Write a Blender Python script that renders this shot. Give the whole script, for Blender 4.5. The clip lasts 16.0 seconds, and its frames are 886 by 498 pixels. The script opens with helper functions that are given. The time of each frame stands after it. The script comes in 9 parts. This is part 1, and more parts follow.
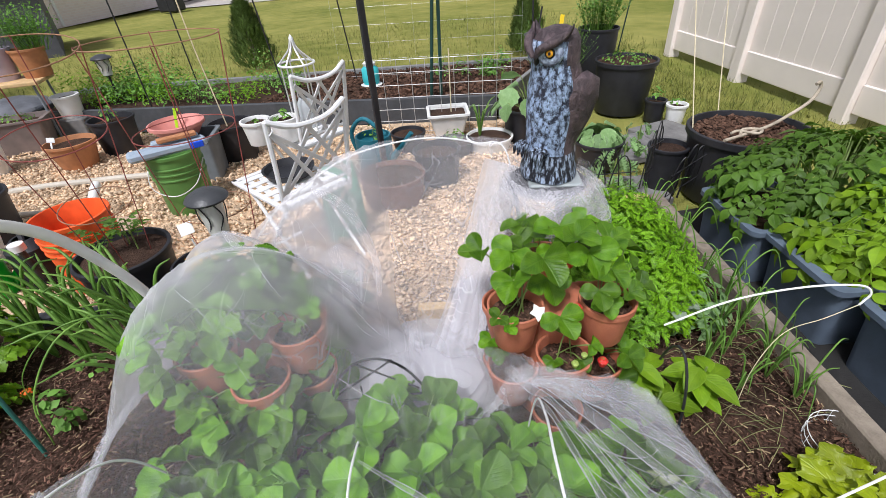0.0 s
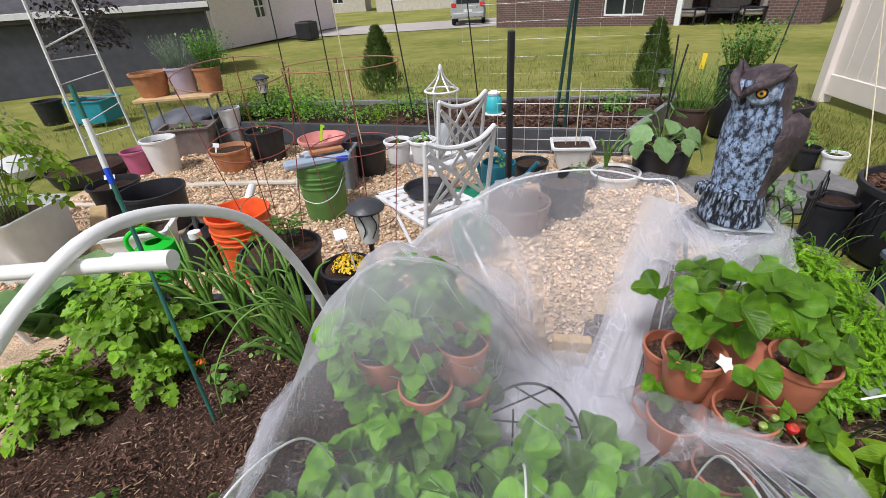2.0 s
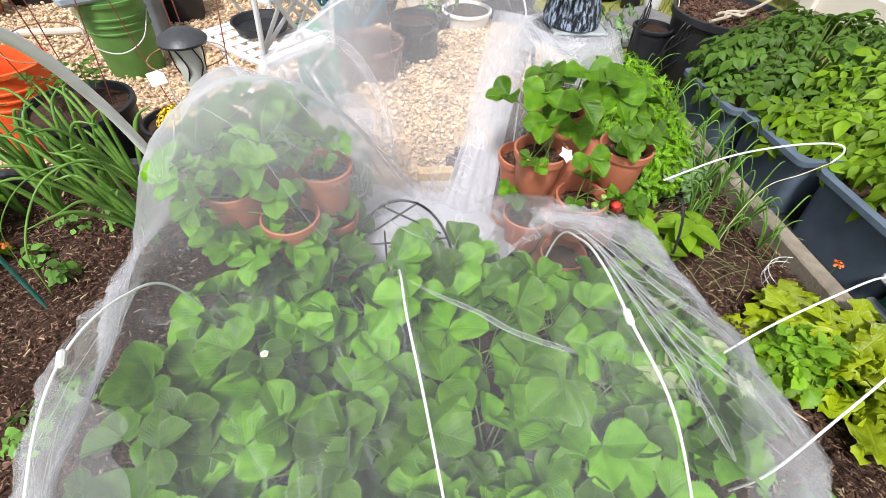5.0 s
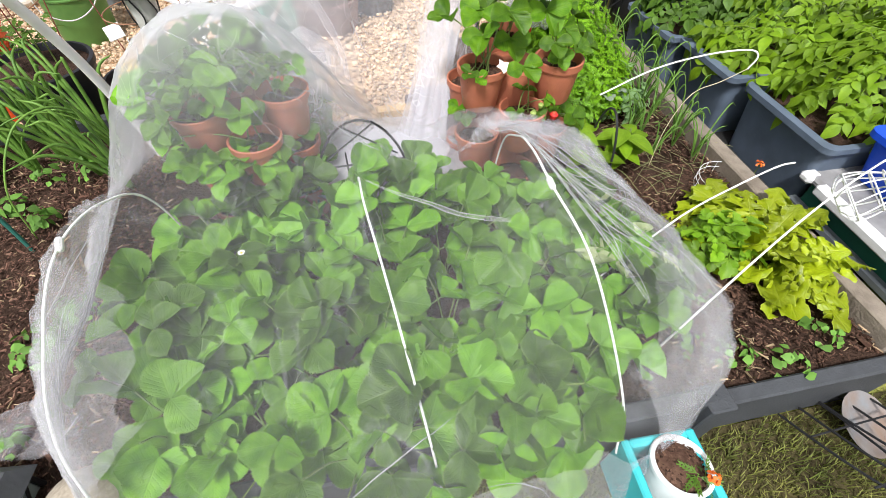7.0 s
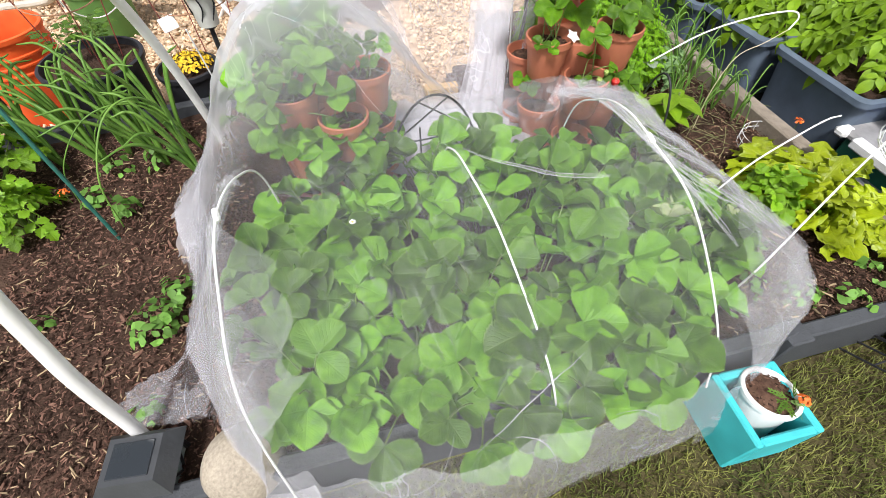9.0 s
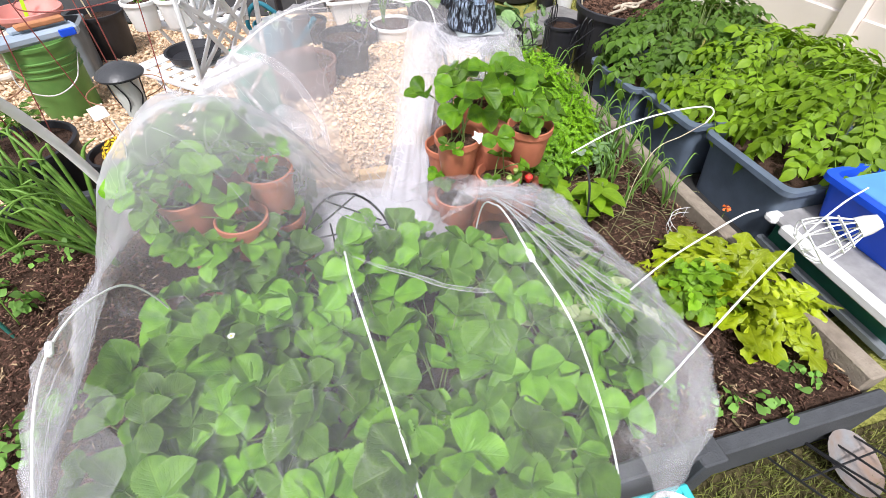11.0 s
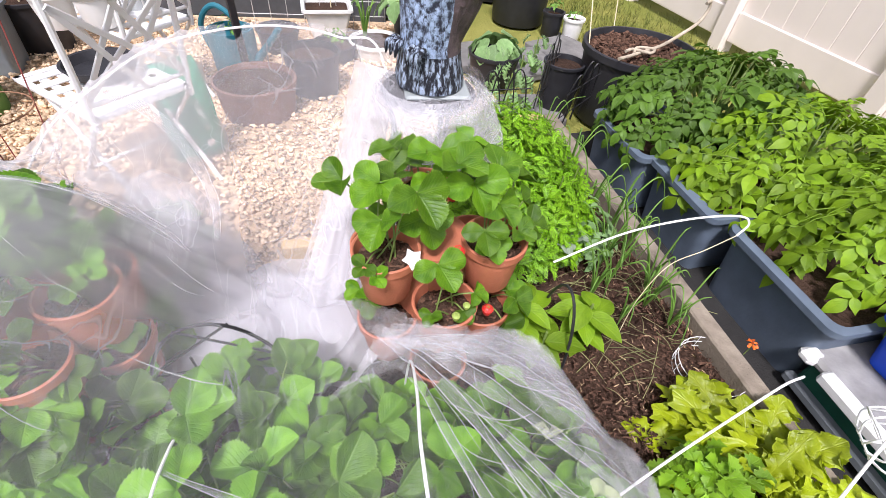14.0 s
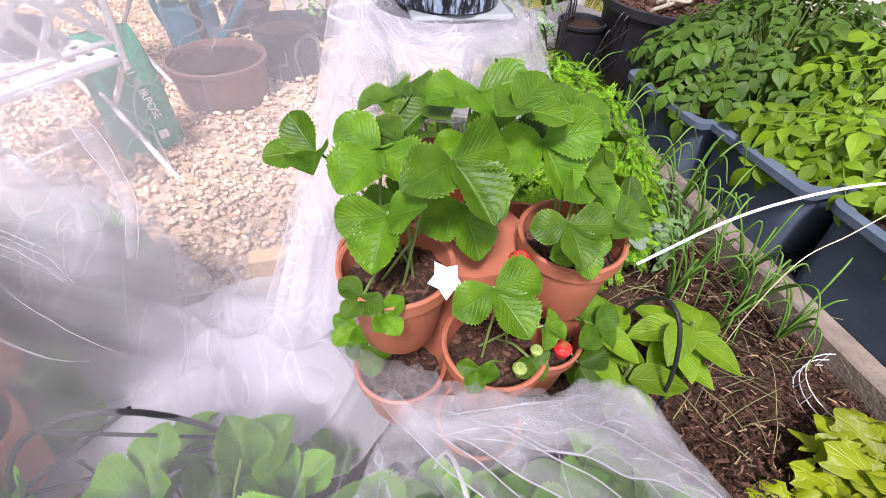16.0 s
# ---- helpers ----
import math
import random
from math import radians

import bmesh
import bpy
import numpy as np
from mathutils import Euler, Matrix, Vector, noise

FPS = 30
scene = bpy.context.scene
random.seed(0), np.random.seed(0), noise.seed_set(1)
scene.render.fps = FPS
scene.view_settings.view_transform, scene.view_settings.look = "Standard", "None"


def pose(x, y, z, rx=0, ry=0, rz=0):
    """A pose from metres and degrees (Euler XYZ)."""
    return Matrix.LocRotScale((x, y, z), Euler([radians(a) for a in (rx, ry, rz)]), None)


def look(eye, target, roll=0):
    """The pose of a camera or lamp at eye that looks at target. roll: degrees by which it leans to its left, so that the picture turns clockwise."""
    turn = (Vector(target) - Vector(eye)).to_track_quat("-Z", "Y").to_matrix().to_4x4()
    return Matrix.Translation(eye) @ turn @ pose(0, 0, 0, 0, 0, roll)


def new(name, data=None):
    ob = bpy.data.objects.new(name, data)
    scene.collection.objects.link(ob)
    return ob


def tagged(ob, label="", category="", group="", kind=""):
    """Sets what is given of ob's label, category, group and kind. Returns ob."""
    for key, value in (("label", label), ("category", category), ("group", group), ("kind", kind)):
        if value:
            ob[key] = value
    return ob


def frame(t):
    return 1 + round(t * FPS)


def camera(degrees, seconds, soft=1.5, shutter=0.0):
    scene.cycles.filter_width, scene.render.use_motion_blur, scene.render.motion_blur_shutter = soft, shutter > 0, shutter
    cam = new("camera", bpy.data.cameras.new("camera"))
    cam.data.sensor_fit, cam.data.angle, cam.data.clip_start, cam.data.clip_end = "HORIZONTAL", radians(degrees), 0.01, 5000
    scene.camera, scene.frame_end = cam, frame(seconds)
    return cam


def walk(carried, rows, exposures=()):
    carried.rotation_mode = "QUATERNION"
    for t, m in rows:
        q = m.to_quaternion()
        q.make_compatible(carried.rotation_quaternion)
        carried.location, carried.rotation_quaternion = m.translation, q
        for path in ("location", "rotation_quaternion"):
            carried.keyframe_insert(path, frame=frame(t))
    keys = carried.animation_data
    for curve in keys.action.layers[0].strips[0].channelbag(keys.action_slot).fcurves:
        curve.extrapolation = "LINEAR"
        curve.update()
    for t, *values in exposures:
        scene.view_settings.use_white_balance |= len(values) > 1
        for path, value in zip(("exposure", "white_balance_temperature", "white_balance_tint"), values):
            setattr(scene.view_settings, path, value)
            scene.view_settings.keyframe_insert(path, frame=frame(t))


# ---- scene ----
cam = camera(89.5, 16.0, soft=0.7)
PATH = [
    (0, (0.079, 0.227, 1.246), (0.294, 1.862, 0.114), -4.2),
    (0.5, (0.103, 0.233, 1.262), (0.312, 1.926, 0.217), -2.9),
    (1, (0.039, 0.234, 1.261), (0.118, 1.97, 0.271), -2.0),
    (1.5, (-0.044, 0.23, 1.268), (-0.125, 1.963, 0.273), -3.5),
    (2, (-0.135, 0.221, 1.261), (-0.27, 1.942, 0.252), -3.9),
    (2.5, (-0.184, 0.211, 1.266), (-0.318, 1.914, 0.226), -3.7),
    (3, (-0.19, 0.206, 1.247), (-0.264, 1.875, 0.147), -3.0),
    (3.5, (-0.194, 0.191, 1.209), (-0.079, 1.664, -0.139), 0.3),
    (4, (-0.172, 0.181, 1.195), (0.073, 1.532, -0.259), 2.1),
    (4.2, (-0.169, 0.177, 1.183), (0.123, 1.518, -0.272), 2.9),
    (6.3, (-0.077, 0.07, 1.125), (0.388, 1.324, -0.362), 1.2),
    (6.5, (-0.083, 0.031, 1.122), (0.376, 1.263, -0.385), 1.1),
    (7, (-0.134, -0.042, 1.121), (0.314, 1.175, -0.402), 1.1),
    (7.5, (-0.216, -0.065, 1.112), (0.209, 1.135, -0.431), 0.8),
    (8, (-0.351, -0.05, 1.112), (0.069, 1.119, -0.456), -1.3),
    (8.2, (-0.395, -0.053, 1.112), (0.021, 1.112, -0.46), -2.1),
    (10.3, (-0.25, -0.011, 1.189), (0.32, 1.211, -0.289), 1.8),
    (10.5, (-0.205, -0.021, 1.192), (0.36, 1.221, -0.27), 1.4),
    (11, (-0.121, -0.007, 1.195), (0.428, 1.293, -0.222), -0.1),
    (11.5, (-0.04, 0.108, 1.19), (0.517, 1.448, -0.185), -0.9),
    (12, (-0.001, 0.233, 1.194), (0.587, 1.567, -0.175), 2.8),
    (12.5, (0.022, 0.279, 1.188), (0.677, 1.595, -0.168), 4.8),
    (13, (0.057, 0.306, 1.195), (0.624, 1.648, -0.174), 2.6),
    (13.5, (0.149, 0.332, 1.176), (0.734, 1.639, -0.22), 5.3),
    (14, (0.19, 0.39, 1.139), (0.774, 1.691, -0.263), 5.7),
    (14.5, (0.182, 0.49, 1.044), (0.745, 1.727, -0.424), 5.8),
    (15, (0.179, 0.532, 1.022), (0.751, 1.789, -0.425), 6.2),
    (15.5, (0.209, 0.589, 0.969), (0.794, 1.866, -0.454), 4.3),
    (16, (0.236, 0.64, 0.912), (0.838, 1.921, -0.502), 3.3),
]
EXPOSURES = [(0.0, -0.09, 6000, 14), (0.5, -0.39, 6000, 15), (1.0, -0.70, 6000, 17), (1.5, -0.29, 6000, 15), (3.0, -0.19, 6050, 14), (4.0, 0.24, 6150, 10), (7.0, 0.30, 6250, 12), (8.0, 0.28, 6300, 12), (11.0, 0.41, 6150, 15), (13.5, 0.41, 6150, 18), (14.0, 0.41, 6150, 20), (16.0, 0.33, 6100, 27)]
SKY, SUN = 0.12, 3.5
walk(cam, [(t, look(eye, target, roll)) for t, eye, target, roll in PATH], exposures=EXPOSURES)

# ---- world and light ----
world = bpy.data.worlds.new("sky")
scene.world = world
world.use_nodes = True
wn, wl = world.node_tree.nodes, world.node_tree.links
sky = wn.new("ShaderNodeTexSky")
sky.sky_type, sky.sun_disc = "NISHITA", False
sky.sun_elevation, sky.sun_rotation = radians(58), radians(213)
sky.dust_density, sky.air_density = 3.0, 1.0
soften = wn.new("ShaderNodeHueSaturation")
soften.inputs["Saturation"].default_value = 0.18
wl.new(sky.outputs[0], soften.inputs["Color"])
wl.new(soften.outputs[0], wn["Background"].inputs["Color"])
wn["Background"].inputs["Strength"].default_value = SKY
sun = new("sun", bpy.data.lights.new("sun", "SUN"))
sun.data.energy, sun.data.angle, sun.data.color = SUN, radians(9), (1.0, 0.97, 0.92)
sun.matrix_world = look((-4.5, -7, 13.5), (0, 0, 0))


# ---- mesh tools ----
class G:
    """Gathers vertices and faces of one mesh."""

    def __init__(self):
        self.v, self.f, self.uv = [], [], []

    def add(self, vs, fs, uv=None):
        o = len(self.v)
        self.v.extend(tuple(p) for p in vs)
        self.f.extend(tuple(i + o for i in f) for f in fs)
        self.uv.extend(uv if uv is not None else [(0.5, 0.5)] * len(vs))
        return self

    def put(self, other, m):
        self.add([m @ Vector(p) for p in other.v], other.f, other.uv)
        return self

    def box(self, c, s, b=0.004, m=None):
        """A box with chamfered edges: centre, full sizes, chamfer."""
        hx, hy, hz = s[0] / 2, s[1] / 2, s[2] / 2
        b = min(b, hx * 0.8, hy * 0.8, hz * 0.8)
        vs, idx = [], {}
        for sx in (-1, 1):
            for sy in (-1, 1):
                for sz in (-1, 1):
                    for k in range(3):
                        idx[(sx, sy, sz, k)] = len(vs)
                        d = [b, b, b]
                        d[k] = 0
                        vs.append(Vector((sx * (hx - d[0]), sy * (hy - d[1]), sz * (hz - d[2]))))
        fs = []
        for k in range(3):
            a, e = (k + 1) % 3, (k + 2) % 3
            for s0 in (-1, 1):
                q = []
                for sa, se in ((-1, -1), (1, -1), (1, 1), (-1, 1)):
                    key = [0, 0, 0]
                    key[k], key[a], key[e] = s0, sa, se
                    q.append(idx[(*key, k)])
                fs.append(q if s0 > 0 else q[::-1])
        for k in range(3):
            a, e = (k + 1) % 3, (k + 2) % 3
            for sa in (-1, 1):
                for se in (-1, 1):
                    q = []
                    for s0, kk in ((-1, a), (-1, e), (1, e), (1, a)):
                        key = [0, 0, 0]
                        key[k], key[a], key[e] = s0, sa, se
                        q.append(idx[(*key, kk)])
                    fs.append(q if sa * se > 0 else q[::-1])
        for sx in (-1, 1):
            for sy in (-1, 1):
                for sz in (-1, 1):
                    q = [idx[(sx, sy, sz, k)] for k in range(3)]
                    fs.append(q if sx * sy * sz > 0 else q[::-1])
        vs = [v + Vector(c) for v in vs]
        if m is not None:
            vs = [m @ v for v in vs]
        return self.add(vs, fs)

    def lathe(self, prof, seg=28, m=None, wob=0.0, lobes=0):
        """Turns (radius, height) pairs about z; a radius of 0 closes."""
        vs, rings = [], []
        for r, z in prof:
            if r <= 1e-6:
                rings.append([len(vs)])
                vs.append(Vector((0, 0, z)))
            else:
                rings.append(list(range(len(vs), len(vs) + seg)))
                for i in range(seg):
                    a = 2 * math.pi * i / seg
                    k = 1 + wob * math.sin(lobes * a) if lobes else 1 + wob * noise.noise((r * math.cos(a) * 9, r * math.sin(a) * 9, z * 9))
                    vs.append(Vector((r * k * math.cos(a), r * k * math.sin(a), z)))
        fs = []
        for a, b in zip(rings, rings[1:]):
            for i in range(seg):
                j = (i + 1) % seg
                if len(a) == 1 and len(b) == 1:
                    continue
                if len(a) == 1:
                    fs.append((a[0], b[j], b[i]))
                elif len(b) == 1:
                    fs.append((a[i], a[j], b[0]))
                else:
                    fs.append((a[i], a[j], b[j], b[i]))
        if m is not None:
            vs = [m @ v for v in vs]
        return self.add(vs, fs)

    def tube(self, pts, r, seg=8, closed=False, cap=True):
        """A round bar along points; r is one radius or one a point."""
        pts = [Vector(p) for p in pts]
        n = len(pts)
        rs = r if isinstance(r, (list, tuple)) else [r] * n
        vs, up = [], None
        for i, p in enumerate(pts):
            a = pts[(i - 1) % n] if closed or i else p
            b = pts[(i + 1) % n] if closed or i < n - 1 else p
            d = (b - a).normalized()
            if up is None:
                up = d.orthogonal().normalized()
            up = (up - d * up.dot(d))
            up = up.normalized() if up.length > 1e-5 else d.orthogonal().normalized()
            side = d.cross(up)
            for k in range(seg):
                t = 2 * math.pi * k / seg
                vs.append(p + rs[i] * (up * math.cos(t) + side * math.sin(t)))
        fs = []
        for i in range(n if closed else n - 1):
            j = (i + 1) % n
            for k in range(seg):
                l = (k + 1) % seg
                fs.append((i * seg + k, i * seg + l, j * seg + l, j * seg + k))
        if cap and not closed:
            fs.append(tuple(range(seg))[::-1])
            fs.append(tuple((n - 1) * seg + k for k in range(seg)))
        return self.add(vs, fs)

    def prism(self, poly, depth, m=None):
        """A plate: a polygon in x, z, thick along y."""
        n = len(poly)
        vs = [Vector((x, -depth / 2, z)) for x, z in poly] + [Vector((x, depth / 2, z)) for x, z in poly]
        fs = [tuple(range(n)), tuple(range(2 * n - 1, n - 1, -1))] + [(i + n, (i + 1) % n + n, (i + 1) % n, i) for i in range(n)]
        if m is not None:
            vs = [m @ v for v in vs]
        return self.add(vs, fs)

    def grid(self, fn, nu, nv, uv=False):
        vs = [fn(i / nu, j / nv) for j in range(nv + 1) for i in range(nu + 1)]
        fs = [(j * (nu + 1) + i, j * (nu + 1) + i + 1, (j + 1) * (nu + 1) + i + 1, (j + 1) * (nu + 1) + i) for j in range(nv) for i in range(nu)]
        return self.add(vs, fs, [(i / nu, j / nv) for j in range(nv + 1) for i in range(nu + 1)])

    def mesh(self, name, material, smooth=35):
        me = bpy.data.meshes.new(name)
        me.from_pydata([tuple(p) for p in self.v], [], self.f)
        lay = me.uv_layers.new(name="uv")
        li = np.empty(len(me.loops), dtype=np.int32)
        me.loops.foreach_get("vertex_index", li)
        lay.data.foreach_set("uv", np.array(self.uv, dtype=np.float32)[li].ravel())
        me.materials.append(material)
        if smooth is not None:
            me.polygons.foreach_set("use_smooth", np.ones(len(me.polygons), dtype=bool))
            if smooth < 180:
                me.set_sharp_from_angle(angle=radians(smooth))
        me.update()
        return me


def part(name, g, material, parent, label="", smooth=35, at=None):
    me = g if isinstance(g, bpy.types.Mesh) else g.mesh(name, material, smooth)
    ob = new(name, me)
    ob.parent = parent
    if at is not None:
        ob.matrix_basis = at
    return tagged(ob, label) if label else ob


def thing(name, m, label, category, group=""):
    ob = new(name)
    ob.empty_display_size = 0.05
    ob.matrix_basis = m if isinstance(m, Matrix) else pose(*m)
    return tagged(ob, label, category, group)


def solo(name, g, material, label, category, m=None, group="", kind="", smooth=35):
    ob = new(name, g if isinstance(g, bpy.types.Mesh) else g.mesh(name, material, smooth))
    if m is not None:
        ob.matrix_basis = m
    return tagged(ob, label, category, group, kind)


def arc(p0, p1, top, n=20):
    """Points of a hoop from p0 to p1 that rises by top between them."""
    p0, p1 = Vector(p0), Vector(p1)
    return [p0.lerp(p1, (1 - math.cos(math.pi * i / n)) / 2) + Vector((0, 0, top * math.sin(math.pi * i / n))) for i in range(n + 1)]


def bend(points, n=12):
    """A smooth line through points."""
    p = [Vector(q) for q in points]
    p = [p[0] * 2 - p[1]] + p + [p[-1] * 2 - p[-2]]
    out = []
    for i in range(1, len(p) - 2):
        for k in range(n):
            t = k / n
            out.append(0.5 * ((2 * p[i]) + (p[i + 1] - p[i - 1]) * t + (2 * p[i - 1] - 5 * p[i] + 4 * p[i + 1] - p[i + 2]) * t * t + (3 * p[i] - p[i - 1] - 3 * p[i + 1] + p[i + 2]) * t ** 3))
    return out + [p[-2]]


# ---- materials ----
def mat(name, col, rough=0.6, var=0.18, scale=18.0, bump=0.15, bscale=90.0, metal=0.0, col2=None, stain=6.0, rand=0.0, island=0.0, spec=0.4, gloss=0.0, thin=0.0, depth=0.004):
    """A surface with grain and stains at two scales; thin: the share of light let through a leaf."""
    m = bpy.data.materials.new(name)
    m.use_nodes = True
    n, l = m.node_tree.nodes, m.node_tree.links
    b = n["Principled BSDF"]
    tc = n.new("ShaderNodeTexCoord")
    fine, big = n.new("ShaderNodeTexNoise"), n.new("ShaderNodeTexNoise")
    fine.inputs["Scale"].default_value, fine.inputs["Detail"].default_value = scale, 6
    big.inputs["Scale"].default_value, big.inputs["Detail"].default_value = stain, 3
    for t in (fine, big):
        l.new(tc.outputs["Object"], t.inputs["Vector"])
    c2 = col2 or tuple(min(1, c * (1 + 1.6 * var)) for c in col)
    c1 = tuple(c * (1 - var) for c in col)
    mix = n.new("ShaderNodeValToRGB")
    mix.color_ramp.elements[0].position, mix.color_ramp.elements[1].position = 0.32, 0.68
    mix.color_ramp.elements[0].color, mix.color_ramp.elements[1].color = (*c1, 1), (*c2, 1)
    add = n.new("ShaderNodeMath")
    add.operation = "MULTIPLY_ADD"
    l.new(big.outputs["Fac"], add.inputs[0])
    add.inputs[1].default_value = 0.55
    half = n.new("ShaderNodeMath")
    half.operation = "MULTIPLY"
    half.inputs[1].default_value = 0.45
    l.new(fine.outputs["Fac"], half.inputs[0])
    l.new(half.outputs[0], add.inputs[2])
    l.new(add.outputs[0], mix.inputs["Fac"])
    colour = mix.outputs["Color"]
    if rand or island:
        hsv = n.new("ShaderNodeHueSaturation")
        src = n.new("ShaderNodeNewGeometry").outputs["Random Per Island"] if island else n.new("ShaderNodeObjectInfo").outputs["Random"]
        mr = n.new("ShaderNodeMapRange")
        mr.inputs["To Min"].default_value, mr.inputs["To Max"].default_value = 1 - (rand or island), 1 + (rand or island)
        l.new(src, mr.inputs["Value"])
        l.new(mr.outputs[0], hsv.inputs["Value"])
        l.new(colour, hsv.inputs["Color"])
        colour = hsv.outputs["Color"]
    l.new(colour, b.inputs["Base Color"])
    rr = n.new("ShaderNodeMapRange")
    rr.inputs["To Min"].default_value, rr.inputs["To Max"].default_value = max(0.05, rough - 0.12), min(1, rough + 0.12)
    l.new(fine.outputs["Fac"], rr.inputs["Value"])
    l.new(rr.outputs[0], b.inputs["Roughness"])
    b.inputs["Metallic"].default_value = metal
    b.inputs["Specular IOR Level"].default_value = spec
    if gloss:
        b.inputs["Coat Weight"].default_value = gloss
    if bump:
        bn, bp = n.new("ShaderNodeTexNoise"), n.new("ShaderNodeBump")
        bn.inputs["Scale"].default_value, bn.inputs["Detail"].default_value = bscale, 5
        l.new(tc.outputs["Object"], bn.inputs["Vector"])
        bp.inputs["Strength"].default_value, bp.inputs["Distance"].default_value = min(1, bump * 2), depth
        l.new(bn.outputs["Fac"], bp.inputs["Height"])
        l.new(bp.outputs[0], b.inputs["Normal"])
    if thin:
        tr, mx = n.new("ShaderNodeBsdfTranslucent"), n.new("ShaderNodeMixShader")
        mx.inputs[0].default_value = thin
        l.new(colour, tr.inputs["Color"])
        l.new(b.outputs[0], mx.inputs[1])
        l.new(tr.outputs[0], mx.inputs[2])
        l.new(mx.outputs[0], n["Material Output"].inputs["Surface"])
    return m


def leaf_mat(name, col, col2, vein, rough=0.45, rand=0.25, veins=9.0, thin=0.3):
    """A leaf whose ribs follow its own length and width (uv)."""
    m = mat(name, col, rough, 0.1, 40, 0.0, rand=rand, col2=col2, stain=9, thin=thin, spec=0.45)
    n, l = m.node_tree.nodes, m.node_tree.links
    b = n["Principled BSDF"]
    uv, sep = n.new("ShaderNodeUVMap"), n.new("ShaderNodeSeparateXYZ")
    uv.uv_map = "uv"
    l.new(uv.outputs[0], sep.inputs[0])

    def op(kind, a, c=None):
        q = n.new("ShaderNodeMath")
        q.operation = kind
        for i, s in enumerate((a, c)):
            if s is None:
                continue
            if isinstance(s, (int, float)):
                q.inputs[i].default_value = s
            else:
                l.new(s, q.inputs[i])
        return q.outputs[0]

    off = op("ABSOLUTE", op("SUBTRACT", sep.outputs["X"], 0.5))
    side = op("PINGPONG", op("MULTIPLY", op("SUBTRACT", sep.outputs["Y"], op("MULTIPLY", off, 0.9)), veins), 0.5)
    rib = op("SUBTRACT", 1.0, op("MINIMUM", op("MULTIPLY", side, 5.0), 1.0))
    mid = op("SUBTRACT", 1.0, op("MINIMUM", op("MULTIPLY", off, 26.0), 1.0))
    line = op("MAXIMUM", mid, op("MULTIPLY", rib, 0.55))
    bc = b.inputs["Base Color"].links[0].from_socket
    mx = n.new("ShaderNodeMix")
    mx.data_type = "RGBA"
    edge = op("MULTIPLY", op("MAXIMUM", op("SUBTRACT", off, 0.455), 0.0), 14.0)
    l.new(op("MAXIMUM", op("MULTIPLY", line, 0.24), edge), mx.inputs[0])
    l.new(bc, mx.inputs[6])
    mx.inputs[7].default_value = (*vein, 1)
    l.new(mx.outputs[2], b.inputs["Base Color"])
    bp = n.new("ShaderNodeBump")
    bp.inputs["Strength"].default_value, bp.inputs["Distance"].default_value = 0.5, 0.002
    l.new(op("SUBTRACT", 1.0, line), bp.inputs["Height"])
    l.new(bp.outputs[0], b.inputs["Normal"])
    return m


SOIL = mat("soil", (0.058, 0.035, 0.025), 0.95, 0.5, 60, 0.6, 120, depth=0.012, spec=0.1)
MULCH = mat("mulch_chip", (0.072, 0.036, 0.024), 0.9, 0.4, 60, 0.3, 200, col2=(0.140, 0.080, 0.054), stain=40, island=0.75, spec=0.15)
GRAVEL = mat("gravel_bed", (0.56, 0.41, 0.27), 0.9, 0.35, 50, 0.5, 90, depth=0.01, spec=0.2)
PEBBLE = mat("pebble", (0.635, 0.475, 0.32), 0.75, 0.2, 60, 0.2, 200, rand=0.5, spec=0.3)
PEBBLES = mat("pebbles", (0.635, 0.475, 0.32), 0.75, 0.2, 60, 0.2, 200, island=0.5, spec=0.3)
LAWN = mat("lawn", (0.225, 0.268, 0.048), 0.95, 0.35, 3.0, 0.5, 60, stain=0.35, col2=(0.37, 0.34, 0.10), depth=0.02, spec=0.1)
GRASS = mat("grass_blade", (0.115, 0.175, 0.024), 0.7, 0.25, 5, 0, island=0.5, thin=0.25, col2=(0.27, 0.26, 0.07))
BOARD = mat("composite_board", (0.060, 0.064, 0.070), 0.7, 0.2, 30, 0.25, 160)
BROWNBOARD = mat("brown_board", (0.085, 0.055, 0.045), 0.85, 0.25, 30, 0.3, 140)
BOARD_TOP = mat("grey_board", (0.22, 0.22, 0.215), 0.75, 0.2, 30, 0.25, 160)
WOOD = mat("weathered_wood", (0.22, 0.175, 0.132), 0.85, 0.3, 35, 0.4, 140, col2=(0.33, 0.28, 0.22))
NEWWOOD = mat("pine", (0.55, 0.38, 0.19), 0.7, 0.2, 30, 0.2, 120)
VINYL = mat("vinyl", (0.82, 0.74, 0.685), 0.5, 0.05, 4, 0.05, 60, stain=1.5)
TERRA = mat("terracotta_plastic", (0.46, 0.155, 0.085), 0.55, 0.15, 22, 0.1, 160)
CLAY = mat("clay", (0.43, 0.19, 0.085), 0.75, 0.2, 22, 0.2, 120)
BLACK = mat("black_plastic", (0.022, 0.022, 0.026), 0.5, 0.3, 22, 0.08, 120)
BLACKMETAL = mat("black_metal", (0.02, 0.02, 0.022), 0.45, 0.2, 40, 0.1, 200)
WHITE = mat("white_plastic", (0.78, 0.78, 0.76), 0.45, 0.08, 14, 0.05, 80)
WHITEPAINT = mat("white_paint", (0.80, 0.80, 0.80), 0.4, 0.06, 20, 0.1, 120)
PVC = mat("white_pipe", (0.84, 0.83, 0.80), 0.4, 0.1, 12, 0.05, 80, stain=9)
GREY = mat("grey_plastic", (0.17, 0.19, 0.205), 0.55, 0.2, 14, 0.1, 90)
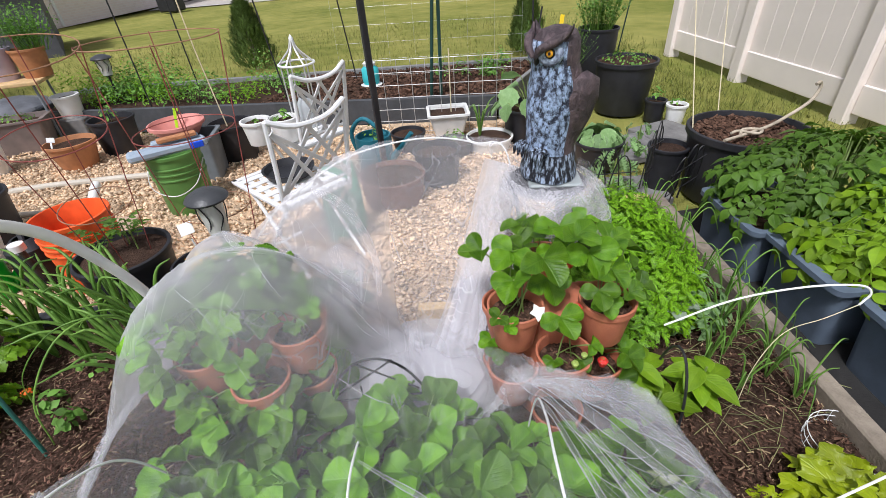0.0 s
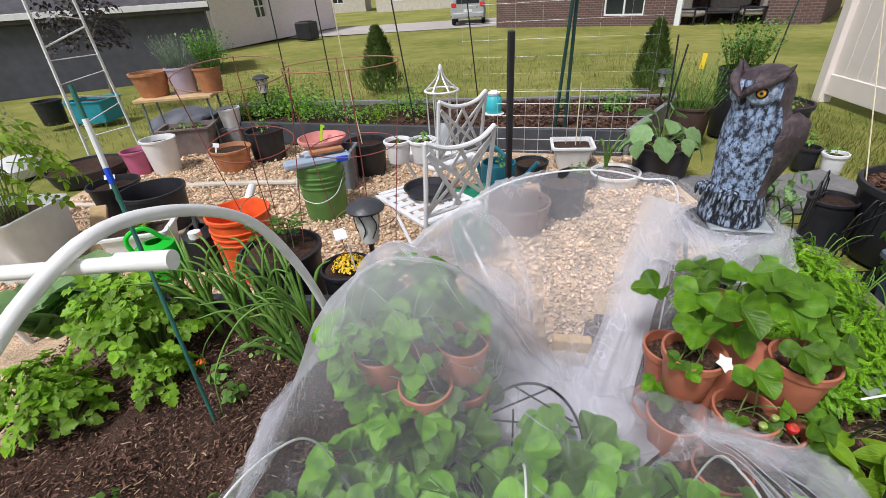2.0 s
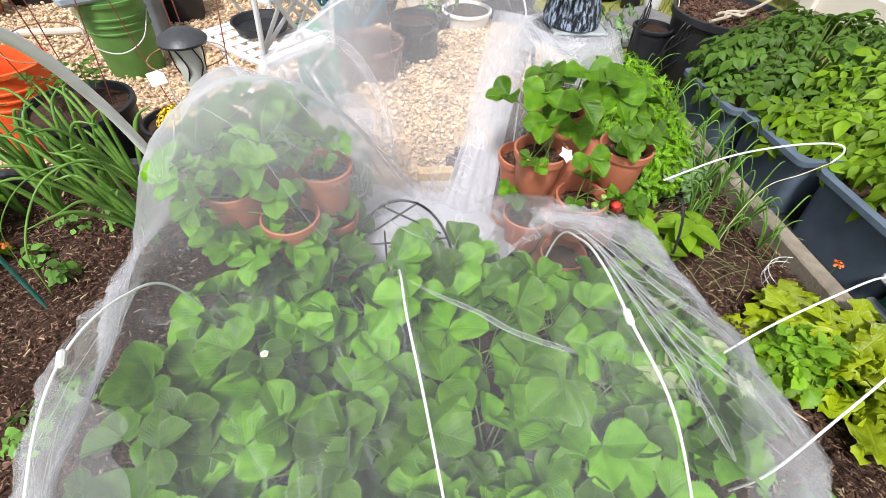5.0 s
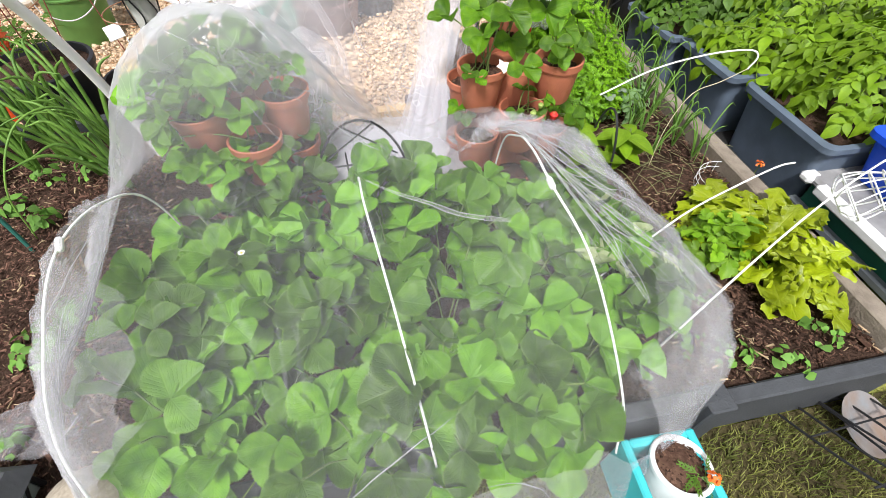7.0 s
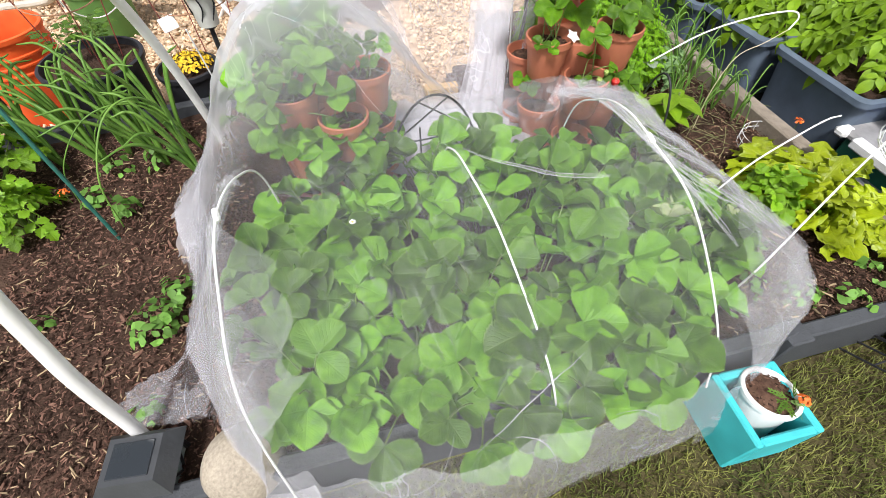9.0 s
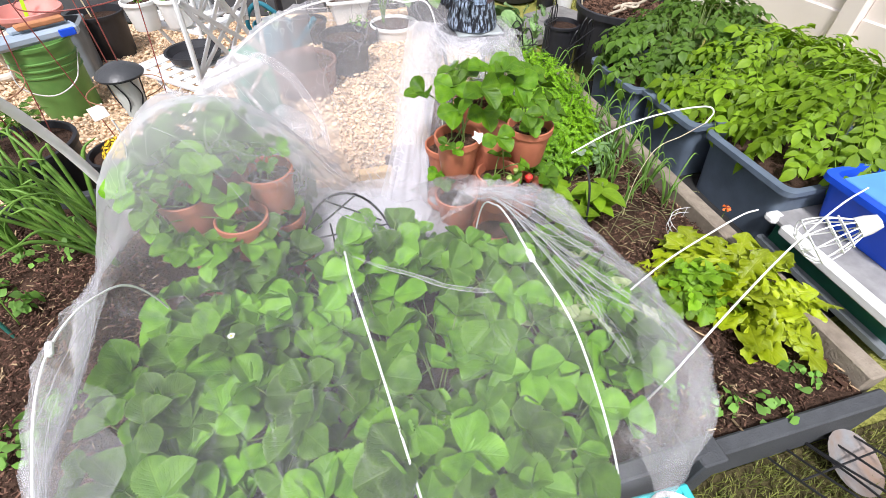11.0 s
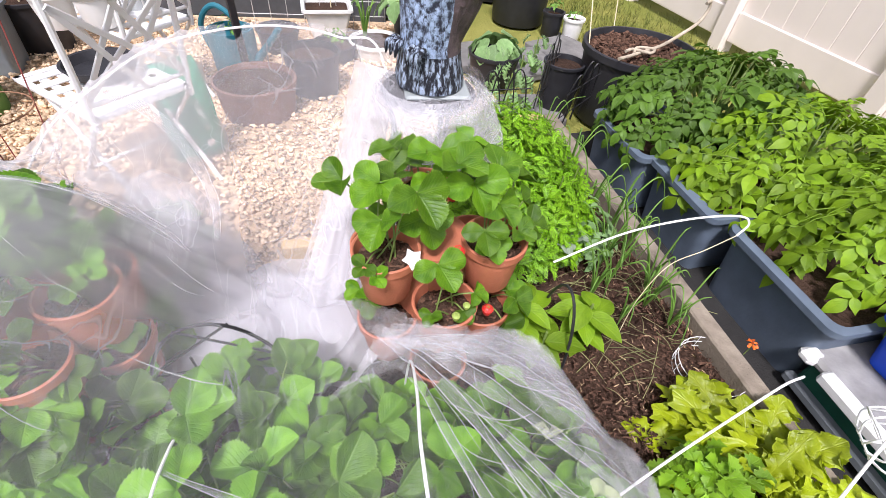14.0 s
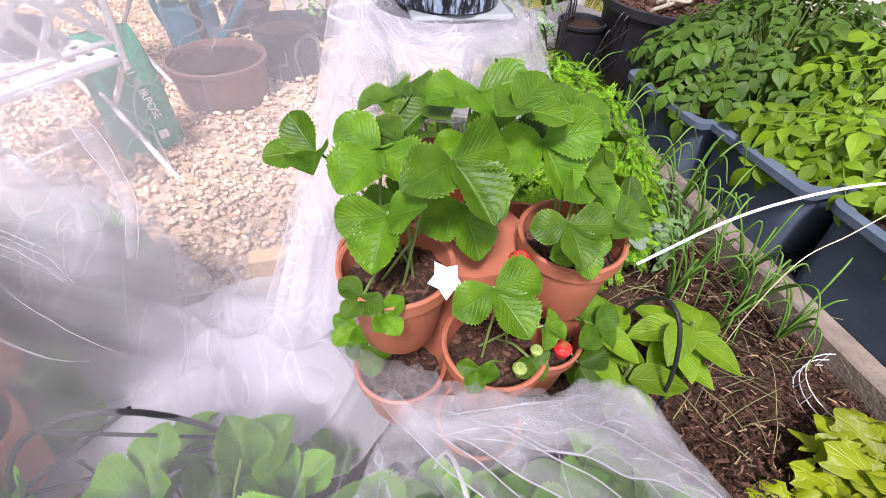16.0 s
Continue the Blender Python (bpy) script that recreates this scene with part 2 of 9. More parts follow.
TOTE = mat("slate_tote", (0.105, 0.135, 0.178), 0.5, 0.2, 14, 0.1, 90)
BLUE = mat("blue_plastic", (0.012, 0.075, 0.62), 0.45, 0.12, 14, 0.05, 90)
TEAL = mat("teal_plastic", (0.06, 0.50, 0.53), 0.5, 0.12, 14, 0.05, 90)
TEALDARK = mat("dark_teal_plastic", (0.02, 0.15, 0.20), 0.45, 0.15, 14, 0.05, 90)
GREENBUCKET = mat("green_bucket", (0.105, 0.235, 0.055), 0.5, 0.15, 14, 0.08, 90)
ORANGE = mat("orange_bucket", (0.85, 0.115, 0.022), 0.5, 0.15, 14, 0.05, 90, stain=14)
LIME = mat("lime_plastic", (0.02, 0.58, 0.03), 0.35, 0.1, 14, 0.03, 90)
PINK = mat("pink_plastic", (0.60, 0.245, 0.21), 0.55, 0.15, 14, 0.05, 90)
MAGENTA = mat("magenta_plastic", (0.50, 0.13, 0.24), 0.55, 0.15, 14, 0.05, 90)
REDWIRE = mat("red_wire", (0.24, 0.06, 0.05), 0.5, 0.25, 30, 0.1, 100)
RUST = mat("rusty_wire", (0.30, 0.16, 0.09), 0.75, 0.35, 40, 0.2, 200)
STEEL = mat("galvanised_wire", (0.55, 0.55, 0.54), 0.4, 0.15, 40, 0.05, 100, metal=0.6)
GREENPOST = mat("green_post", (0.012, 0.045, 0.035), 0.5, 0.2, 40, 0.1, 100)
STAKE = mat("green_stake", (0.03, 0.14, 0.11), 0.45, 0.2, 40, 0.1, 100)
ROD = mat("white_rod", (0.86, 0.86, 0.84), 0.4, 0.05, 40, 0.0)
TAG = mat("white_tag", (0.84, 0.84, 0.82), 0.5, 0.05, 20, 0.0)
BAMBOO = mat("cane", (0.62, 0.54, 0.36), 0.6, 0.15, 30, 0.1, 100)
STONE = mat("concrete_paver", (0.17, 0.165, 0.16), 0.9, 0.2, 25, 0.3, 120)
TANSTONE = mat("sandstone_paver", (0.45, 0.32, 0.235), 0.9, 0.2, 20, 0.3, 90)
CONCRETE = mat("concrete", (0.44, 0.40, 0.36), 0.9, 0.12, 3, 0.2, 40, stain=0.4)
CUSHION = mat("cushion", (0.34, 0.30, 0.27), 0.9, 0.15, 12, 0.1, 60)
GLASSY = mat("dark_glass", (0.02, 0.025, 0.03), 0.08, 0.1, 2, 0, spec=0.8)
SILVER = mat("silver_paint", (0.52, 0.53, 0.55), 0.3, 0.05, 4, 0, metal=0.5)
STEM = mat("green_stem", (0.17, 0.24, 0.06), 0.5, 0.2, 20, 0.05, 90)
REDSTEM = mat("berry", (0.62, 0.035, 0.03), 0.3, 0.25, 60, 0.25, 260)
GREENBERRY = mat("green_berry", (0.32, 0.42, 0.10), 0.4, 0.25, 60, 0.25, 260)
PETAL = mat("white_petal", (0.85, 0.85, 0.78), 0.6, 0.05, 20, 0)
YELLOW = mat("yellow_petal", (0.75, 0.50, 0.02), 0.6, 0.15, 30, 0, island=0.25)
ORANGEPETAL = mat("orange_petal", (0.80, 0.16, 0.02), 0.6, 0.2, 30, 0)
CARROT = mat("feathery_leaf", (0.150, 0.370, 0.005), 0.55, 0.2, 9, 0, island=0.5, thin=0.3, col2=(0.25, 0.49, 0.008))
CYPRESS = mat("cypress_leaf", (0.095, 0.150, 0.030), 0.8, 0.25, 6, 0, island=0.45, thin=0.15)
WEED = mat("weed_leaf", (0.15, 0.31, 0.05), 0.6, 0.25, 9, 0, island=0.45, thin=0.3)
ONION = mat("onion_leaf", (0.105, 0.245, 0.035), 0.45, 0.25, 12, 0.05, 60, island=0.3, thin=0.1, col2=(0.20, 0.36, 0.06))
STRAWSTALK = mat("dry_stalk", (0.36, 0.30, 0.16), 0.8, 0.3, 30, 0, island=0.5, col2=(0.20, 0.24, 0.08))
SAGE = mat("sage_leaf", (0.20, 0.27, 0.17), 0.7, 0.2, 9, 0, island=0.35, thin=0.2)
# leaves under netting are painted lighter than POT_LEAF, against the netting's shade
STRAW_LEAF = leaf_mat("strawberry_leaf", (0.070, 0.205, 0.008), (0.185, 0.400, 0.014), (0.34, 0.54, 0.12), 0.50, 0.65, 8.0)
POT_LEAF = leaf_mat("open_strawberry_leaf", (0.048, 0.148, 0.003), (0.150, 0.310, 0.006), (0.27, 0.43, 0.05), 0.48, 0.50, 8.0)
PALETRAY = mat("pale_tray", (0.30, 0.33, 0.33), 0.5, 0.1, 20, 0.05)
PALE_LEAF = leaf_mat("pale_leaf", (0.42, 0.52, 0.22), (0.58, 0.64, 0.36), (0.65, 0.68, 0.42), 0.6, 0.2)
POTATO_LEAF = leaf_mat("potato_leaf", (0.14, 0.275, 0.005), (0.26, 0.42, 0.008), (0.30, 0.45, 0.045), 0.5, 0.3, 7)
DARK_LEAF = leaf_mat("dark_potato_leaf", (0.066, 0.155, 0.010), (0.135, 0.262, 0.019), (0.19, 0.32, 0.055), 0.5, 0.3, 7)
LETTUCE = leaf_mat("lettuce_leaf", (0.26, 0.355, 0.003), (0.43, 0.505, 0.005), (0.49, 0.57, 0.06), 0.45, 0.3, 6, 0.25)
CELERY = leaf_mat("celery_leaf", (0.15, 0.34, 0.010), (0.30, 0.52, 0.018), (0.38, 0.56, 0.08), 0.45, 0.45, 6)
CABBAGE = leaf_mat("cabbage_leaf", (0.19, 0.35, 0.11), (0.30, 0.47, 0.19), (0.46, 0.58, 0.36), 0.55, 0.25, 7)


# ---- ground and setting ----
def rise(x, y):
    return -0.5 * min(1.0, max(0.0, (math.hypot(x, y) - 6) / 19))


g = G()
ticks = [-900, -300, -120, -60, -40, -30, -24, -19, -15, -12, -9, -6, -4, -2.5, -1, 0.5, 2, 3.5, 5, 7, 9, 12, 15, 19, 24, 30, 40, 60, 120, 300, 900]
n = len(ticks) - 1
g.grid(lambda u, v: Vector((ticks[round(u * n)], ticks[round(v * n)], rise(ticks[round(u * n)], ticks[round(v * n)]) - 0.02)), n, n)
solo("ground", g, LAWN, "mown lawn of green and straw-coloured grass", "lawn", kind="structure", smooth=180)

g = G()
g.grid(lambda u, v: Vector((-3.3 + 4.6 * u, 1.0 + (2.75 + 1.0 * (1 - u)) * v, 0.006 * noise.noise((u * 20, v * 20, 0)))), 60, 44)
gravel_floor = solo("gravel_floor", g, GRAVEL, "path of tan and cream river gravel", "gravel", kind="structure", smooth=180)

# added sheet: the darkness of the gap by the totes is its colour
g = G()
g.grid(lambda u, v: Vector((1.22 + 1.0 * u, 0.30 + 1.75 * v, 0.004 + 0.006 * noise.noise((u * 14, v * 20, 3)))), 30, 40)
solo("landscape_fabric", g, mat("gap_black", (0.022, 0.021, 0.020), 0.9, 0.3, 30, 0.4, 120), "added black sheet that darkens the gap under the totes", "ground cover", kind="structure", smooth=180)

# far drive beside the houses
g = G()
g.grid(lambda u, v: Vector((-9 + 11 * u, 24.2 + 6.0 * v, -0.475)), 6, 4)
solo("driveway", g, CONCRETE, "pale concrete driveway far behind the lawn", "driveway", kind="structure")

# bare earth where the lawn wears thin along the bed
g = G()
g.grid(lambda u, v: Vector((-1.5 + 3.4 * u, 0.05 + (2.57 - 3.4 * u) * 0.14 - 0.02 - v * (0.95 + 0.2 * noise.noise((u * 9, 0, 5))), -0.014 + 0.006 * noise.noise((u * 40, v * 8, 2)) - 0.014 * v ** 3)), 90, 12)
solo("bare_earth", g, mat("trodden_earth", (0.060, 0.048, 0.026), 0.95, 0.4, 40, 0.6, 90, col2=(0.11, 0.095, 0.04), depth=0.01, spec=0.1), "worn brown earth between the lawn and the bed", "soil", kind="structure", smooth=180)

# ---- raised bed ----
BED = pose(1.07, 0.05, 0, 0, 0, -8.0)


def bed_at(a, b, z):
    """A point of the bed: a along its front towards the far corner, b towards the back."""
    return BED @ Vector((-a, b, z))


def bed_board(name, a0, b0, a1, b1, material, label, top=0.20, low=-0.01, thick=0.038):
    p, q = bed_at(a0, b0, 0), bed_at(a1, b1, 0)
    d = q - p
    ob_m = Matrix.Translation((p + q) / 2) @ pose(0, 0, 0, 0, 0, math.degrees(math.atan2(d.y, d.x)))
    gg = G()
    gg.box((0, 0, (top + low) / 2), (d.length, thick, top - low), 0.005)
    return solo(name, gg, material, label, "garden bed edging", ob_m, "boards of the raised bed", smooth=30)


bed_board("bed_board", 0.517, 0.0, 2.75, 0.0, BOARD, "dark grey composite board along the front of the bed")
bed_board("bed_board", -0.02, 0.0, 0.515, 0.0, BOARD, "grey board edging the front of the bed beside the lawn", 0.165)
bed_board("bed_board", 0.0, 0.03, 0.0, 1.90, WOOD, "weathered grey-brown wooden board edging the bed", 0.205, thick=0.055)
bed_board("bed_board", 0.03, 1.90, 0.42, 1.89, NEWWOOD, "pale yellowish wooden board at the back of the bed")
bed_board("bed_board", 0.98, 1.20, 0.98, 1.36, BROWNBOARD, "dark brown board along the gravel notch of the bed", 0.165)
bed_board("bed_board", 0.72, 1.39, 0.96, 1.39, BROWNBOARD, "dark brown board at the end of the gravel notch", 0.165)
bed_board("bed_board", 0.70, 1.37, 0.70, 1.86, BROWNBOARD, "dark brown board along the gravel notch of the bed", 0.165)
bed_board("bed_board", 1.14, 1.18, 1.36, 1.18, BROWNBOARD, "dark brown board at the end of the gravel notch", 0.13)
bed_board("bed_board", 0.99, 1.22, 1.12, 1.22, NEWWOOD, "pale yellow board at the end of the gravel notch", 0.20)
bed_board("bed_board", 1.38, 1.20, 1.38, 1.40, BROWNBOARD, "dark brown board along the gravel notch of the bed", 0.19)
bed_board("bed_board", 1.40, 1.42, 2.78, 1.30, BOARD, "dark board with a pale top edge behind the onions", 0.19)
p = bed_at(0.517, -0.007, 0)
g = G()
g.box((0, 0, 0.095), (0.062, 0.062, 0.205), 0.004)
g.lathe([(0, 0.196), (0.006, 0.196), (0.005, 0.1995), (0, 0.200)], 10)
solo("corner_post", g, BOARD, "dark grey plastic corner post of the raised bed", "garden bed edging", Matrix.Translation(p) @ pose(0, 0, 0, 0, 0, -8))

g = G()
g.grid(lambda u, v: bed_at(0.02 + 2.72 * u, 0.02 + (1.84 if u < 0.25 else 1.36 if u < 0.345 else 1.14 if u < 0.51 else 1.36 - 0.1 * (u - 0.51)) * v, 0.145 + 0.018 * noise.noise((u * 12, v * 8, 1)) + 0.012 * noise.noise((u * 40, v * 26, 3))), 96, 60)
bed_soil = solo("bed_soil", g, SOIL, "dark brown garden soil with wood mulch in the bed", "soil", kind="structure", smooth=180)

# ---- fence ----
FA, FB = Vector((3.62, 5.33, 0)), Vector((3.45, 2.93, 0))
fdir = (FA - FB).normalized()
fyaw = math.degrees(math.atan2(fdir.y, fdir.x))
fence = tagged(new("fence_wall"), "beige vinyl privacy fence with square posts", "fence", kind="structure")
fence.matrix_basis = Matrix.Translation(FB) @ pose(0, 0, 0, 0, 0, fyaw)
span = (FA - FB).length / 2
post = G().box((0, 0, 0.9), (0.125, 0.125, 1.86), 0.008).box((0, 0, 1.85), (0.145, 0.145, 0.04), 0.01).mesh("post", VINYL, 30)
rail_low = G().box((span / 2, 0, 0.16), (span - 0.13, 0.05, 0.20), 0.006).mesh("rail", VINYL, 30)
rail_top = G().box((span / 2, 0, 1.72), (span - 0.13, 0.05, 0.14), 0.006).mesh("rail", VINYL, 30)
slats = int((span - 0.13) / 0.176)
slat = G().box((0, 0, 0.955), ((span - 0.13) / slats - 0.0004, 0.022, 1.40), 0.004).mesh("panel", VINYL, 30)
for i in range(-3, 3):
    part("post", post, VINYL, fence, at=pose(i * span, 0, 0.0))
    if i < 2:
        part("rail", rail_low, VINYL, fence, at=pose(i * span, 0, 0))
        part("rail", rail_top, VINYL, fence, at=pose(i * span, 0, 0))
        for j in range(slats):
            part("panel", slat, VINYL, fence, at=pose(i * span + 0.065 + (span - 0.13) * (j + 0.5) / slats, 0, 0))


# ---- far houses and car ----
def house(m, w, d, h, wall, roof_mat, label, windows=(), patio=None, roof=2.2, eave=None, over=0.45):
    ho = thing("house", m, label, "house")
    t = 0.2

    def wall_box(c, size):
        part("wall", G().box(c, size, 0.002), wall, ho)

    xs = [0.0] + ([patio[0], patio[1]] if patio else []) + [w]
    spans = [(0, patio[0]), (patio[1], w)] if patio else [(0, w)]
    for a, b in spans:
        cuts = sorted(x for x in windows if a < x[0] < b)
        cur = a
        for x, ww, z0, z1 in cuts:
            wall_box(((cur + x) / 2, t / 2, h / 2), (x - cur, t, h))
            wall_box((x + ww / 2, t / 2, z0 / 2), (ww, t, z0))
            wall_box((x + ww / 2, t / 2, (z1 + h) / 2), (ww, t, h - z1))
            cur = x + ww
        wall_box(((cur + b) / 2, t / 2, h / 2), (b - cur, t, h))
    wall_box((t / 2, d / 2, h / 2), (t, d - 0.01, h))
    wall_box((w - t / 2, d / 2, h / 2), (t, d - 0.01, h))
    wall_box((w / 2, d, h / 2), (w, t, h))
    if patio:
        wall_box(((patio[0] + patio[1]) / 2, 2.6, h / 2), (patio[1] - patio[0], t, h))
        for x in patio[:2]:
            wall_box((x, 1.4, h / 2), (t, 2.2, h))
    gg = G()
    o = over
    gg.add([(-o, -o, h), (w + o, -o, h), (w + o, d + o, h), (-o, d + o, h), (d / 2, d / 2, h + roof), (w - d / 2, d / 2, h + roof), (-o, -o, h - 0.18), (w + o, -o, h - 0.18), (w + o, d + o, h - 0.18), (-o, d + o, h - 0.18)],
           [(0, 1, 5, 4), (1, 2, 5), (2, 3, 4, 5), (3, 0, 4), (0, 6, 7, 1), (1, 7, 8, 2), (2, 8, 9, 3), (3, 9, 6, 0), (9, 8, 7, 6)])
    part("roof", gg, roof_mat, ho, smooth=None)
    if eave:
        part("eave", G().box((w / 2, -o - 0.02, h - 0.05), (w + 2 * o, 0.04, 0.11), 0.004), eave, ho)
    for x, ww, z0, z1 in windows:
        win = part("window", G().box((x + ww / 2, 0.10, (z0 + z1) / 2), (ww - 0.1, 0.02, z1 - z0 - 0.1), 0.002), GLASSY, ho)
        gf = G()
        for xx in (x + 0.03, x + ww / 2, x + ww - 0.03):
            gf.box((xx, 0.07, (z0 + z1) / 2), (0.06, 0.06, z1 - z0), 0.004)
        for zz in (z0 + 0.03, (z0 + z1) / 2, z1 - 0.03):
            gf.box((x + ww / 2, 0.075, zz), (ww, 0.05, 0.06), 0.004)
        part("frame", gf, WHITEPAINT, win)
    if patio:
        part("column", G().box((patio[0] + 0.12, -0.05, h / 2), (0.18, 0.18, h), 0.01), WHITEPAINT, ho)
        part("slab", G().box(((patio[0] + patio[1]) / 2, 1.0, 0.03), (patio[1] - patio[0], 3.0, 0.08), 0.01), CONCRETE, ho)
    return ho


def brick_material(name, a, b, mortar, bw, bh):
    m = mat(name, a, 0.9, 0.1, 8, 0)
    nn, ll = m.node_tree.nodes, m.node_tree.links
    bt, tc, mp = nn.new("ShaderNodeTexBrick"), nn.new("ShaderNodeTexCoord"), nn.new("ShaderNodeMapping")
    mp.inputs["Rotation"].default_value = (radians(90), 0, 0)
    bt.inputs["Color1"].default_value, bt.inputs["Color2"].default_value, bt.inputs["Mortar"].default_value = (*a, 1), (*b, 1), (*mortar, 1)
    bt.inputs["Scale"].default_value, bt.inputs["Brick Width"].default_value, bt.inputs["Row Height"].default_value, bt.inputs["Mortar Size"].default_value = 1, bw, bh, 0.01
    ll.new(tc.outputs["Object"], mp.inputs["Vector"])
    ll.new(mp.outputs[0], bt.inputs["Vector"])
    ll.new(bt.outputs["Color"], nn["Principled BSDF"].inputs["Base Color"])
    return m


REDBRICK = brick_material("red_brick", (0.15, 0.075, 0.062), (0.095, 0.06, 0.056), (0.20, 0.16, 0.14), 0.23, 0.08)
PALEBRICK = brick_material("pale_brick", (0.86, 0.75, 0.73), (0.80, 0.69, 0.67), (0.84, 0.77, 0.76), 0.23, 0.08)
SLATE = mat("roof_shingle", (0.075, 0.07, 0.075), 0.9, 0.2, 6, 0.3, 30)
SIDING = mat("dark_siding", (0.075, 0.075, 0.092), 0.7, 0.15, 3, 0.1, 30)
BUFF = mat("cream_wall", (0.55, 0.50, 0.43), 0.9, 0.1, 3, 0.1, 30)

house(pose(1.19, 22.7, -0.5, 0, 0, -37.9), 11.6, 8, 2.6, REDBRICK, SLATE, "dark red brick house with a covered patio", [(4.9, 1.5, 0.45, 2.0)], (7.5, 10.2))
pale = house(pose(-10.98, 15.3, -0.42, 0, 0, 78), 14.7, 8, 2.6, PALEBRICK, SLATE, "pale pinkish brick house beside the lawn", [(7.2, 0.8, 0.95, 1.9)])
part("downspout", G().tube([(4.2, -0.06, 0.05), (4.2, -0.06, 2.5)], 0.05, 8), WHITEPAINT, pale)
part("downspout", G().tube([(14.6, -0.06, 0.05), (14.6, -0.06, 2.5)], 0.05, 8), WHITEPAINT, pale)
house(pose(-11.55, 8.1, -0.2, 0, 0, 27), 6.4, 3, 1.5, SIDING, SLATE, "dark grey shed with white eaves", roof=0.7, eave=WHITEPAINT, over=0.12)
ac = thing("cooling_unit", pose(-7.3, 22.2, -0.44, 0, 0, 78), "dark grey outdoor cooling unit beside a house", "air conditioner")
part("body", G().box((0, 0, 0.38), (0.75, 0.75, 0.72), 0.05), BLACK, ac)
part("grille", G().lathe([(0, 0.745), (0.30, 0.745), (0.32, 0.76), (0.30, 0.77), (0, 0.765)], 24), BLACKMETAL, ac)
house(pose(-9, 50, -0.52, 0, 0, -4), 9, 8, 2.7, BUFF, SLATE, "distant cream house across the street", [(1.5, 1.2, 0.9, 2.1), (5.5, 1.2, 0.9, 2.1)])
house(pose(-20, 54, -0.52, 0, 0, 6), 9, 8, 2.7, BUFF, SLATE, "distant cream house across the street", [(1.5, 1.2, 0.9, 2.1), (5.5, 1.2, 0.9, 2.1)])

car = thing("car", pose(-0.06, 25.4, -0.475, 0, 0, -2), "silver hatchback car parked on the driveway", "car")
g = G()
sec = [(-0.86, 0.32), (-0.88, 0.62), (-0.84, 0.95), (-0.66, 1.42), (-0.56, 1.50), (0.56, 1.50), (0.66, 1.42), (0.84, 0.95), (0.88, 0.62), (0.86, 0.32)]
prof = [(0.0, 0.90, 0.86), (0.12, 1.0, 0.97), (0.9, 1.0, 1.0), (2.2, 1.0, 0.98), (3.0, 0.98, 0.66), (4.0, 0.92, 0.58)]
ns = len(sec)
vs = [Vector((x * sx, y, 0.32 + (z - 0.32) * sz)) for y, sx, sz in prof for x, z in sec]
g.add(vs, [tuple(range(ns))] + [(k * ns + i, k * ns + (i + 1) % ns, (k + 1) * ns + (i + 1) % ns, (k + 1) * ns + i) for k in range(len(prof) - 1) for i in range(ns)] + [tuple(range(len(vs) - 1, len(vs) - ns - 1, -1))])
part("body", g, SILVER, car, smooth=30)
part("rear_window", G().box((0, 0.02, 1.13), (1.15, 0.08, 0.34), 0.03), GLASSY, car)
for s in (-1, 1):
    part("tail_light", G().box((s * 0.70, 0.03, 0.92), (0.24, 0.12, 0.20), 0.03), REDSTEM, car)
    for y in (0.75, 3.2):
        wheel = part("tyre", G().lathe([(0.19, -0.09), (0.29, -0.10), (0.32, -0.07), (0.32, 0.07), (0.29, 0.10), (0.19, 0.09)], 24), BLACK, car, at=pose(s * 0.76, y, 0.32, 0, 90, 0))
        part("rim", G().lathe([(0, 0.05), (0.10, 0.05), (0.19, 0.08), (0.19, -0.08), (0, -0.08)], 20), STEEL, wheel)
part("bumper", G().box((0, -0.03, 0.48), (1.60, 0.14, 0.22), 0.05), SILVER, car)
part("number_plate", G().box((0, -0.11, 0.66), (0.42, 0.02, 0.13), 0.004), WHITE, car)


def patio_chair(name, m, w, label):
    pc = thing(name, m, label, "chair" if w < 1 else "sofa", "patio furniture")
    part("seat_cushion", G().box((0, 0, 0.40), (w, 0.60, 0.16), 0.05), CUSHION, pc)
    part("back_cushion", G().box((0, 0.30, 0.66), (w, 0.16, 0.46), 0.05), CUSHION, pc)
    for s in (-1, 1):
        part("arm", G().box((s * (w / 2 + 0.05), 0.02, 0.56), (0.07, 0.66, 0.05), 0.01), BLACKMETAL, pc)
        for y in (-0.28, 0.30):
            part("leg", G().box((s * (w / 2 + 0.05), y, 0.27), (0.05, 0.05, 0.54), 0.006), BLACKMETAL, pc)


PATIO = pose(1.19, 22.7, -0.43, 0, 0, -37.9)
patio_chair("patio_armchair", PATIO @ pose(8.0, 0.2, 0, 0, 0, 75), 0.62, "dark framed patio armchair with grey-beige cushions")
patio_chair("patio_armchair", PATIO @ pose(9.7, 0.5, 0, 0, 0, -70), 0.62, "dark framed patio armchair with grey-beige cushions")
patio_chair("patio_sofa", PATIO @ pose(8.75, 1.6, 0, 0, 0, 0), 1.3, "patio sofa with grey-beige cushions against the house")
pt = thing("patio_table", PATIO @ pose(8.85, 0.4, 0), "low dark patio table in front of a sofa", "table", "patio furniture")
part("tabletop", G().box((0, 0, 0.42), (0.9, 0.55, 0.05), 0.01), BLACKMETAL, pt)
for sx in (-1, 1):
    for sy in (-1, 1):
        part("leg", G().box((sx * 0.4, sy * 0.23, 0.20), (0.05, 0.05, 0.40), 0.005), BLACKMETAL, pt)


# ---- plant tools ----
rnd = random.Random(7)


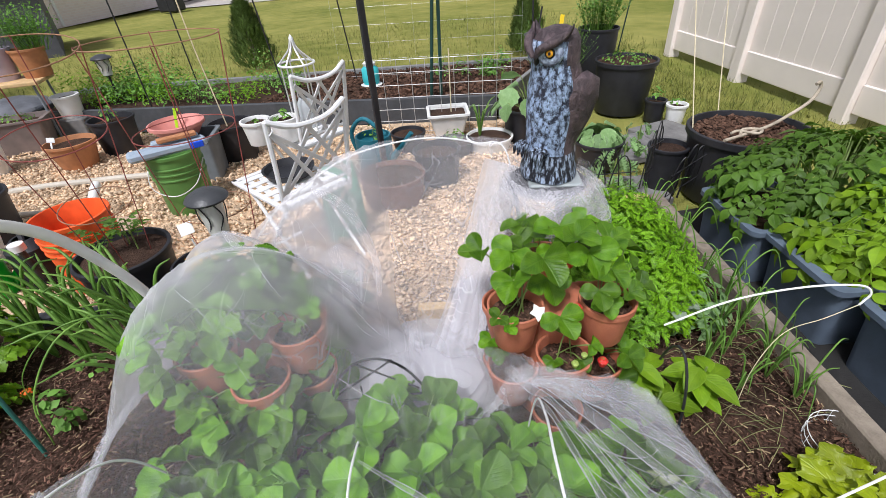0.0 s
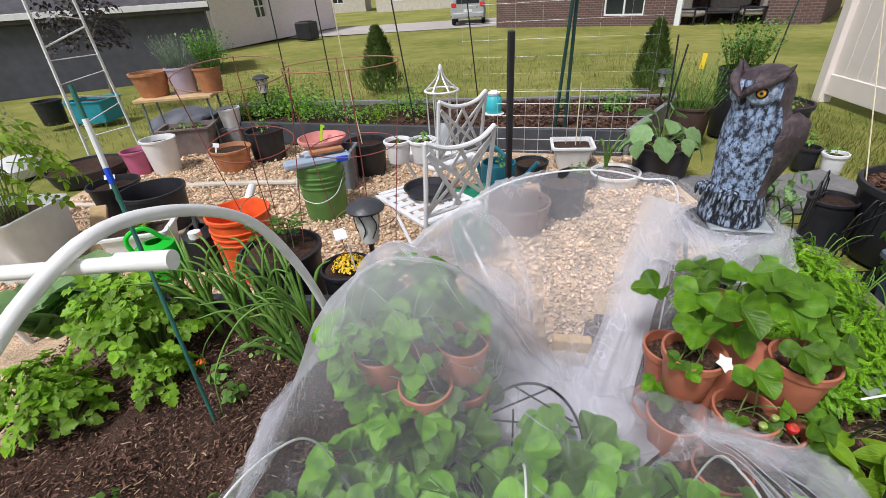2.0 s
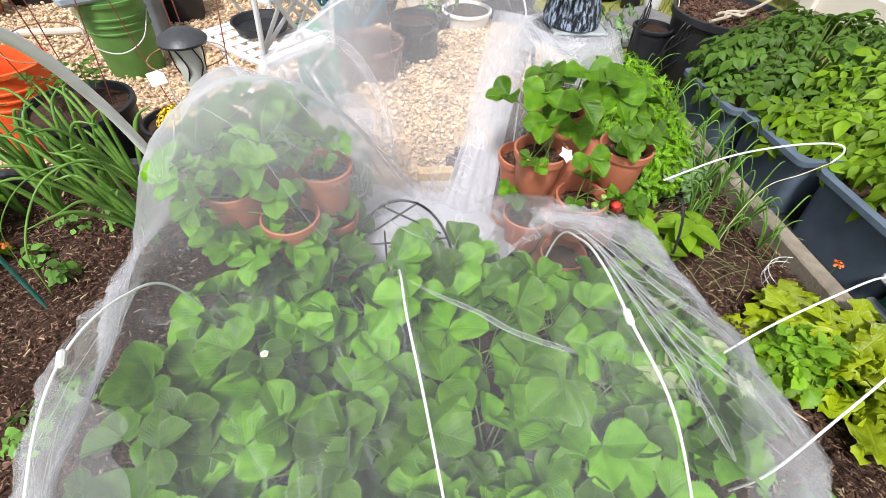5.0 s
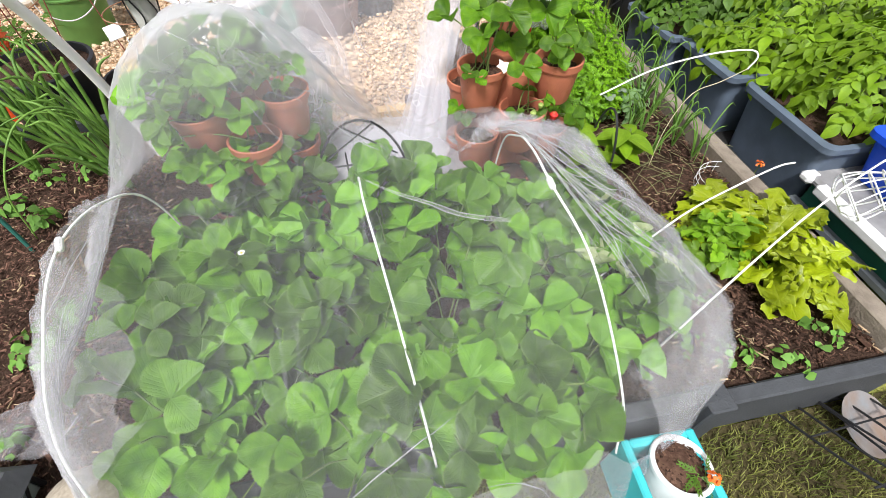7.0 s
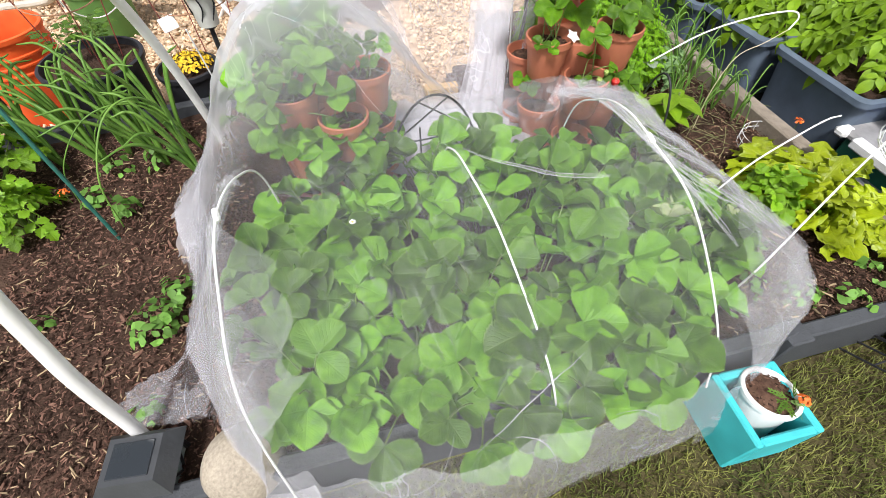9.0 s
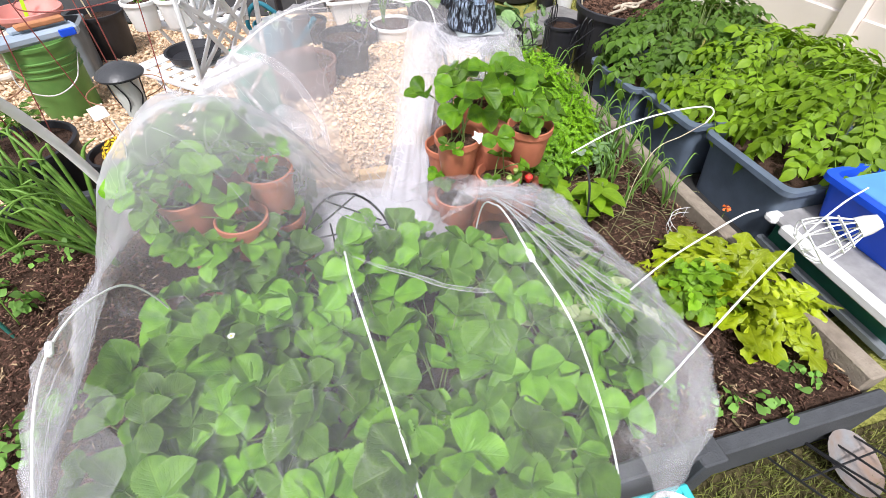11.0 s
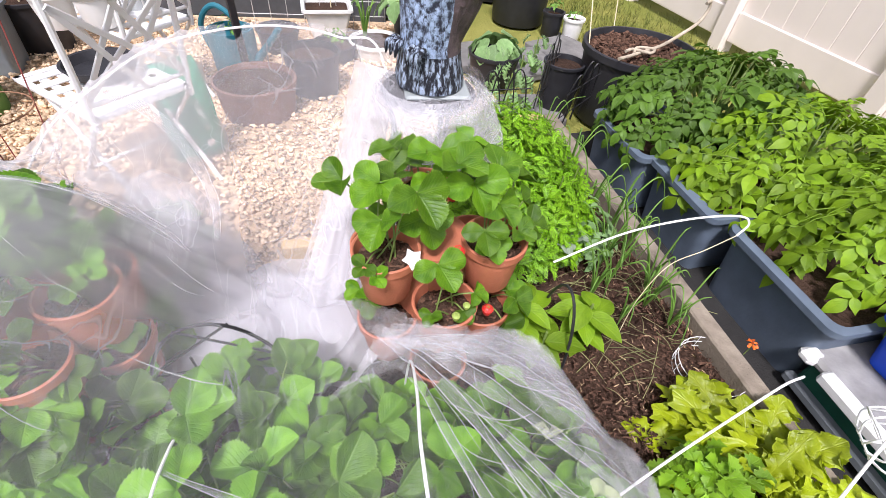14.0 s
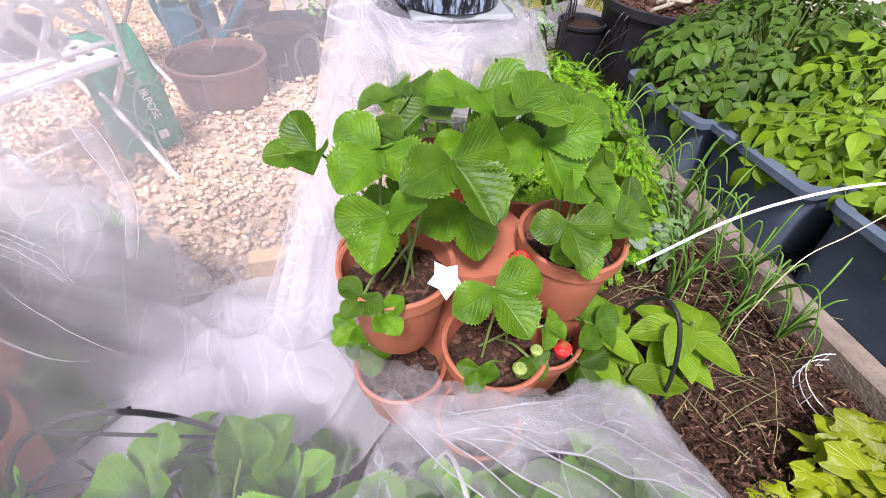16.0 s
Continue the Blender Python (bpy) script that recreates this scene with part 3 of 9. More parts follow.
def leaflet(L, W, saw=0.10, fold=0.25, curl=0.25, nv=10, nu=4, tip=0.75, wave=0.0, seed=0, cup=0.0, sharp=0.75):
    """One leaf blade along +y with its base at the origin; uv runs across and along it."""
    gg = G()

    def fn(u, v):
        h = W * math.sin(math.pi * min(1, max(0, v)) ** tip) ** sharp if 0 < v < 1 else W * 0.03
        h *= 1 + (saw if round(v * nv) % 2 else -saw * 0.5)
        s = 2 * u - 1
        x = s * h
        z = fold * abs(x) + cup * x * x / W - curl * L * v * v + wave * math.sin(v * 13 + s * 2 + seed) * abs(s) * W
        return Vector((x, v * L, z))
    return gg.grid(fn, nu, nv)


def trifoliate(size, seed):
    r = random.Random(seed)
    gg = G()
    lift = r.uniform(4, 30)
    for k, a in enumerate((-82, 0, 82)):
        s = size * r.uniform(0.92, 1.08) * (1.06 if k == 1 else 0.97)
        lf = leaflet(s, s * 0.42, 0.085, r.uniform(0.25, 0.80), r.uniform(-0.08, 0.25), 30, 6, 1.30 if k == 1 else 1.18, 0.07, r.random() * 6, cup=r.uniform(-0.3, 0.35), sharp=0.63)
        gg.put(lf, pose(0, 0.004, 0, lift + r.uniform(-12, 14), r.uniform(-14, 14), a + r.uniform(-9, 9)))
    return gg


STRAW = [trifoliate(0.076, i).mesh("leaf", STRAW_LEAF, 180) for i in range(7)]
STRAWPOT = [trifoliate(0.076, i + 40).mesh("leaf", POT_LEAF, 180) for i in range(7)]
STRAWPALE = trifoliate(0.060, 33).mesh("leaf", PALE_LEAF, 180)


def face(n_dir, turn):
    """A turn that lays a leaf on its normal."""
    q = Vector((0, 0, 1)).rotation_difference(Vector(n_dir).normalized())
    return q.to_matrix().to_4x4() @ pose(0, 0, 0, 0, 0, turn)


def strawberry_plant(at, leaves, spread, height, label, low=0.35, berries=0, group="", flowers=0, size=1.0, drop=0.0, pale=0):
    pl = thing("strawberry_plant", pose(*at), label, "plant", group)
    st = G()
    for i in range(leaves):
        a = i * 2.399 + rnd.uniform(-0.4, 0.4)
        r = spread * math.sqrt((i + 0.6) / leaves) * rnd.uniform(0.85, 1.1)
        z = height * (1 - low * (r / spread) ** 2) * rnd.uniform(0.58, 1.06) - drop * max(0, r / spread - 0.7)
        p = Vector((r * math.cos(a), r * math.sin(a), z))
        nd = Vector((math.cos(a) * 0.6 * r / spread + rnd.uniform(-0.7, 0.7), math.sin(a) * 0.6 * r / spread + rnd.uniform(-0.7, 0.7), 1))
        m = Matrix.Translation(p) @ face(nd, math.degrees(a) - 90 + rnd.uniform(-60, 60)) @ Matrix.Scale(size * rnd.uniform(0.68, 1.12), 4)
        part("leaf", STRAWPALE if i < pale else STRAW[rnd.randrange(7)], STRAW_LEAF, pl, at=m)
        st.tube(bend([(rnd.uniform(-0.015, 0.015), rnd.uniform(-0.015, 0.015), 0), (p.x * 0.55, p.y * 0.55, z * 0.72), p], 5), 0.0016, 5)
    part("stem", st, STEM, pl)
    for i in range(berries):
        a = rnd.uniform(0, 6.28)
        r = spread * rnd.uniform(0.55, 0.8)
        berry(pl, Vector((r * math.cos(a), r * math.sin(a), height * rnd.uniform(0.1, 0.5))), REDSTEM)
    for i in range(flowers):
        a = rnd.uniform(0, 6.28)
        r = spread * rnd.uniform(0.2, 0.8)
        flower(pl, Vector((r * math.cos(a), r * math.sin(a), height * 1.0)), 0.75)
    return pl


def berry(parent, p, material, s=1.0):
    gg = G().lathe([(0, -0.016 * s), (0.006 * s, -0.012 * s), (0.011 * s, 0), (0.012 * s, 0.006 * s), (0.007 * s, 0.012 * s), (0, 0.012 * s)], 12, wob=0.08)
    b = part("berry", gg, material, parent, at=Matrix.Translation(p))
    cal = G()
    for k in range(6):
        cal.put(leaflet(0.010 * s, 0.003 * s, 0, 0.2, 0.3, 3, 2), pose(0, 0, 0.012 * s, 0, 0, k * 60))
    part("calyx", cal, STEM, b)


def flower(parent, p, s=1.0):
    gg = G()
    for k in range(5):
        gg.put(leaflet(0.011 * s, 0.0055 * s, 0, 0.1, 0.1, 4, 2, 1.0), pose(0, 0, 0, 15, 0, k * 72))
    f = part("flower", gg, PETAL, parent, at=Matrix.Translation(p))
    part("centre", G().lathe([(0, 0), (0.004 * s, 0), (0.003 * s, 0.003 * s), (0, 0.004 * s)], 8), YELLOW, f)


def pinnate(length, pairs, size, seed, width=0.4):
    r = random.Random(seed)
    gg = G()
    gg.tube([(0, 0, 0), (0, length * 0.5, 0.006), (0, length, -0.012)], [0.0022, 0.0016, 0.0009], 4)
    for k in range(pairs):
        v = 0.3 + 0.55 * k / max(1, pairs - 1)
        for s in (-1, 1):
            q = size * (0.7 + 0.35 * k / pairs) * r.uniform(0.9, 1.1)
            gg.put(leaflet(q, q * width, 0.0, 0.3, 0.3, 7, 2, 0.78, sharp=1.15), pose(0, v * length, 0.003, r.uniform(-18, 10), r.uniform(-15, 15), -s * r.uniform(55, 75)))
    gg.put(leaflet(size * 1.3, size * width * 1.3, 0.0, 0.2, 0.35, 7, 2, 0.78, sharp=1.15), pose(0, length * 0.95, 0, -12, 0, r.uniform(-8, 8)))
    return gg


POTATO = [pinnate(0.140, 3, 0.057, i, 0.28).mesh("leaf", POTATO_LEAF, 180) for i in range(5)]
POTATODARK = [pinnate(0.120, 3, 0.048, i + 20, 0.30).mesh("leaf", DARK_LEAF, 180) for i in range(5)]


def potato_plant(at, leaves, rx, ry, height, meshes, label, group="", low=0.6, size=1.0):
    pl = thing("potato_plant", pose(*at), label, "plant", group)
    st = G()
    for i in range(leaves):
        a = i * 2.399 + rnd.uniform(-0.3, 0.3)
        q = math.sqrt((i + 0.5) / leaves)
        z = height * (1 - low * q ** 2.5) * rnd.uniform(0.82, 1.05)
        p = Vector((rx * q * math.cos(a), ry * q * math.sin(a), z))
        nd = Vector((math.cos(a) * 1.2 * q + rnd.uniform(-0.65, 0.65), math.sin(a) * 1.2 * q + rnd.uniform(-0.65, 0.65), 1))
        m = Matrix.Translation(p) @ face(nd, math.degrees(a) - 90 + rnd.uniform(-35, 35)) @ Matrix.Scale(size * rnd.uniform(0.75, 1.15), 4)
        part("leaf", meshes[rnd.randrange(5)], POTATO_LEAF, pl, at=m)
        if i % 3 == 0:
            st.tube(bend([(p.x * 0.35, p.y * 0.35, 0), (p.x * 0.6, p.y * 0.6, z * 0.6), p], 4), [0.005 - 0.003 * k / 8 for k in range(9)], 5)
    part("stem", st, STEM, pl)
    return pl


def tuft(count, rx, ry, h, blade, tilt=0.5, seed=1, upright=0.3, flat=0.35):
    """Many small leaves on a mound, as one mesh."""
    r = random.Random(seed)
    gg = G()
    for i in range(count):
        a, q = r.uniform(0, 6.283), math.sqrt(r.random())
        z = h * (1 - flat * q * q * 1.6) * r.uniform(upright, 1.0)
        p = Vector((rx * q * math.cos(a), ry * q * math.sin(a), z))
        nd = Vector((math.cos(a) * q * tilt * 2 + r.uniform(-0.5, 0.5), math.sin(a) * q * tilt * 2 + r.uniform(-0.5, 0.5), 1))
        gg.put(blade[r.randrange(len(blade))], Matrix.Translation(p) @ face(nd, r.uniform(0, 360)) @ Matrix.Scale(r.uniform(0.6, 1.2), 4))
    return gg


def feather(seed, L=0.05):
    """A small divided leaf such as carrots have."""
    r = random.Random(seed)
    gg = G()
    for k in range(5):
        v = 0.2 + 0.18 * k
        for s in (-1, 1):
            d = Vector((s * 0.55, 0.83, r.uniform(0, 0.3))).normalized()
            w = L * 0.42 * (1.1 - 0.5 * v)
            b = Vector((0, v * L, 0))
            side = Vector((0.83, -s * 0.55, 0)) * L * 0.055
            gg.add([b - side, b + side, b + d * w + side * 0.3], [(0, 1, 2)])
            b2 = b + d * w * 0.45
            gg.add([b2 - side * 0.8, b2 + side * 0.8, b2 + Vector((s * 0.2, 1, 0.1)) * w * 0.5], [(0, 1, 2)])
    gg.add([(-L * 0.02, 0, 0), (L * 0.02, 0, 0), (0, L * 1.1, -L * 0.1)], [(0, 1, 2)])
    return gg


FEATHER = [feather(i, 0.034) for i in range(4)]
SMALL = [leaflet(0.030, 0.009, 0, 0.2, 0.3, 3, 2), leaflet(0.026, 0.011, 0, 0.2, 0.2, 3, 2)]
NEEDLE = [leaflet(0.05, 0.006, 0, 0.1, 0.1, 3, 2)]


def upright(count, rx, ry, h, seed, leaf=0.022, lean=0.35):
    """Thin upright sprigs, each a bent blade with small leaves along it."""
    r = random.Random(seed)
    gg = G()
    for i in range(count):
        a, q = r.uniform(0, 6.283), math.sqrt(r.random())
        b = Vector((rx * 0.45 * q * math.cos(a), ry * 0.45 * q * math.sin(a), 0))
        hh = h * r.uniform(0.5, 1.05)
        t = Vector((b.x * (1 + 1.3), b.y * (1 + 1.3), hh)) + Vector((r.gauss(0, lean * 0.12), r.gauss(0, lean * 0.12), 0))
        pts = [b.lerp(t, k / 4) + Vector((0, 0, 0.06 * hh * math.sin(math.pi * k / 4))) for k in range(5)]
        side = Vector((math.cos(a * 3), math.sin(a * 3), 0)) * 0.0026
        gg.add([p + side * (1 - k / 4.4) * s for k, p in enumerate(pts) for s in (-1, 1)], [(2 * k, 2 * k + 1, 2 * k + 3, 2 * k + 2) for k in range(4)])
        for k in range(7):
            v = 0.3 + 0.1 * k
            p = b.lerp(t, v) + Vector((0, 0, 0.06 * hh * math.sin(math.pi * v)))
            gg.put(NEEDLE[0] if leaf < 0.03 else SMALL[k % 2], Matrix.Translation(p) @ pose(0, 0, 0, r.uniform(20, 70), 0, r.uniform(0, 360)) @ Matrix.Scale(r.uniform(0.6, 1.1) * leaf / 0.04, 4))
    return gg


def leafy(name, gg, material, label, category, m, group="", h=0.1):
    """A small plant: its countless leaves are one part, its stem another."""
    pl = thing(name, m, label, category, group)
    tagged(part("foliage", gg, material, pl, smooth=180), kind="stuff")
    part("stem", G().tube([(0, 0, -0.01), (0.002, 0.001, h * 0.7)], 0.002, 5), STEM, pl)
    return pl


def seedling(at, count, r, h, label="small green seedlings in the soil", material=None, blades=None):
    return leafy("seedling", tuft(count, r, r, h, blades or SMALL, 0.7, rnd.randrange(999), 0.35), material or WEED, label, "plant", pose(*at), "seedlings", h)


def oakleaf(L, W, seed):
    """A loose lettuce leaf: a narrow stalk, wide rounded lobes and a wavy rim."""
    r = random.Random(seed)
    ph, bow = r.uniform(0, 6), r.uniform(0.15, 0.6)

    def fn(u, v):
        s = 2 * u - 1
        h = W * (0.16 + 0.84 * math.sin(math.pi * min(1, 0.02 + 0.86 * v ** 1.25)) ** 0.7)
        h *= 1 - (0.55 * (0.5 + 0.5 * math.sin(v * 24 + ph + (1.6 if s > 0 else 0))) + 0.10 * math.sin(v * 70 + ph)) * min(1, v * 3) * (v < 0.93)
        rim = abs(s) ** 2.5
        return Vector((s * h, v * L * (1 + 0.05 * math.cos(s * 3)), rim * W * (0.30 * math.sin(v * 31 + ph * 2 + s * 2) + 0.12 * math.sin(v * 67 + s * 5)) + 0.45 * abs(s) * h - bow * L * v ** 2.3))
    return G().grid(fn, 8, 40)


OAKS = [oakleaf(0.12, 0.036, i).mesh("leaf", LETTUCE, 180) for i in range(6)]


def frilly(L, W, seed, ruffle=0.42):
    r = random.Random(seed)
    ph = r.uniform(0, 6)
    gg = G()

    def fn(u, v):
        s = 2 * u - 1
        h = W * (0.18 + 0.82 * math.sin(math.pi * min(1, 0.12 + 0.80 * v)) ** 0.8) * (1 + 0.20 * math.sin(v * 21 + ph + (2 if s > 0 else 0)) * (v > 0.25))
        e = abs(s) ** 2
        return Vector((s * h, v * L + 0.03 * L * math.sin(s * 9 + ph) * v, ruffle * W * e * math.sin(v * 30 + ph * 2 + s * 3) * min(1, v * 2) + 0.35 * abs(s) * W * 0.5 - 0.45 * L * v ** 2.6 + 0.05 * L * v))
    return gg.grid(fn, 10, 20)


LETTUCES = [frilly(0.125, 0.036, i).mesh("leaf", LETTUCE, 180) for i in range(5)]


def lobed(size, seed):
    """A celery leaf: five deeply toothed leaflets on a short stalk."""
    r = random.Random(seed)
    gg = G().tube([(0, 0, 0), (0, size * 0.9, 0.002)], 0.0013, 4)
    for a, v, k in ((-68, 0.35, 0.62), (68, 0.40, 0.62), (-42, 0.72, 0.66), (42, 0.75, 0.66), (0, 0.85, 0.85)):
        gg.put(leaflet(size * k * r.uniform(0.9, 1.1), size * k * 0.36, 0.30, r.uniform(0.2, 0.5), 0.25, 9, 4, 1.25, sharp=0.75), pose(0, v * size, 0.001, r.uniform(-10, 25), 0, a + r.uniform(-8, 8)))
    return gg


LOBED = [lobed(0.046, i).mesh("leaf", CELERY, 180) for i in range(5)]


def celery(at, leaves, spread, height, label):
    pl = thing("celery_plant", pose(*at), label, "plant", "celery plants")
    st = G()
    leaves = int(leaves * 1.7)
    for i in range(leaves):
        a, q = i * 2.399, math.sqrt((i + 0.5) / leaves)
        p = Vector((spread * q * math.cos(a), spread * q * math.sin(a), height * (1 - 0.5 * q * q) * rnd.uniform(0.7, 1.05)))
        nd = Vector((math.cos(a) * q + rnd.uniform(-0.4, 0.4), math.sin(a) * q + rnd.uniform(-0.4, 0.4), 0.9))
        part("leaf", LOBED[rnd.randrange(5)], CELERY, pl, at=Matrix.Translation(p) @ face(nd, rnd.uniform(0, 360)) @ Matrix.Scale(rnd.uniform(0.8, 1.25), 4))
        if i % 2 == 0:
            st.tube([(p.x * 0.15, p.y * 0.15, 0), (p.x * 0.6, p.y * 0.6, p.z * 0.6), p], [0.004, 0.003, 0.0015], 5)
    part("stalk", st, STEM, pl)
    return pl


def onion(at, leaves, length, label, lean=(0, 0), group="onions", thick=0.0052, lax=0.45):
    pl = thing("onion_plant", pose(*at), label, "plant", group)
    for i in range(leaves):
        a = i * 2.1 + rnd.uniform(-0.4, 0.4)
        q = length * rnd.uniform(0.65, 1.05)
        out = rnd.uniform(0.12, 0.55)
        dx, dy = math.cos(a) * out + lean[0], math.sin(a) * out + lean[1]
        droop = lax * rnd.uniform(0.1, 1.3)
        pts = bend([(0, 0, 0), (dx * q * 0.25, dy * q * 0.25, q * 0.45), (dx * q * 0.65, dy * q * 0.65, q * (0.85 - 0.2 * droop)), (dx * q * 1.1, dy * q * 1.1, q * (1.0 - 0.75 * droop))], 5)
        k = len(pts)
        part("leaf", G().tube(pts, [thick * (1 - (j / k) ** 2.5) + 0.0005 for j in range(k)], 6), ONION, pl, smooth=180)
    return pl


def pot(name, m, r, h, material, label, taper=0.78, rim=0.012, soil=0.85, group="", wall=0.004, category="plant pot", bands=0, soil_mat=None):
    """A round pot with a rolled rim, its soil a part of it."""
    po = thing(name, m, label, category, group)
    rb = r * taper
    prof = [(0, 0.0), (rb, 0.0), (rb + 0.002, 0.004)]
    for k in range(bands):
        z = h * (0.62 + 0.09 * k)
        rr = rb + (r - rb) * z / h
        prof += [(rr, z - 0.006), (rr + 0.006, z - 0.003), (rr + 0.006, z + 0.003), (rr, z + 0.006)]
    prof += [(r - 0.002, h - rim * 1.6), (r + rim * 0.55, h - rim * 1.5), (r + rim * 0.6, h - 0.002), (r + rim * 0.3, h), (r - wall, h), (r - wall - 0.002, h - 0.006), (rb + (r - rb) * 0.6 - wall, h * 0.6), (rb - wall, 0.006), (0, 0.006)]
    part("body", G().lathe(prof, 36), material, po)
    if soil:
        zs = h * soil
        rs = rb + (r - rb) * soil - wall
        part("soil", G().lathe([(rs, zs - 0.004), (rs * 0.8, zs + 0.003), (rs * 0.45, zs + 0.006), (0, zs + 0.008)], 28, wob=0.02), soil_mat or SOIL, po)
    return po


def square_pot(name, m, w, d, h, material, label, taper=0.72, soil=0.85, group="", wall=0.006, category="plant pot", rim=0.012, rim_mat=None, soil_mat=None):
    """A rectangular tapered tub with a turned-out rim."""
    po = thing(name, m, label, category, group)

    def ring(k, z, corner=0.18, seg=5):
        out = []
        hw, hd = w / 2 * k[0], d / 2 * k[1]
        c = corner * min(hw, hd)
        for sx, sy, a0 in ((1, 1, 0), (-1, 1, 90), (-1, -1, 180), (1, -1, 270)):
            for i in range(seg):
                a = radians(a0 + 90 * i / (seg - 1))
                out.append(Vector((sx * (hw - c) + c * math.cos(a), sy * (hd - c) + c * math.sin(a), z)))
        return out

    def f(z):
        return taper + (1 - taper) * z / h

    def shell(levels):
        gg, n = G(), 20
        vs = [p for k, z in levels for p in ring(k, z)]
        fs = [tuple(range(n))[::-1]] + [(j * n + i, j * n + (i + 1) % n, (j + 1) * n + (i + 1) % n, (j + 1) * n + i) for j in range(len(levels) - 1) for i in range(n)] + [tuple((len(levels) - 1) * n + i for i in range(n))]
        return gg.add(vs, fs)
    e, t = 2 * rim / min(w, d), 2 * wall / min(w, d)
    lv = [((f(0), f(0)), 0), ((f(h), f(h)), h - rim * 1.4), ((f(h) + e, f(h) + e), h - rim * 1.3), ((f(h) + e, f(h) + e), h - 0.001), ((f(h) + e * 0.6, f(h) + e * 0.6), h), ((f(h) - t, f(h) - t), h), ((f(h * 0.5) - t, f(h * 0.5) - t), h * 0.5), ((f(0) - t, f(0) - t), 0.008)]
    part("body", shell(lv), material, po, smooth=40)
    if soil:
        k = f(h * soil) - t
        part("soil", shell([((k * 0.96, k * 0.96), h * soil - 0.02), ((k, k), h * soil)]), soil_mat or SOIL, po)
    return po


# ---- hoops that carry the netting ----
HOOPS = [
    [(-0.585, 0.20, 0.13), (-0.60, 0.33, 0.40), (-0.575, 0.47, 0.53), (-0.55, 0.60, 0.575), (-0.51, 0.72, 0.55), (-0.475, 0.81, 0.455), (-0.46, 0.90, 0.13)],
    [(-0.055, 0.14, 0.13), (-0.061, 0.222, 0.305), (-0.062, 0.45, 0.455), (-0.06, 0.62, 0.49), (-0.05, 0.73, 0.465), (-0.045, 0.80, 0.39), (-0.04, 0.88, 0.13)],
    [(0.315, 0.10, 0.13), (0.317, 0.16, 0.28), (0.29, 0.33, 0.50), (0.263, 0.474, 0.582), (0.275, 0.58, 0.585), (0.305, 0.69, 0.53), (0.33, 0.80, 0.42), (0.335, 0.86, 0.13)],
]
ARCH = [(-0.52, 1.44, 0.0), (-0.43, 1.46, 0.36), (-0.30, 1.49, 0.56), (-0.15, 1.50, 0.67), (0.0, 1.50, 0.745), (0.20, 1.50, 0.77), (0.36, 1.48, 0.745), (0.455, 1.42, 0.69), (0.47, 1.38, 0.14)]
for h, clip in zip(HOOPS, (3, 0, 3)):
    ho = thing("plant_hoop", (0, 0, 0), "thin white fibreglass hoop under the netting", "garden hoop", "hoops under the netting")
    part("rod", G().tube(bend(h, 10), 0.0023, 8), ROD, ho)
    if clip:
        part("clip", G().box((0, 0, 0), (0.011, 0.026, 0.011), 0.003), WHITE, ho, at=Matrix.Translation(h[clip]) @ pose(0, 0, 0, 20, 0, 0))
ho = thing("plant_hoop", (0, 0, 0), "tall thin white hoop at the back of the netting", "garden hoop", "hoops under the netting")
part("rod", G().tube(bend(ARCH, 10), 0.0026, 8), ROD, ho)


RIM = [(0.69, 0.70, 0.22), (0.61, 0.785, 0.34), (0.52, 0.805, 0.41), (0.44, 0.80, 0.45), (0.37, 0.83, 0.475), (0.315, 0.875, 0.475), (0.265, 0.95, 0.43), (0.25, 1.05, 0.34)]


# ---- netting: a sheet drawn over hoops and plants ----
def inside(x, y, poly):
    c = False
    for (x0, y0), (x1, y1) in zip(poly, poly[1:] + poly[:1]):
        if (y0 > y) != (y1 > y) and x < (x1 - x0) * (y - y0) / (y1 - y0) + x0:
            c = not c
    return c


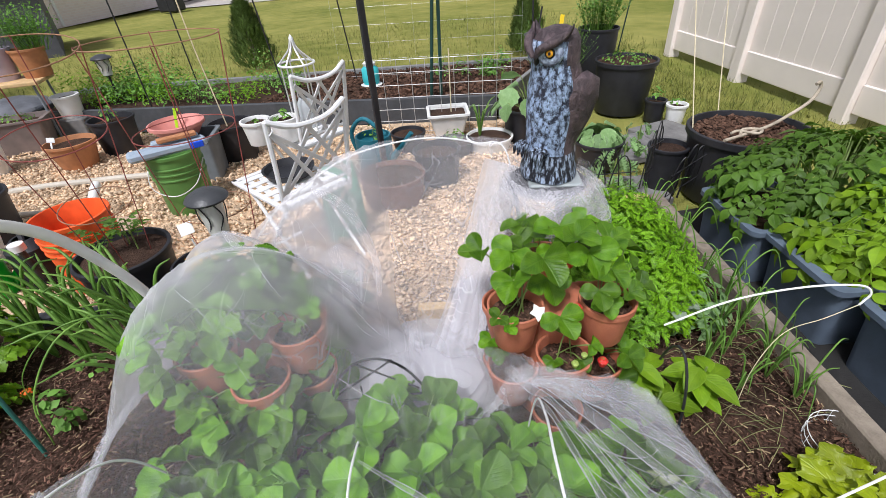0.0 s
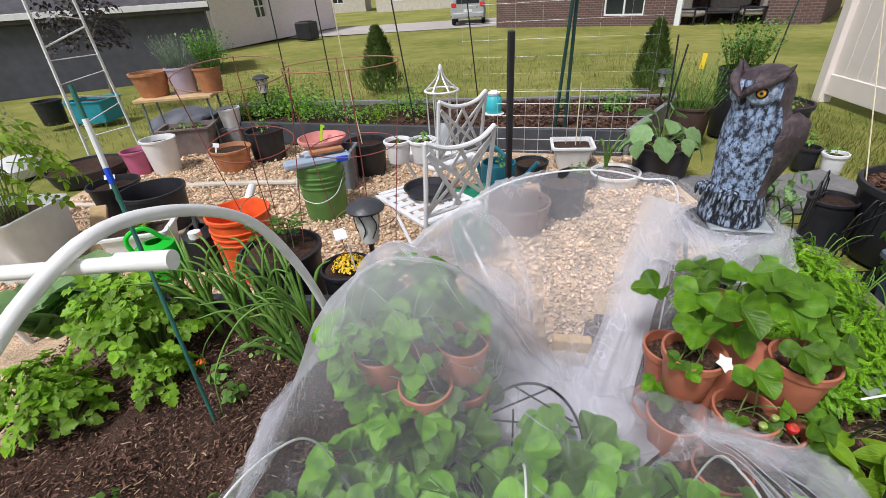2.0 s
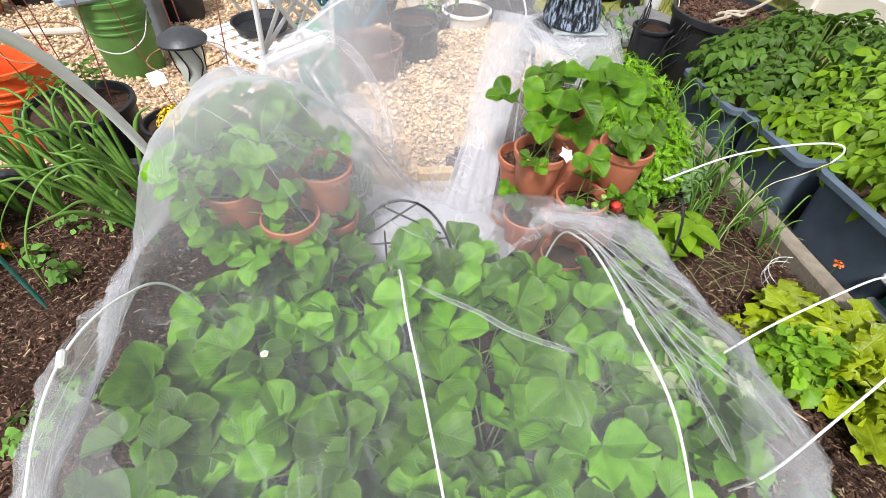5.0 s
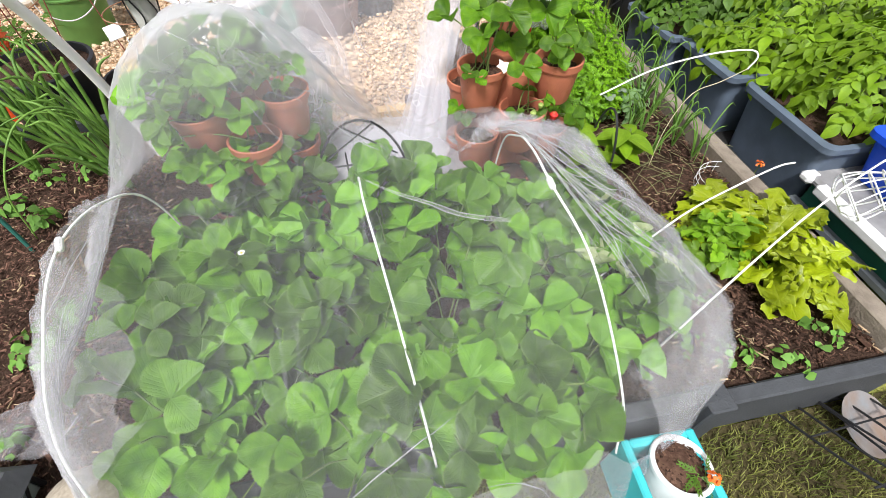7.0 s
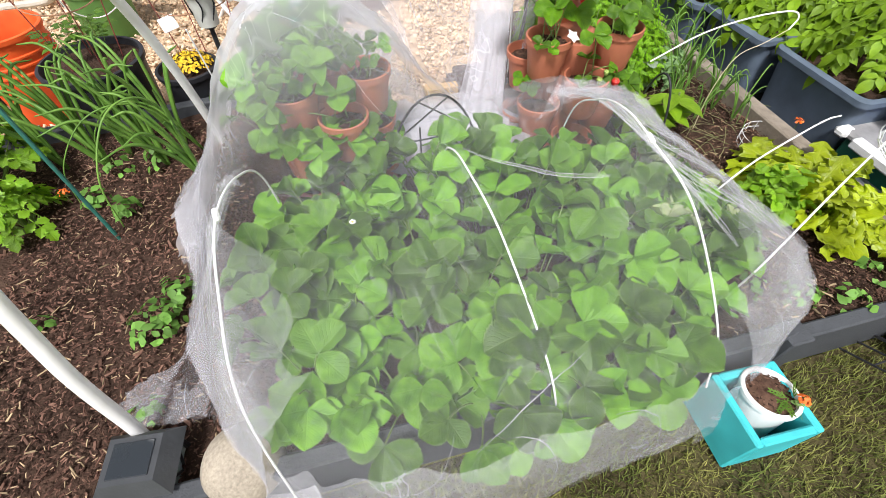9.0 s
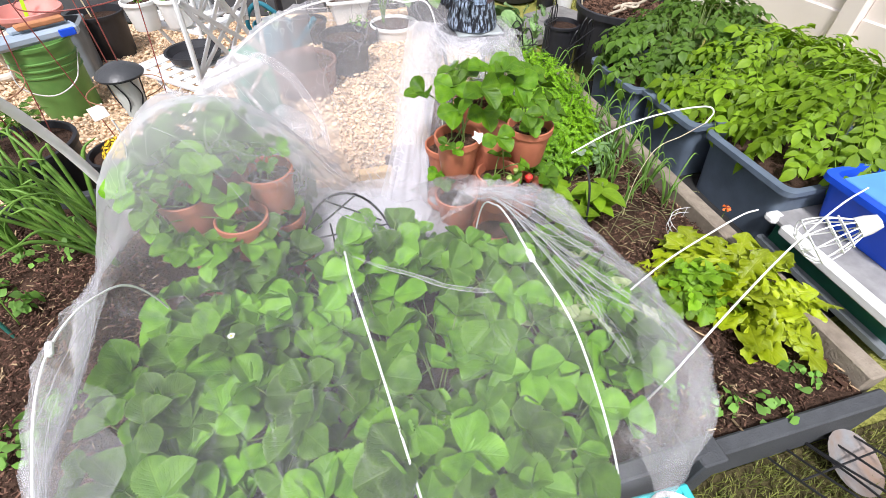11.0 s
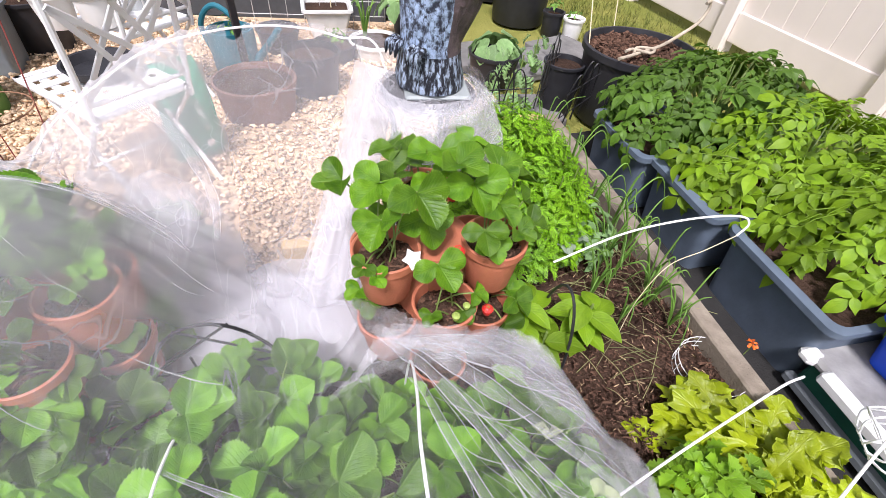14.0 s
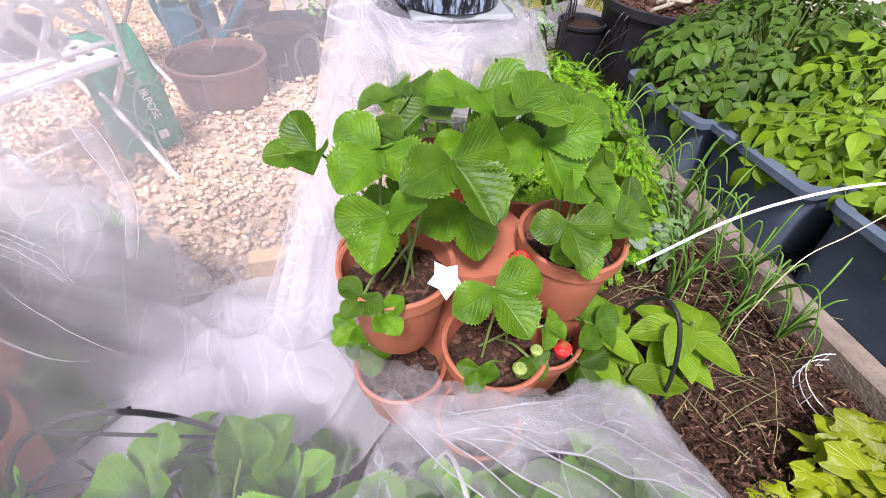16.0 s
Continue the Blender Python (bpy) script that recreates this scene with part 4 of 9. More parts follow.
def netting_sheet():
    s = 0.0125
    X0, Y0, nx, ny = -0.95, -0.08, 136, 132
    outline = [(-0.68, 0.22), (-0.54, 0.14), (-0.3, 0.06), (0.42, 0.01), (0.54, 0.11), (0.655, 0.26), (0.735, 0.44), (0.755, 0.58), (0.71, 0.71), (0.61, 0.805), (0.50, 0.825), (0.42, 0.825), (0.36, 0.85), (0.315, 0.90), (0.28, 0.97), (0.27, 1.06), (0.38, 1.11),
               (0.56, 1.11), (0.655, 1.20), (0.60, 1.36), (0.50, 1.45), (0.45, 1.50), (0.0, 1.515), (-0.3, 1.51), (-0.45, 1.48), (-0.64, 1.40), (-0.79, 1.12), (-0.75, 0.80), (-0.77, 0.60), (-0.91, 0.56), (-0.88, 0.48), (-0.72, 0.43)]
    xs, ys = X0 + s * np.arange(nx), Y0 + s * np.arange(ny)
    XX, YY = np.meshgrid(xs, ys)
    wav = 0.018
    mask = np.array([[inside(x + wav * noise.noise((x * 9, y * 9, 4)), y + wav * noise.noise((x * 9, y * 9, 8)), outline) for x in xs] for y in ys])
    front = 0.05 + (1.07 - XX) * 0.14
    floor = np.where(YY > front, 0.165, 0.012)
    notch = (XX > -0.16) & (XX < 0.28) & (YY > 1.22)
    floor = np.where(notch, 0.03, floor)
    obs = floor.copy()

    def mound(x, y, rx, ry, top, low, p=2.0):
        q = (np.abs((XX - x) / rx) ** p + np.abs((YY - y) / ry) ** p)
        return np.where(q < 1, low + (top - low) * np.sqrt(np.clip(1 - q, 0, 1)), 0)
    for m in (mound(0.0, 0.54, 0.64, 0.48, 0.45, 0.18, 3.0), mound(0.20, 0.50, 0.485, 0.40, 0.37, 0.22, 5.0), mound(-0.29, 1.02, 0.32, 0.30, 0.735, 0.2, 2.1), mound(-0.12, 1.335, 0.17, 0.15, 0.555, 0.2, 2.4), mound(-0.35, 1.24, 0.20, 0.19, 0.67, 0.2)):
        obs = np.maximum(obs, m)
    obs = np.where((XX - 0.51) ** 2 + (YY - 1.265) ** 2 < 0.105 ** 2, 0.706, obs)
    for line in HOOPS + [ARCH, RIM]:
        for p in bend(line, 40):
            i, j = round((p.x - X0) / s), round((p.y - Y0) / s)
            if 0 <= i < nx and 0 <= j < ny:
                obs[j, i] = max(obs[j, i], p.z + 0.006)
    free = (YY > 1.08) & (XX > 0.33) | (YY > 1.44)
    h = obs.copy()
    mm = mask.astype(float)
    for _ in range(500):
        hp, mp = np.pad(h, 1, mode="edge"), np.pad(np.where(mask | ~free, 1.0, 0.0), 1, mode="edge")
        num = sum(hp[a:a + ny, b:b + nx] * mp[a:a + ny, b:b + nx] for a, b in ((0, 1), (2, 1), (1, 0), (1, 2)))
        den = sum(mp[a:a + ny, b:b + nx] for a, b in ((0, 1), (2, 1), (1, 0), (1, 2)))
        new_h = num / np.maximum(den, 1) - 0.00016
        h = np.where(mask, np.maximum(obs, new_h), floor)
    idx, gg, vs = -np.ones((ny, nx), int), G(), []
    keep = mask.copy()
    for j in range(ny):
        for i in range(nx):
            if keep[j, i]:
                x, y = xs[i], ys[j]
                q = noise.noise((x * 7 + 3, y * 7, 0))
                r1 = 1 - abs(noise.noise((x * 16 + 4 * q, y * 5 + 3 * q, 2)))
                r2 = 1 - abs(noise.noise((x * 30 + 5 * q, y * 26 - 5 * q, 5)))
                up = 0.007 * (r1 ** 6 - 0.3) + 0.003 * (r2 ** 4 - 0.3)
                if y < 0.2 + 0.14 * (0.6 - x):
                    up += 0.012 * (noise.noise((x * 22, y * 6, 7)))
                idx[j, i] = len(vs)
                vs.append(Vector((x + 0.008 * noise.noise((x * 30, y * 30, 11)), y + 0.008 * noise.noise((x * 30, y * 30, 12)), h[j, i] + 0.004 + max(up, -0.004))))
    fs = [(idx[j, i], idx[j, i + 1], idx[j + 1, i + 1], idx[j + 1, i]) for j in range(ny - 1) for i in range(nx - 1) if keep[j, i] and keep[j, i + 1] and keep[j + 1, i] and keep[j + 1, i + 1]]
    return gg.add(vs, fs), (X0, Y0, s, h, mask)


def netting_material(base, back_haze, wispy=0.34):
    m = bpy.data.materials.new("white_tulle")
    m.use_nodes = True
    n, l = m.node_tree.nodes, m.node_tree.links
    n.remove(n["Principled BSDF"])
    clear, cloth, back, both, mx = n.new("ShaderNodeBsdfTransparent"), n.new("ShaderNodeBsdfDiffuse"), n.new("ShaderNodeBsdfTranslucent"), n.new("ShaderNodeMixShader"), n.new("ShaderNodeMixShader")
    cloth.inputs["Color"].default_value = back.inputs["Color"].default_value = (0.90, 0.89, 0.93, 1)
    both.inputs[0].default_value = 0.4
    l.new(cloth.outputs[0], both.inputs[1])
    l.new(back.outputs[0], both.inputs[2])
    tc = n.new("ShaderNodeTexCoord")

    def wisps(scale, rot, stretch, power, seed):
        mp, t, a, b, c = n.new("ShaderNodeMapping"), n.new("ShaderNodeTexNoise"), n.new("ShaderNodeMath"), n.new("ShaderNodeMath"), n.new("ShaderNodeMath")
        mp.inputs["Rotation"].default_value = (0.2, 0.3, rot)
        mp.inputs["Scale"].default_value = (scale, scale * stretch, scale)
        mp.inputs["Location"].default_value = (seed, seed, 0)
        t.inputs["Scale"].default_value, t.inputs["Detail"].default_value, t.inputs["Distortion"].default_value = 1.0, 1.5, 0.6
        l.new(tc.outputs["Object"], mp.inputs["Vector"])
        l.new(mp.outputs[0], t.inputs["Vector"])
        a.operation, a.inputs[1].default_value = "SUBTRACT", 0.5
        l.new(t.outputs["Fac"], a.inputs[0])
        b.operation = "ABSOLUTE"
        l.new(a.outputs[0], b.inputs[0])
        c.operation, c.inputs[1].default_value = "MULTIPLY", power
        l.new(b.outputs[0], c.inputs[0])
        d = n.new("ShaderNodeMath")
        d.operation, d.use_clamp = "SUBTRACT", True
        d.inputs[0].default_value = 1.0
        l.new(c.outputs[0], d.inputs[1])
        return d.outputs[0]
    w1, w2, w3 = wisps(7, 0.5, 0.16, 75, 0), wisps(10, -0.7, 0.14, 95, 5), wisps(12, 1.2, 0.16, 95, 9)
    gate = n.new("ShaderNodeTexNoise")
    gate.inputs["Scale"].default_value, gate.inputs["Detail"].default_value = 5.5, 2
    l.new(tc.outputs["Object"], gate.inputs["Vector"])
    gr = n.new("ShaderNodeMapRange")
    gr.inputs["From Min"].default_value, gr.inputs["From Max"].default_value = 0.42, 0.68
    l.new(gate.outputs["Fac"], gr.inputs["Value"])
    mxw, mul, fin = n.new("ShaderNodeMath"), n.new("ShaderNodeMath"), n.new("ShaderNodeMath")
    mxw.operation = "MAXIMUM"
    l.new(w1, mxw.inputs[0])
    top = n.new("ShaderNodeMath")
    top.operation = "MAXIMUM"
    l.new(w2, top.inputs[0])
    l.new(w3, top.inputs[1])
    l.new(top.outputs[0], mxw.inputs[1])
    mul.operation = "MULTIPLY"
    l.new(mxw.outputs[0], mul.inputs[0])
    l.new(gr.outputs[0], mul.inputs[1])
    fin.operation = "MULTIPLY_ADD"
    fin.inputs[1].default_value, fin.inputs[2].default_value = wispy, base
    l.new(mul.outputs[0], fin.inputs[0])
    veil = n.new("ShaderNodeMath")
    veil.operation = "MULTIPLY_ADD"
    veil.inputs[1].default_value = 0.03
    l.new(gr.outputs[0], veil.inputs[0])
    l.new(fin.outputs[0], veil.inputs[2])
    # opacity rises towards the back and left: grazing-view haze painted in by position
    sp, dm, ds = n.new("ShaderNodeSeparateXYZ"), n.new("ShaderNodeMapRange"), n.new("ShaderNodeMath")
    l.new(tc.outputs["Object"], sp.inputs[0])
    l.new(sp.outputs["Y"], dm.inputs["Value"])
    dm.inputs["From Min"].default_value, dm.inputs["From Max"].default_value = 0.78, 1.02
    dm.inputs["To Max"].default_value = back_haze
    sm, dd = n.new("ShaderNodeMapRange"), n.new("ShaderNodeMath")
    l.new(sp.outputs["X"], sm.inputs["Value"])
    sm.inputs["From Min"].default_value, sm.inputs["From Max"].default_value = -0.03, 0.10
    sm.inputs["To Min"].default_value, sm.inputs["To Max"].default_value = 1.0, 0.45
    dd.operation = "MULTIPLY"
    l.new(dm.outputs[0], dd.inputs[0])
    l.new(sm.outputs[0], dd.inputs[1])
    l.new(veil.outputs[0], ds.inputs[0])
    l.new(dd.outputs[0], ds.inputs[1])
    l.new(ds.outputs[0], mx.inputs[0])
    l.new(clear.outputs[0], mx.inputs[1])
    l.new(both.outputs[0], mx.inputs[2])
    l.new(mx.outputs[0], n["Material Output"].inputs["Surface"])
    return m


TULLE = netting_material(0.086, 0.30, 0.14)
HEM = netting_material(0.12, 0.0, 0.15)
netting = thing("garden_netting", (0, 0, 0), "sheer white tulle insect netting draped over hoops and strawberry plants", "netting")
sheet, (NX0, NY0, NS, NH, NM) = netting_sheet()
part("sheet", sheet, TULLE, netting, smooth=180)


def net_z(x, y):
    fi, fj = (x - NX0) / NS, (y - NY0) / NS
    i, j = int(fi), int(fj)
    if not (0 <= i < NH.shape[1] - 1 and 0 <= j < NH.shape[0] - 1) or not (NM[j, i] and NM[j + 1, i + 1] and NM[j + 1, i] and NM[j, i + 1]):
        return None
    a, b = fi - i, fj - j
    return (NH[j, i] * (1 - a) + NH[j, i + 1] * a) * (1 - b) + (NH[j + 1, i] * (1 - a) + NH[j + 1, i + 1] * a) * b


# fine pleats that run over the sheet
PLEAT = netting_material(0.34, 0.0, 0.15)
pr = random.Random(3)
pleats = G()
for x0, x1, y0, y1, count, dx, dy, ln in ((0.29, 0.46, 0.42, 0.78, 15, 0.66, -0.75, 0.30), (0.36, 0.68, 0.16, 0.70, 11, 0.4, -0.9, 0.24), (-0.78, -0.55, 0.25, 1.2, 22, -0.3, -0.95, 0.24), (-0.55, 0.45, 0.05, 0.22, 9, 0.9, -0.2, 0.26), (-0.4, 0.25, 0.35, 0.95, 3, 0.5, -0.85, 0.10), (-0.55, -0.05, 0.80, 1.35, 12, 0.5, -0.85, 0.18), (-0.35, 0.42, 1.10, 1.48, 16, -0.35, -0.95, 0.20), (0.34, 0.62, 1.12, 1.40, 20, -0.6, -0.7, 0.16), (0.32, 0.62, 0.66, 0.80, 14, 0.85, -0.45, 0.24)):
    for _ in range(count):
        x, y = pr.uniform(x0, x1), pr.uniform(y0, y1)
        a = math.atan2(dy, dx) + pr.gauss(0, 0.28)
        n, w = 14, 0.0003 + 0.0010 * pr.random() ** 2
        line, step, turn = [], ln * pr.uniform(0.35, 1.2) / 14, pr.gauss(0, 0.07)
        for k in range(n):
            z = net_z(x, y)
            if z is None:
                break
            line.append(Vector((x, y, z + 0.0055)))
            a += turn + pr.gauss(0, 0.09)
            x, y = x + step * math.cos(a), y + step * math.sin(a)
        if len(line) > 4:
            m = len(line)
            pleats.tube(line, [w * math.sin(math.pi * (k + 0.4) / m) + 0.0002 for k in range(m)], 4, cap=False)
tagged(part("pleats", pleats, PLEAT, netting, smooth=180), kind="stuff")


def fold(points, width, cloth):
    """A doubled fold of the cloth that lies on the sheet, with a rolled edge on either side."""
    line = [Vector((p.x, p.y)) for p in bend([(x, y, 0) for x, y in points], 12)]
    n = len(line)

    def fn(u, v):
        k = min(n - 1, round(u * (n - 1)))
        d = (line[min(n - 1, k + 1)] - line[max(0, k - 1)]).normalized()
        w = width * (0.25 + 0.75 * math.sin(math.pi * (0.1 + 0.85 * u))) * (1 + 0.4 * noise.noise((u * 7, width * 90, 1)))
        q = line[k] + Vector((-d.y, d.x)) * w * (v - 0.5 + 0.25 * noise.noise((u * 5, v * 2, width * 50)))
        z = net_z(q.x, q.y) or net_z(line[k].x, line[k].y) or 0.2
        return Vector((q.x, q.y, z + 0.007 + 0.35 * w * math.sin(math.pi * v)))
    g = G().grid(fn, n - 1, 8)
    part("gathered_fold", g, cloth, netting, smooth=180)
    for v in (0.0, 1.0):
        pts = [fn(k / (n - 1), v) + Vector((0, 0, 0.001)) for k in range(n)]
        part("rolled_edge", G().tube(pts, [0.0008 * math.sin(math.pi * (k + 0.5) / n) + 0.0002 for k in range(n)], 5, cap=False), PLEAT, netting, smooth=180)


FOLD = netting_material(0.17, 0.0, 0.12)
# creases; the last ones also paint the rounded end's bright grazing outline
for pts, w in (([(0.285, 0.86), (0.31, 0.79), (0.36, 0.70), (0.43, 0.56), (0.52, 0.40)], 0.030), ([(0.30, 0.83), (0.38, 0.76), (0.50, 0.66), (0.62, 0.50)], 0.034), ([(0.32, 0.80), (0.45, 0.765), (0.58, 0.70), (0.69, 0.58)], 0.040), ([(0.30, 0.81), (0.42, 0.785), (0.54, 0.775), (0.64, 0.73)], 0.030), ([(0.30, 0.76), (0.33, 0.60), (0.385, 0.44), (0.42, 0.28)], 0.018), ([(0.36, 0.72), (0.47, 0.58), (0.55, 0.42), (0.58, 0.28)], 0.022),
               ([(-0.62, 1.24), (-0.68, 1.05), (-0.665, 0.85), (-0.68, 0.66)], 0.040), ([(-0.66, 1.10), (-0.70, 0.86), (-0.69, 0.64), (-0.66, 0.46)], 0.030), ([(-0.40, 1.40), (-0.30, 1.22), (-0.16, 1.16), (-0.02, 1.13)], 0.030), ([(-0.55, 1.36), (-0.38, 1.30), (-0.22, 1.25), (-0.10, 1.20)], 0.022), ([(-0.04, 0.70), (0.06, 0.63), (0.13, 0.54), (0.19, 0.47)], 0.010), ([(-0.15, 1.21), (-0.10, 1.175), (-0.05, 1.155), (-0.02, 1.12)], 0.016), ([(-0.52, 1.20), (-0.38, 1.17), (-0.24, 1.15), (-0.16, 1.19)], 0.020), ([(-0.24, 1.40), (-0.225, 1.29), (-0.18, 1.22), (-0.12, 1.19)], 0.026), ([(-0.14, 1.47), (-0.03, 1.40), (0.02, 1.31), (0.02, 1.20)], 0.022)):
    fold(pts, w, FOLD)


def crumple(cx, cy, cz, rx, ry, amp, seed, lift=0.0):
    def fn(u, v):
        a, b = 2 * u - 1, 2 * v - 1
        x, y = cx + rx * a * math.sqrt(1 - b * b / 2), cy + ry * b * math.sqrt(1 - a * a / 2)
        k = 1 - abs(noise.noise((x * 9 + seed, y * 8, seed)))
        return Vector((x, y, cz + 0.55 * amp * (k ** 3) + 0.2 * amp * noise.noise((x * 17, y * 15, seed)) + lift * (1 - a * a) * (1 - b * b)))
    return G().grid(fn, 56, 40)


SOFT = netting_material(0.50, 0.0, 0.22)
for k, a in enumerate(((0.04, 1.10, 0.20, 0.26, 0.17, 0.05), (-0.02, 1.08, 0.225, 0.22, 0.15, 0.055), (0.15, 1.14, 0.21, 0.17, 0.19, 0.06), (-0.10, 1.14, 0.24, 0.17, 0.16, 0.06), (0.08, 1.05, 0.25, 0.20, 0.13, 0.05), (0.0, 1.20, 0.20, 0.24, 0.10, 0.05), (0.20, 1.02, 0.24, 0.14, 0.14, 0.06), (-0.66, 0.22, 0.06, 0.10, 0.10, 0.05))):
    part("gathered_fold", crumple(*a, k * 3.7), SOFT, netting, smooth=180)
DRAWN = netting_material(0.30, 0.0, 0.2)
# folded band that hangs from the hoop's end and runs down beside the gravel
BAND_L = bend([(0.425, 1.49, 0.675), (0.385, 1.45, 0.58), (0.335, 1.38, 0.48), (0.255, 1.22, 0.41), (0.175, 1.12, 0.28), (0.13, 1.06, 0.20)], 12)
BAND_R = bend([(0.475, 1.36, 0.700), (0.435, 1.32, 0.61), (0.400, 1.285, 0.52), (0.345, 1.20, 0.44), (0.290, 1.10, 0.30), (0.26, 1.02, 0.20)], 12)
for k in range(3):
    def band(u, v):
        n = len(BAND_L) - 1
        f = u * n
        i = min(n - 1, int(f))
        a, b = BAND_L[i].lerp(BAND_L[i + 1], f - i), BAND_R[i].lerp(BAND_R[i + 1], f - i)
        w = -0.18 * k + (1 + 0.18 * k) * v + 0.05 * noise.noise((u * 5, k, v * 2))
        p = a.lerp(b, w)
        ripple = math.sin(v * (7 + 3 * k) + k + 1.5 * noise.noise((u * 3, v * 2, k)))
        return p + Vector((-0.3, -0.8, 0.35)) * (0.010 * ripple + 0.008 * noise.noise((u * 9, v * 6, k + 5)) - 0.008 * k)
    part("gathered_fold", G().grid(band, 60, 30), DRAWN, netting, smooth=180)
    for e in (0.0, 1.0):
        part("rolled_edge", G().tube([band(q / 40, e) for q in range(41)], 0.0011, 5, cap=False), PLEAT, netting, smooth=180)

# inner cloth layers added to whiten the rounded end, in place of haze
HAZE_CLOTH = netting_material(0.20, 0.0, 0.25)
for k, (cx, cy, rx, ry, top) in enumerate(((-0.075, 1.295, 0.135, 0.13, 0.550), (-0.19, 1.345, 0.135, 0.12, 0.545), (-0.12, 1.27, 0.21, 0.17, 0.38))):
    def haze_dome(u, v):
        a, b = 2 * u - 1, 2 * v - 1
        p, q = a * math.sqrt(1 - b * b / 2), b * math.sqrt(1 - a * a / 2)
        x, y = cx + rx * p, cy + ry * q
        crease = 1 - abs(noise.noise((x * 14 + k, y * 11, k * 3.0)))
        return Vector((x, y, 0.21 + (top - 0.21) * math.sqrt(max(0.0, 1 - p * p - q * q)) + 0.016 * crease ** 3))
    part("gathered_fold", G().grid(haze_dome, 44, 44), HAZE_CLOTH, netting, smooth=180)

# the sheet drawn up round the statue's foot
SHEER = netting_material(0.20, 0.0, 0.2)
for k in range(2):
    part("gathered_fold", G().grid(lambda u, v: Vector((0.51 + (0.10 + (0.030 + 0.012 * k) * v + 0.008 * v * math.sin(u * 40 + k)) * math.cos(6.283 * u) + (0.045 * v if math.cos(6.283 * u) > 0.3 else 0), 1.265 + (0.10 + 0.03 * v + 0.008 * v * math.cos(u * 33 + k)) * math.sin(6.283 * u), 0.720 - (0.05 + 0.03 * noise.noise((u * 9, k, 2)) + 0.15 * max(0, math.cos(6.283 * u + 0.9)) ** 2) * v ** 1.3 + 0.006 * math.sin(u * 58 + k * 2) * v)), 90, 8), SHEER, netting, smooth=180)

SKIRT_TOP = bend([(0.415, 1.30, 0.712), (0.43, 1.19, 0.714), (0.51, 1.152, 0.715), (0.60, 1.20, 0.715), (0.655, 1.33, 0.70), (0.655, 1.40, 0.69)], 10)
SKIRT_LOW = bend([(0.37, 1.27, 0.60), (0.385, 1.16, 0.625), (0.51, 1.115, 0.625), (0.635, 1.165, 0.61), (0.705, 1.335, 0.585), (0.68, 1.43, 0.58)], 10)
for k in range(2):
    def skirt(u, v):
        n = len(SKIRT_TOP) - 1
        f = u * n
        i = min(n - 1, int(f))
        p = SKIRT_TOP[i].lerp(SKIRT_TOP[i + 1], f - i).lerp(SKIRT_LOW[i].lerp(SKIRT_LOW[i + 1], f - i), v)
        out = Vector((p.x - 0.51, p.y - 1.265, 0)).normalized()
        return p + out * (0.012 * k + v * (0.010 * math.sin(u * 38 + k * 2) + 0.014 * noise.noise((u * 7, v * 3, k)))) + Vector((0, 0, 0.018 * v * noise.noise((u * 8, k, 3))))
    part("gathered_fold", G().grid(skirt, 90, 14), SHEER, netting, smooth=180)
    part("rolled_edge", G().tube([skirt(q / 60, 1.0) for q in range(61)], 0.0013, 5, cap=False), PLEAT, netting, smooth=180)


def hem(points, width, seed, lift=0.006, cloth=None):
    """A ruffled border layer, added to paint the grazing-angle whiteness along the sheet's edge."""
    line, cloth = bend(points, 14), cloth or HEM
    mid = Vector((0.0, 0.62, 0))

    def fn(u, v):
        p = line[min(len(line) - 1, round(u * (len(line) - 1)))]
        d = (mid - p)
        d.z = 0
        q = p + d.normalized() * (0.004 + width * (1 + 0.35 * noise.noise((u * 11, seed, 0))) * v)
        q += Vector((noise.noise((q.x * 25, q.y * 25, seed)), noise.noise((q.x * 25, q.y * 25, seed + 5)), 0)) * 0.008
        z = net_z(q.x, q.y)
        fold = 1 - abs(noise.noise((u * 16 + seed, v * 2.5, seed)))
        return Vector((q.x, q.y, (p.z if z is None else z) + lift + 0.016 * fold ** 4 * (1 - 0.5 * v)))
    part("hem", G().grid(fn, len(line) - 1, 10), cloth, netting, smooth=180)


RUFFLE = netting_material(0.22, 0.0, 0.08)
FLANK = netting_material(0.17, 0.0, 0.15)
LEFT = [(-0.66, 1.36, 0.17), (-0.77, 1.12, 0.17), (-0.73, 0.80, 0.17), (-0.75, 0.62, 0.17), (-0.70, 0.45, 0.17), (-0.66, 0.24, 0.03)]
RIGHT = [(0.42, 0.02, 0.02), (0.53, 0.12, 0.16), (0.645, 0.27, 0.17), (0.725, 0.44, 0.17), (0.745, 0.58, 0.17), (0.70, 0.70, 0.2), (0.61, 0.79, 0.34), (0.50, 0.81, 0.41)]
for k, w in enumerate((0.07, 0.13)):
    hem(LEFT, w, 3 + 7 * k, 0.005 + 0.004 * k)
    hem(RIGHT, w, 5 + 7 * k, 0.005 + 0.004 * k)
hem(LEFT, 0.20, 41, 0.012, FLANK)
hem(LEFT, 0.10, 43, 0.016, FLANK)
hem(RIGHT, 0.17, 47, 0.012)
hem([(-0.66, 0.24, 0.03), (-0.53, 0.15, 0.02), (-0.3, 0.07, 0.02), (0.1, 0.035, 0.02), (0.42, 0.02, 0.02)], 0.050, 17, 0.010, RUFFLE)
hem([(0.70, 0.70, 0.2), (0.605, 0.79, 0.34), (0.45, 0.80, 0.43), (0.30, 0.84, 0.44)], 0.14, 23, 0.010)
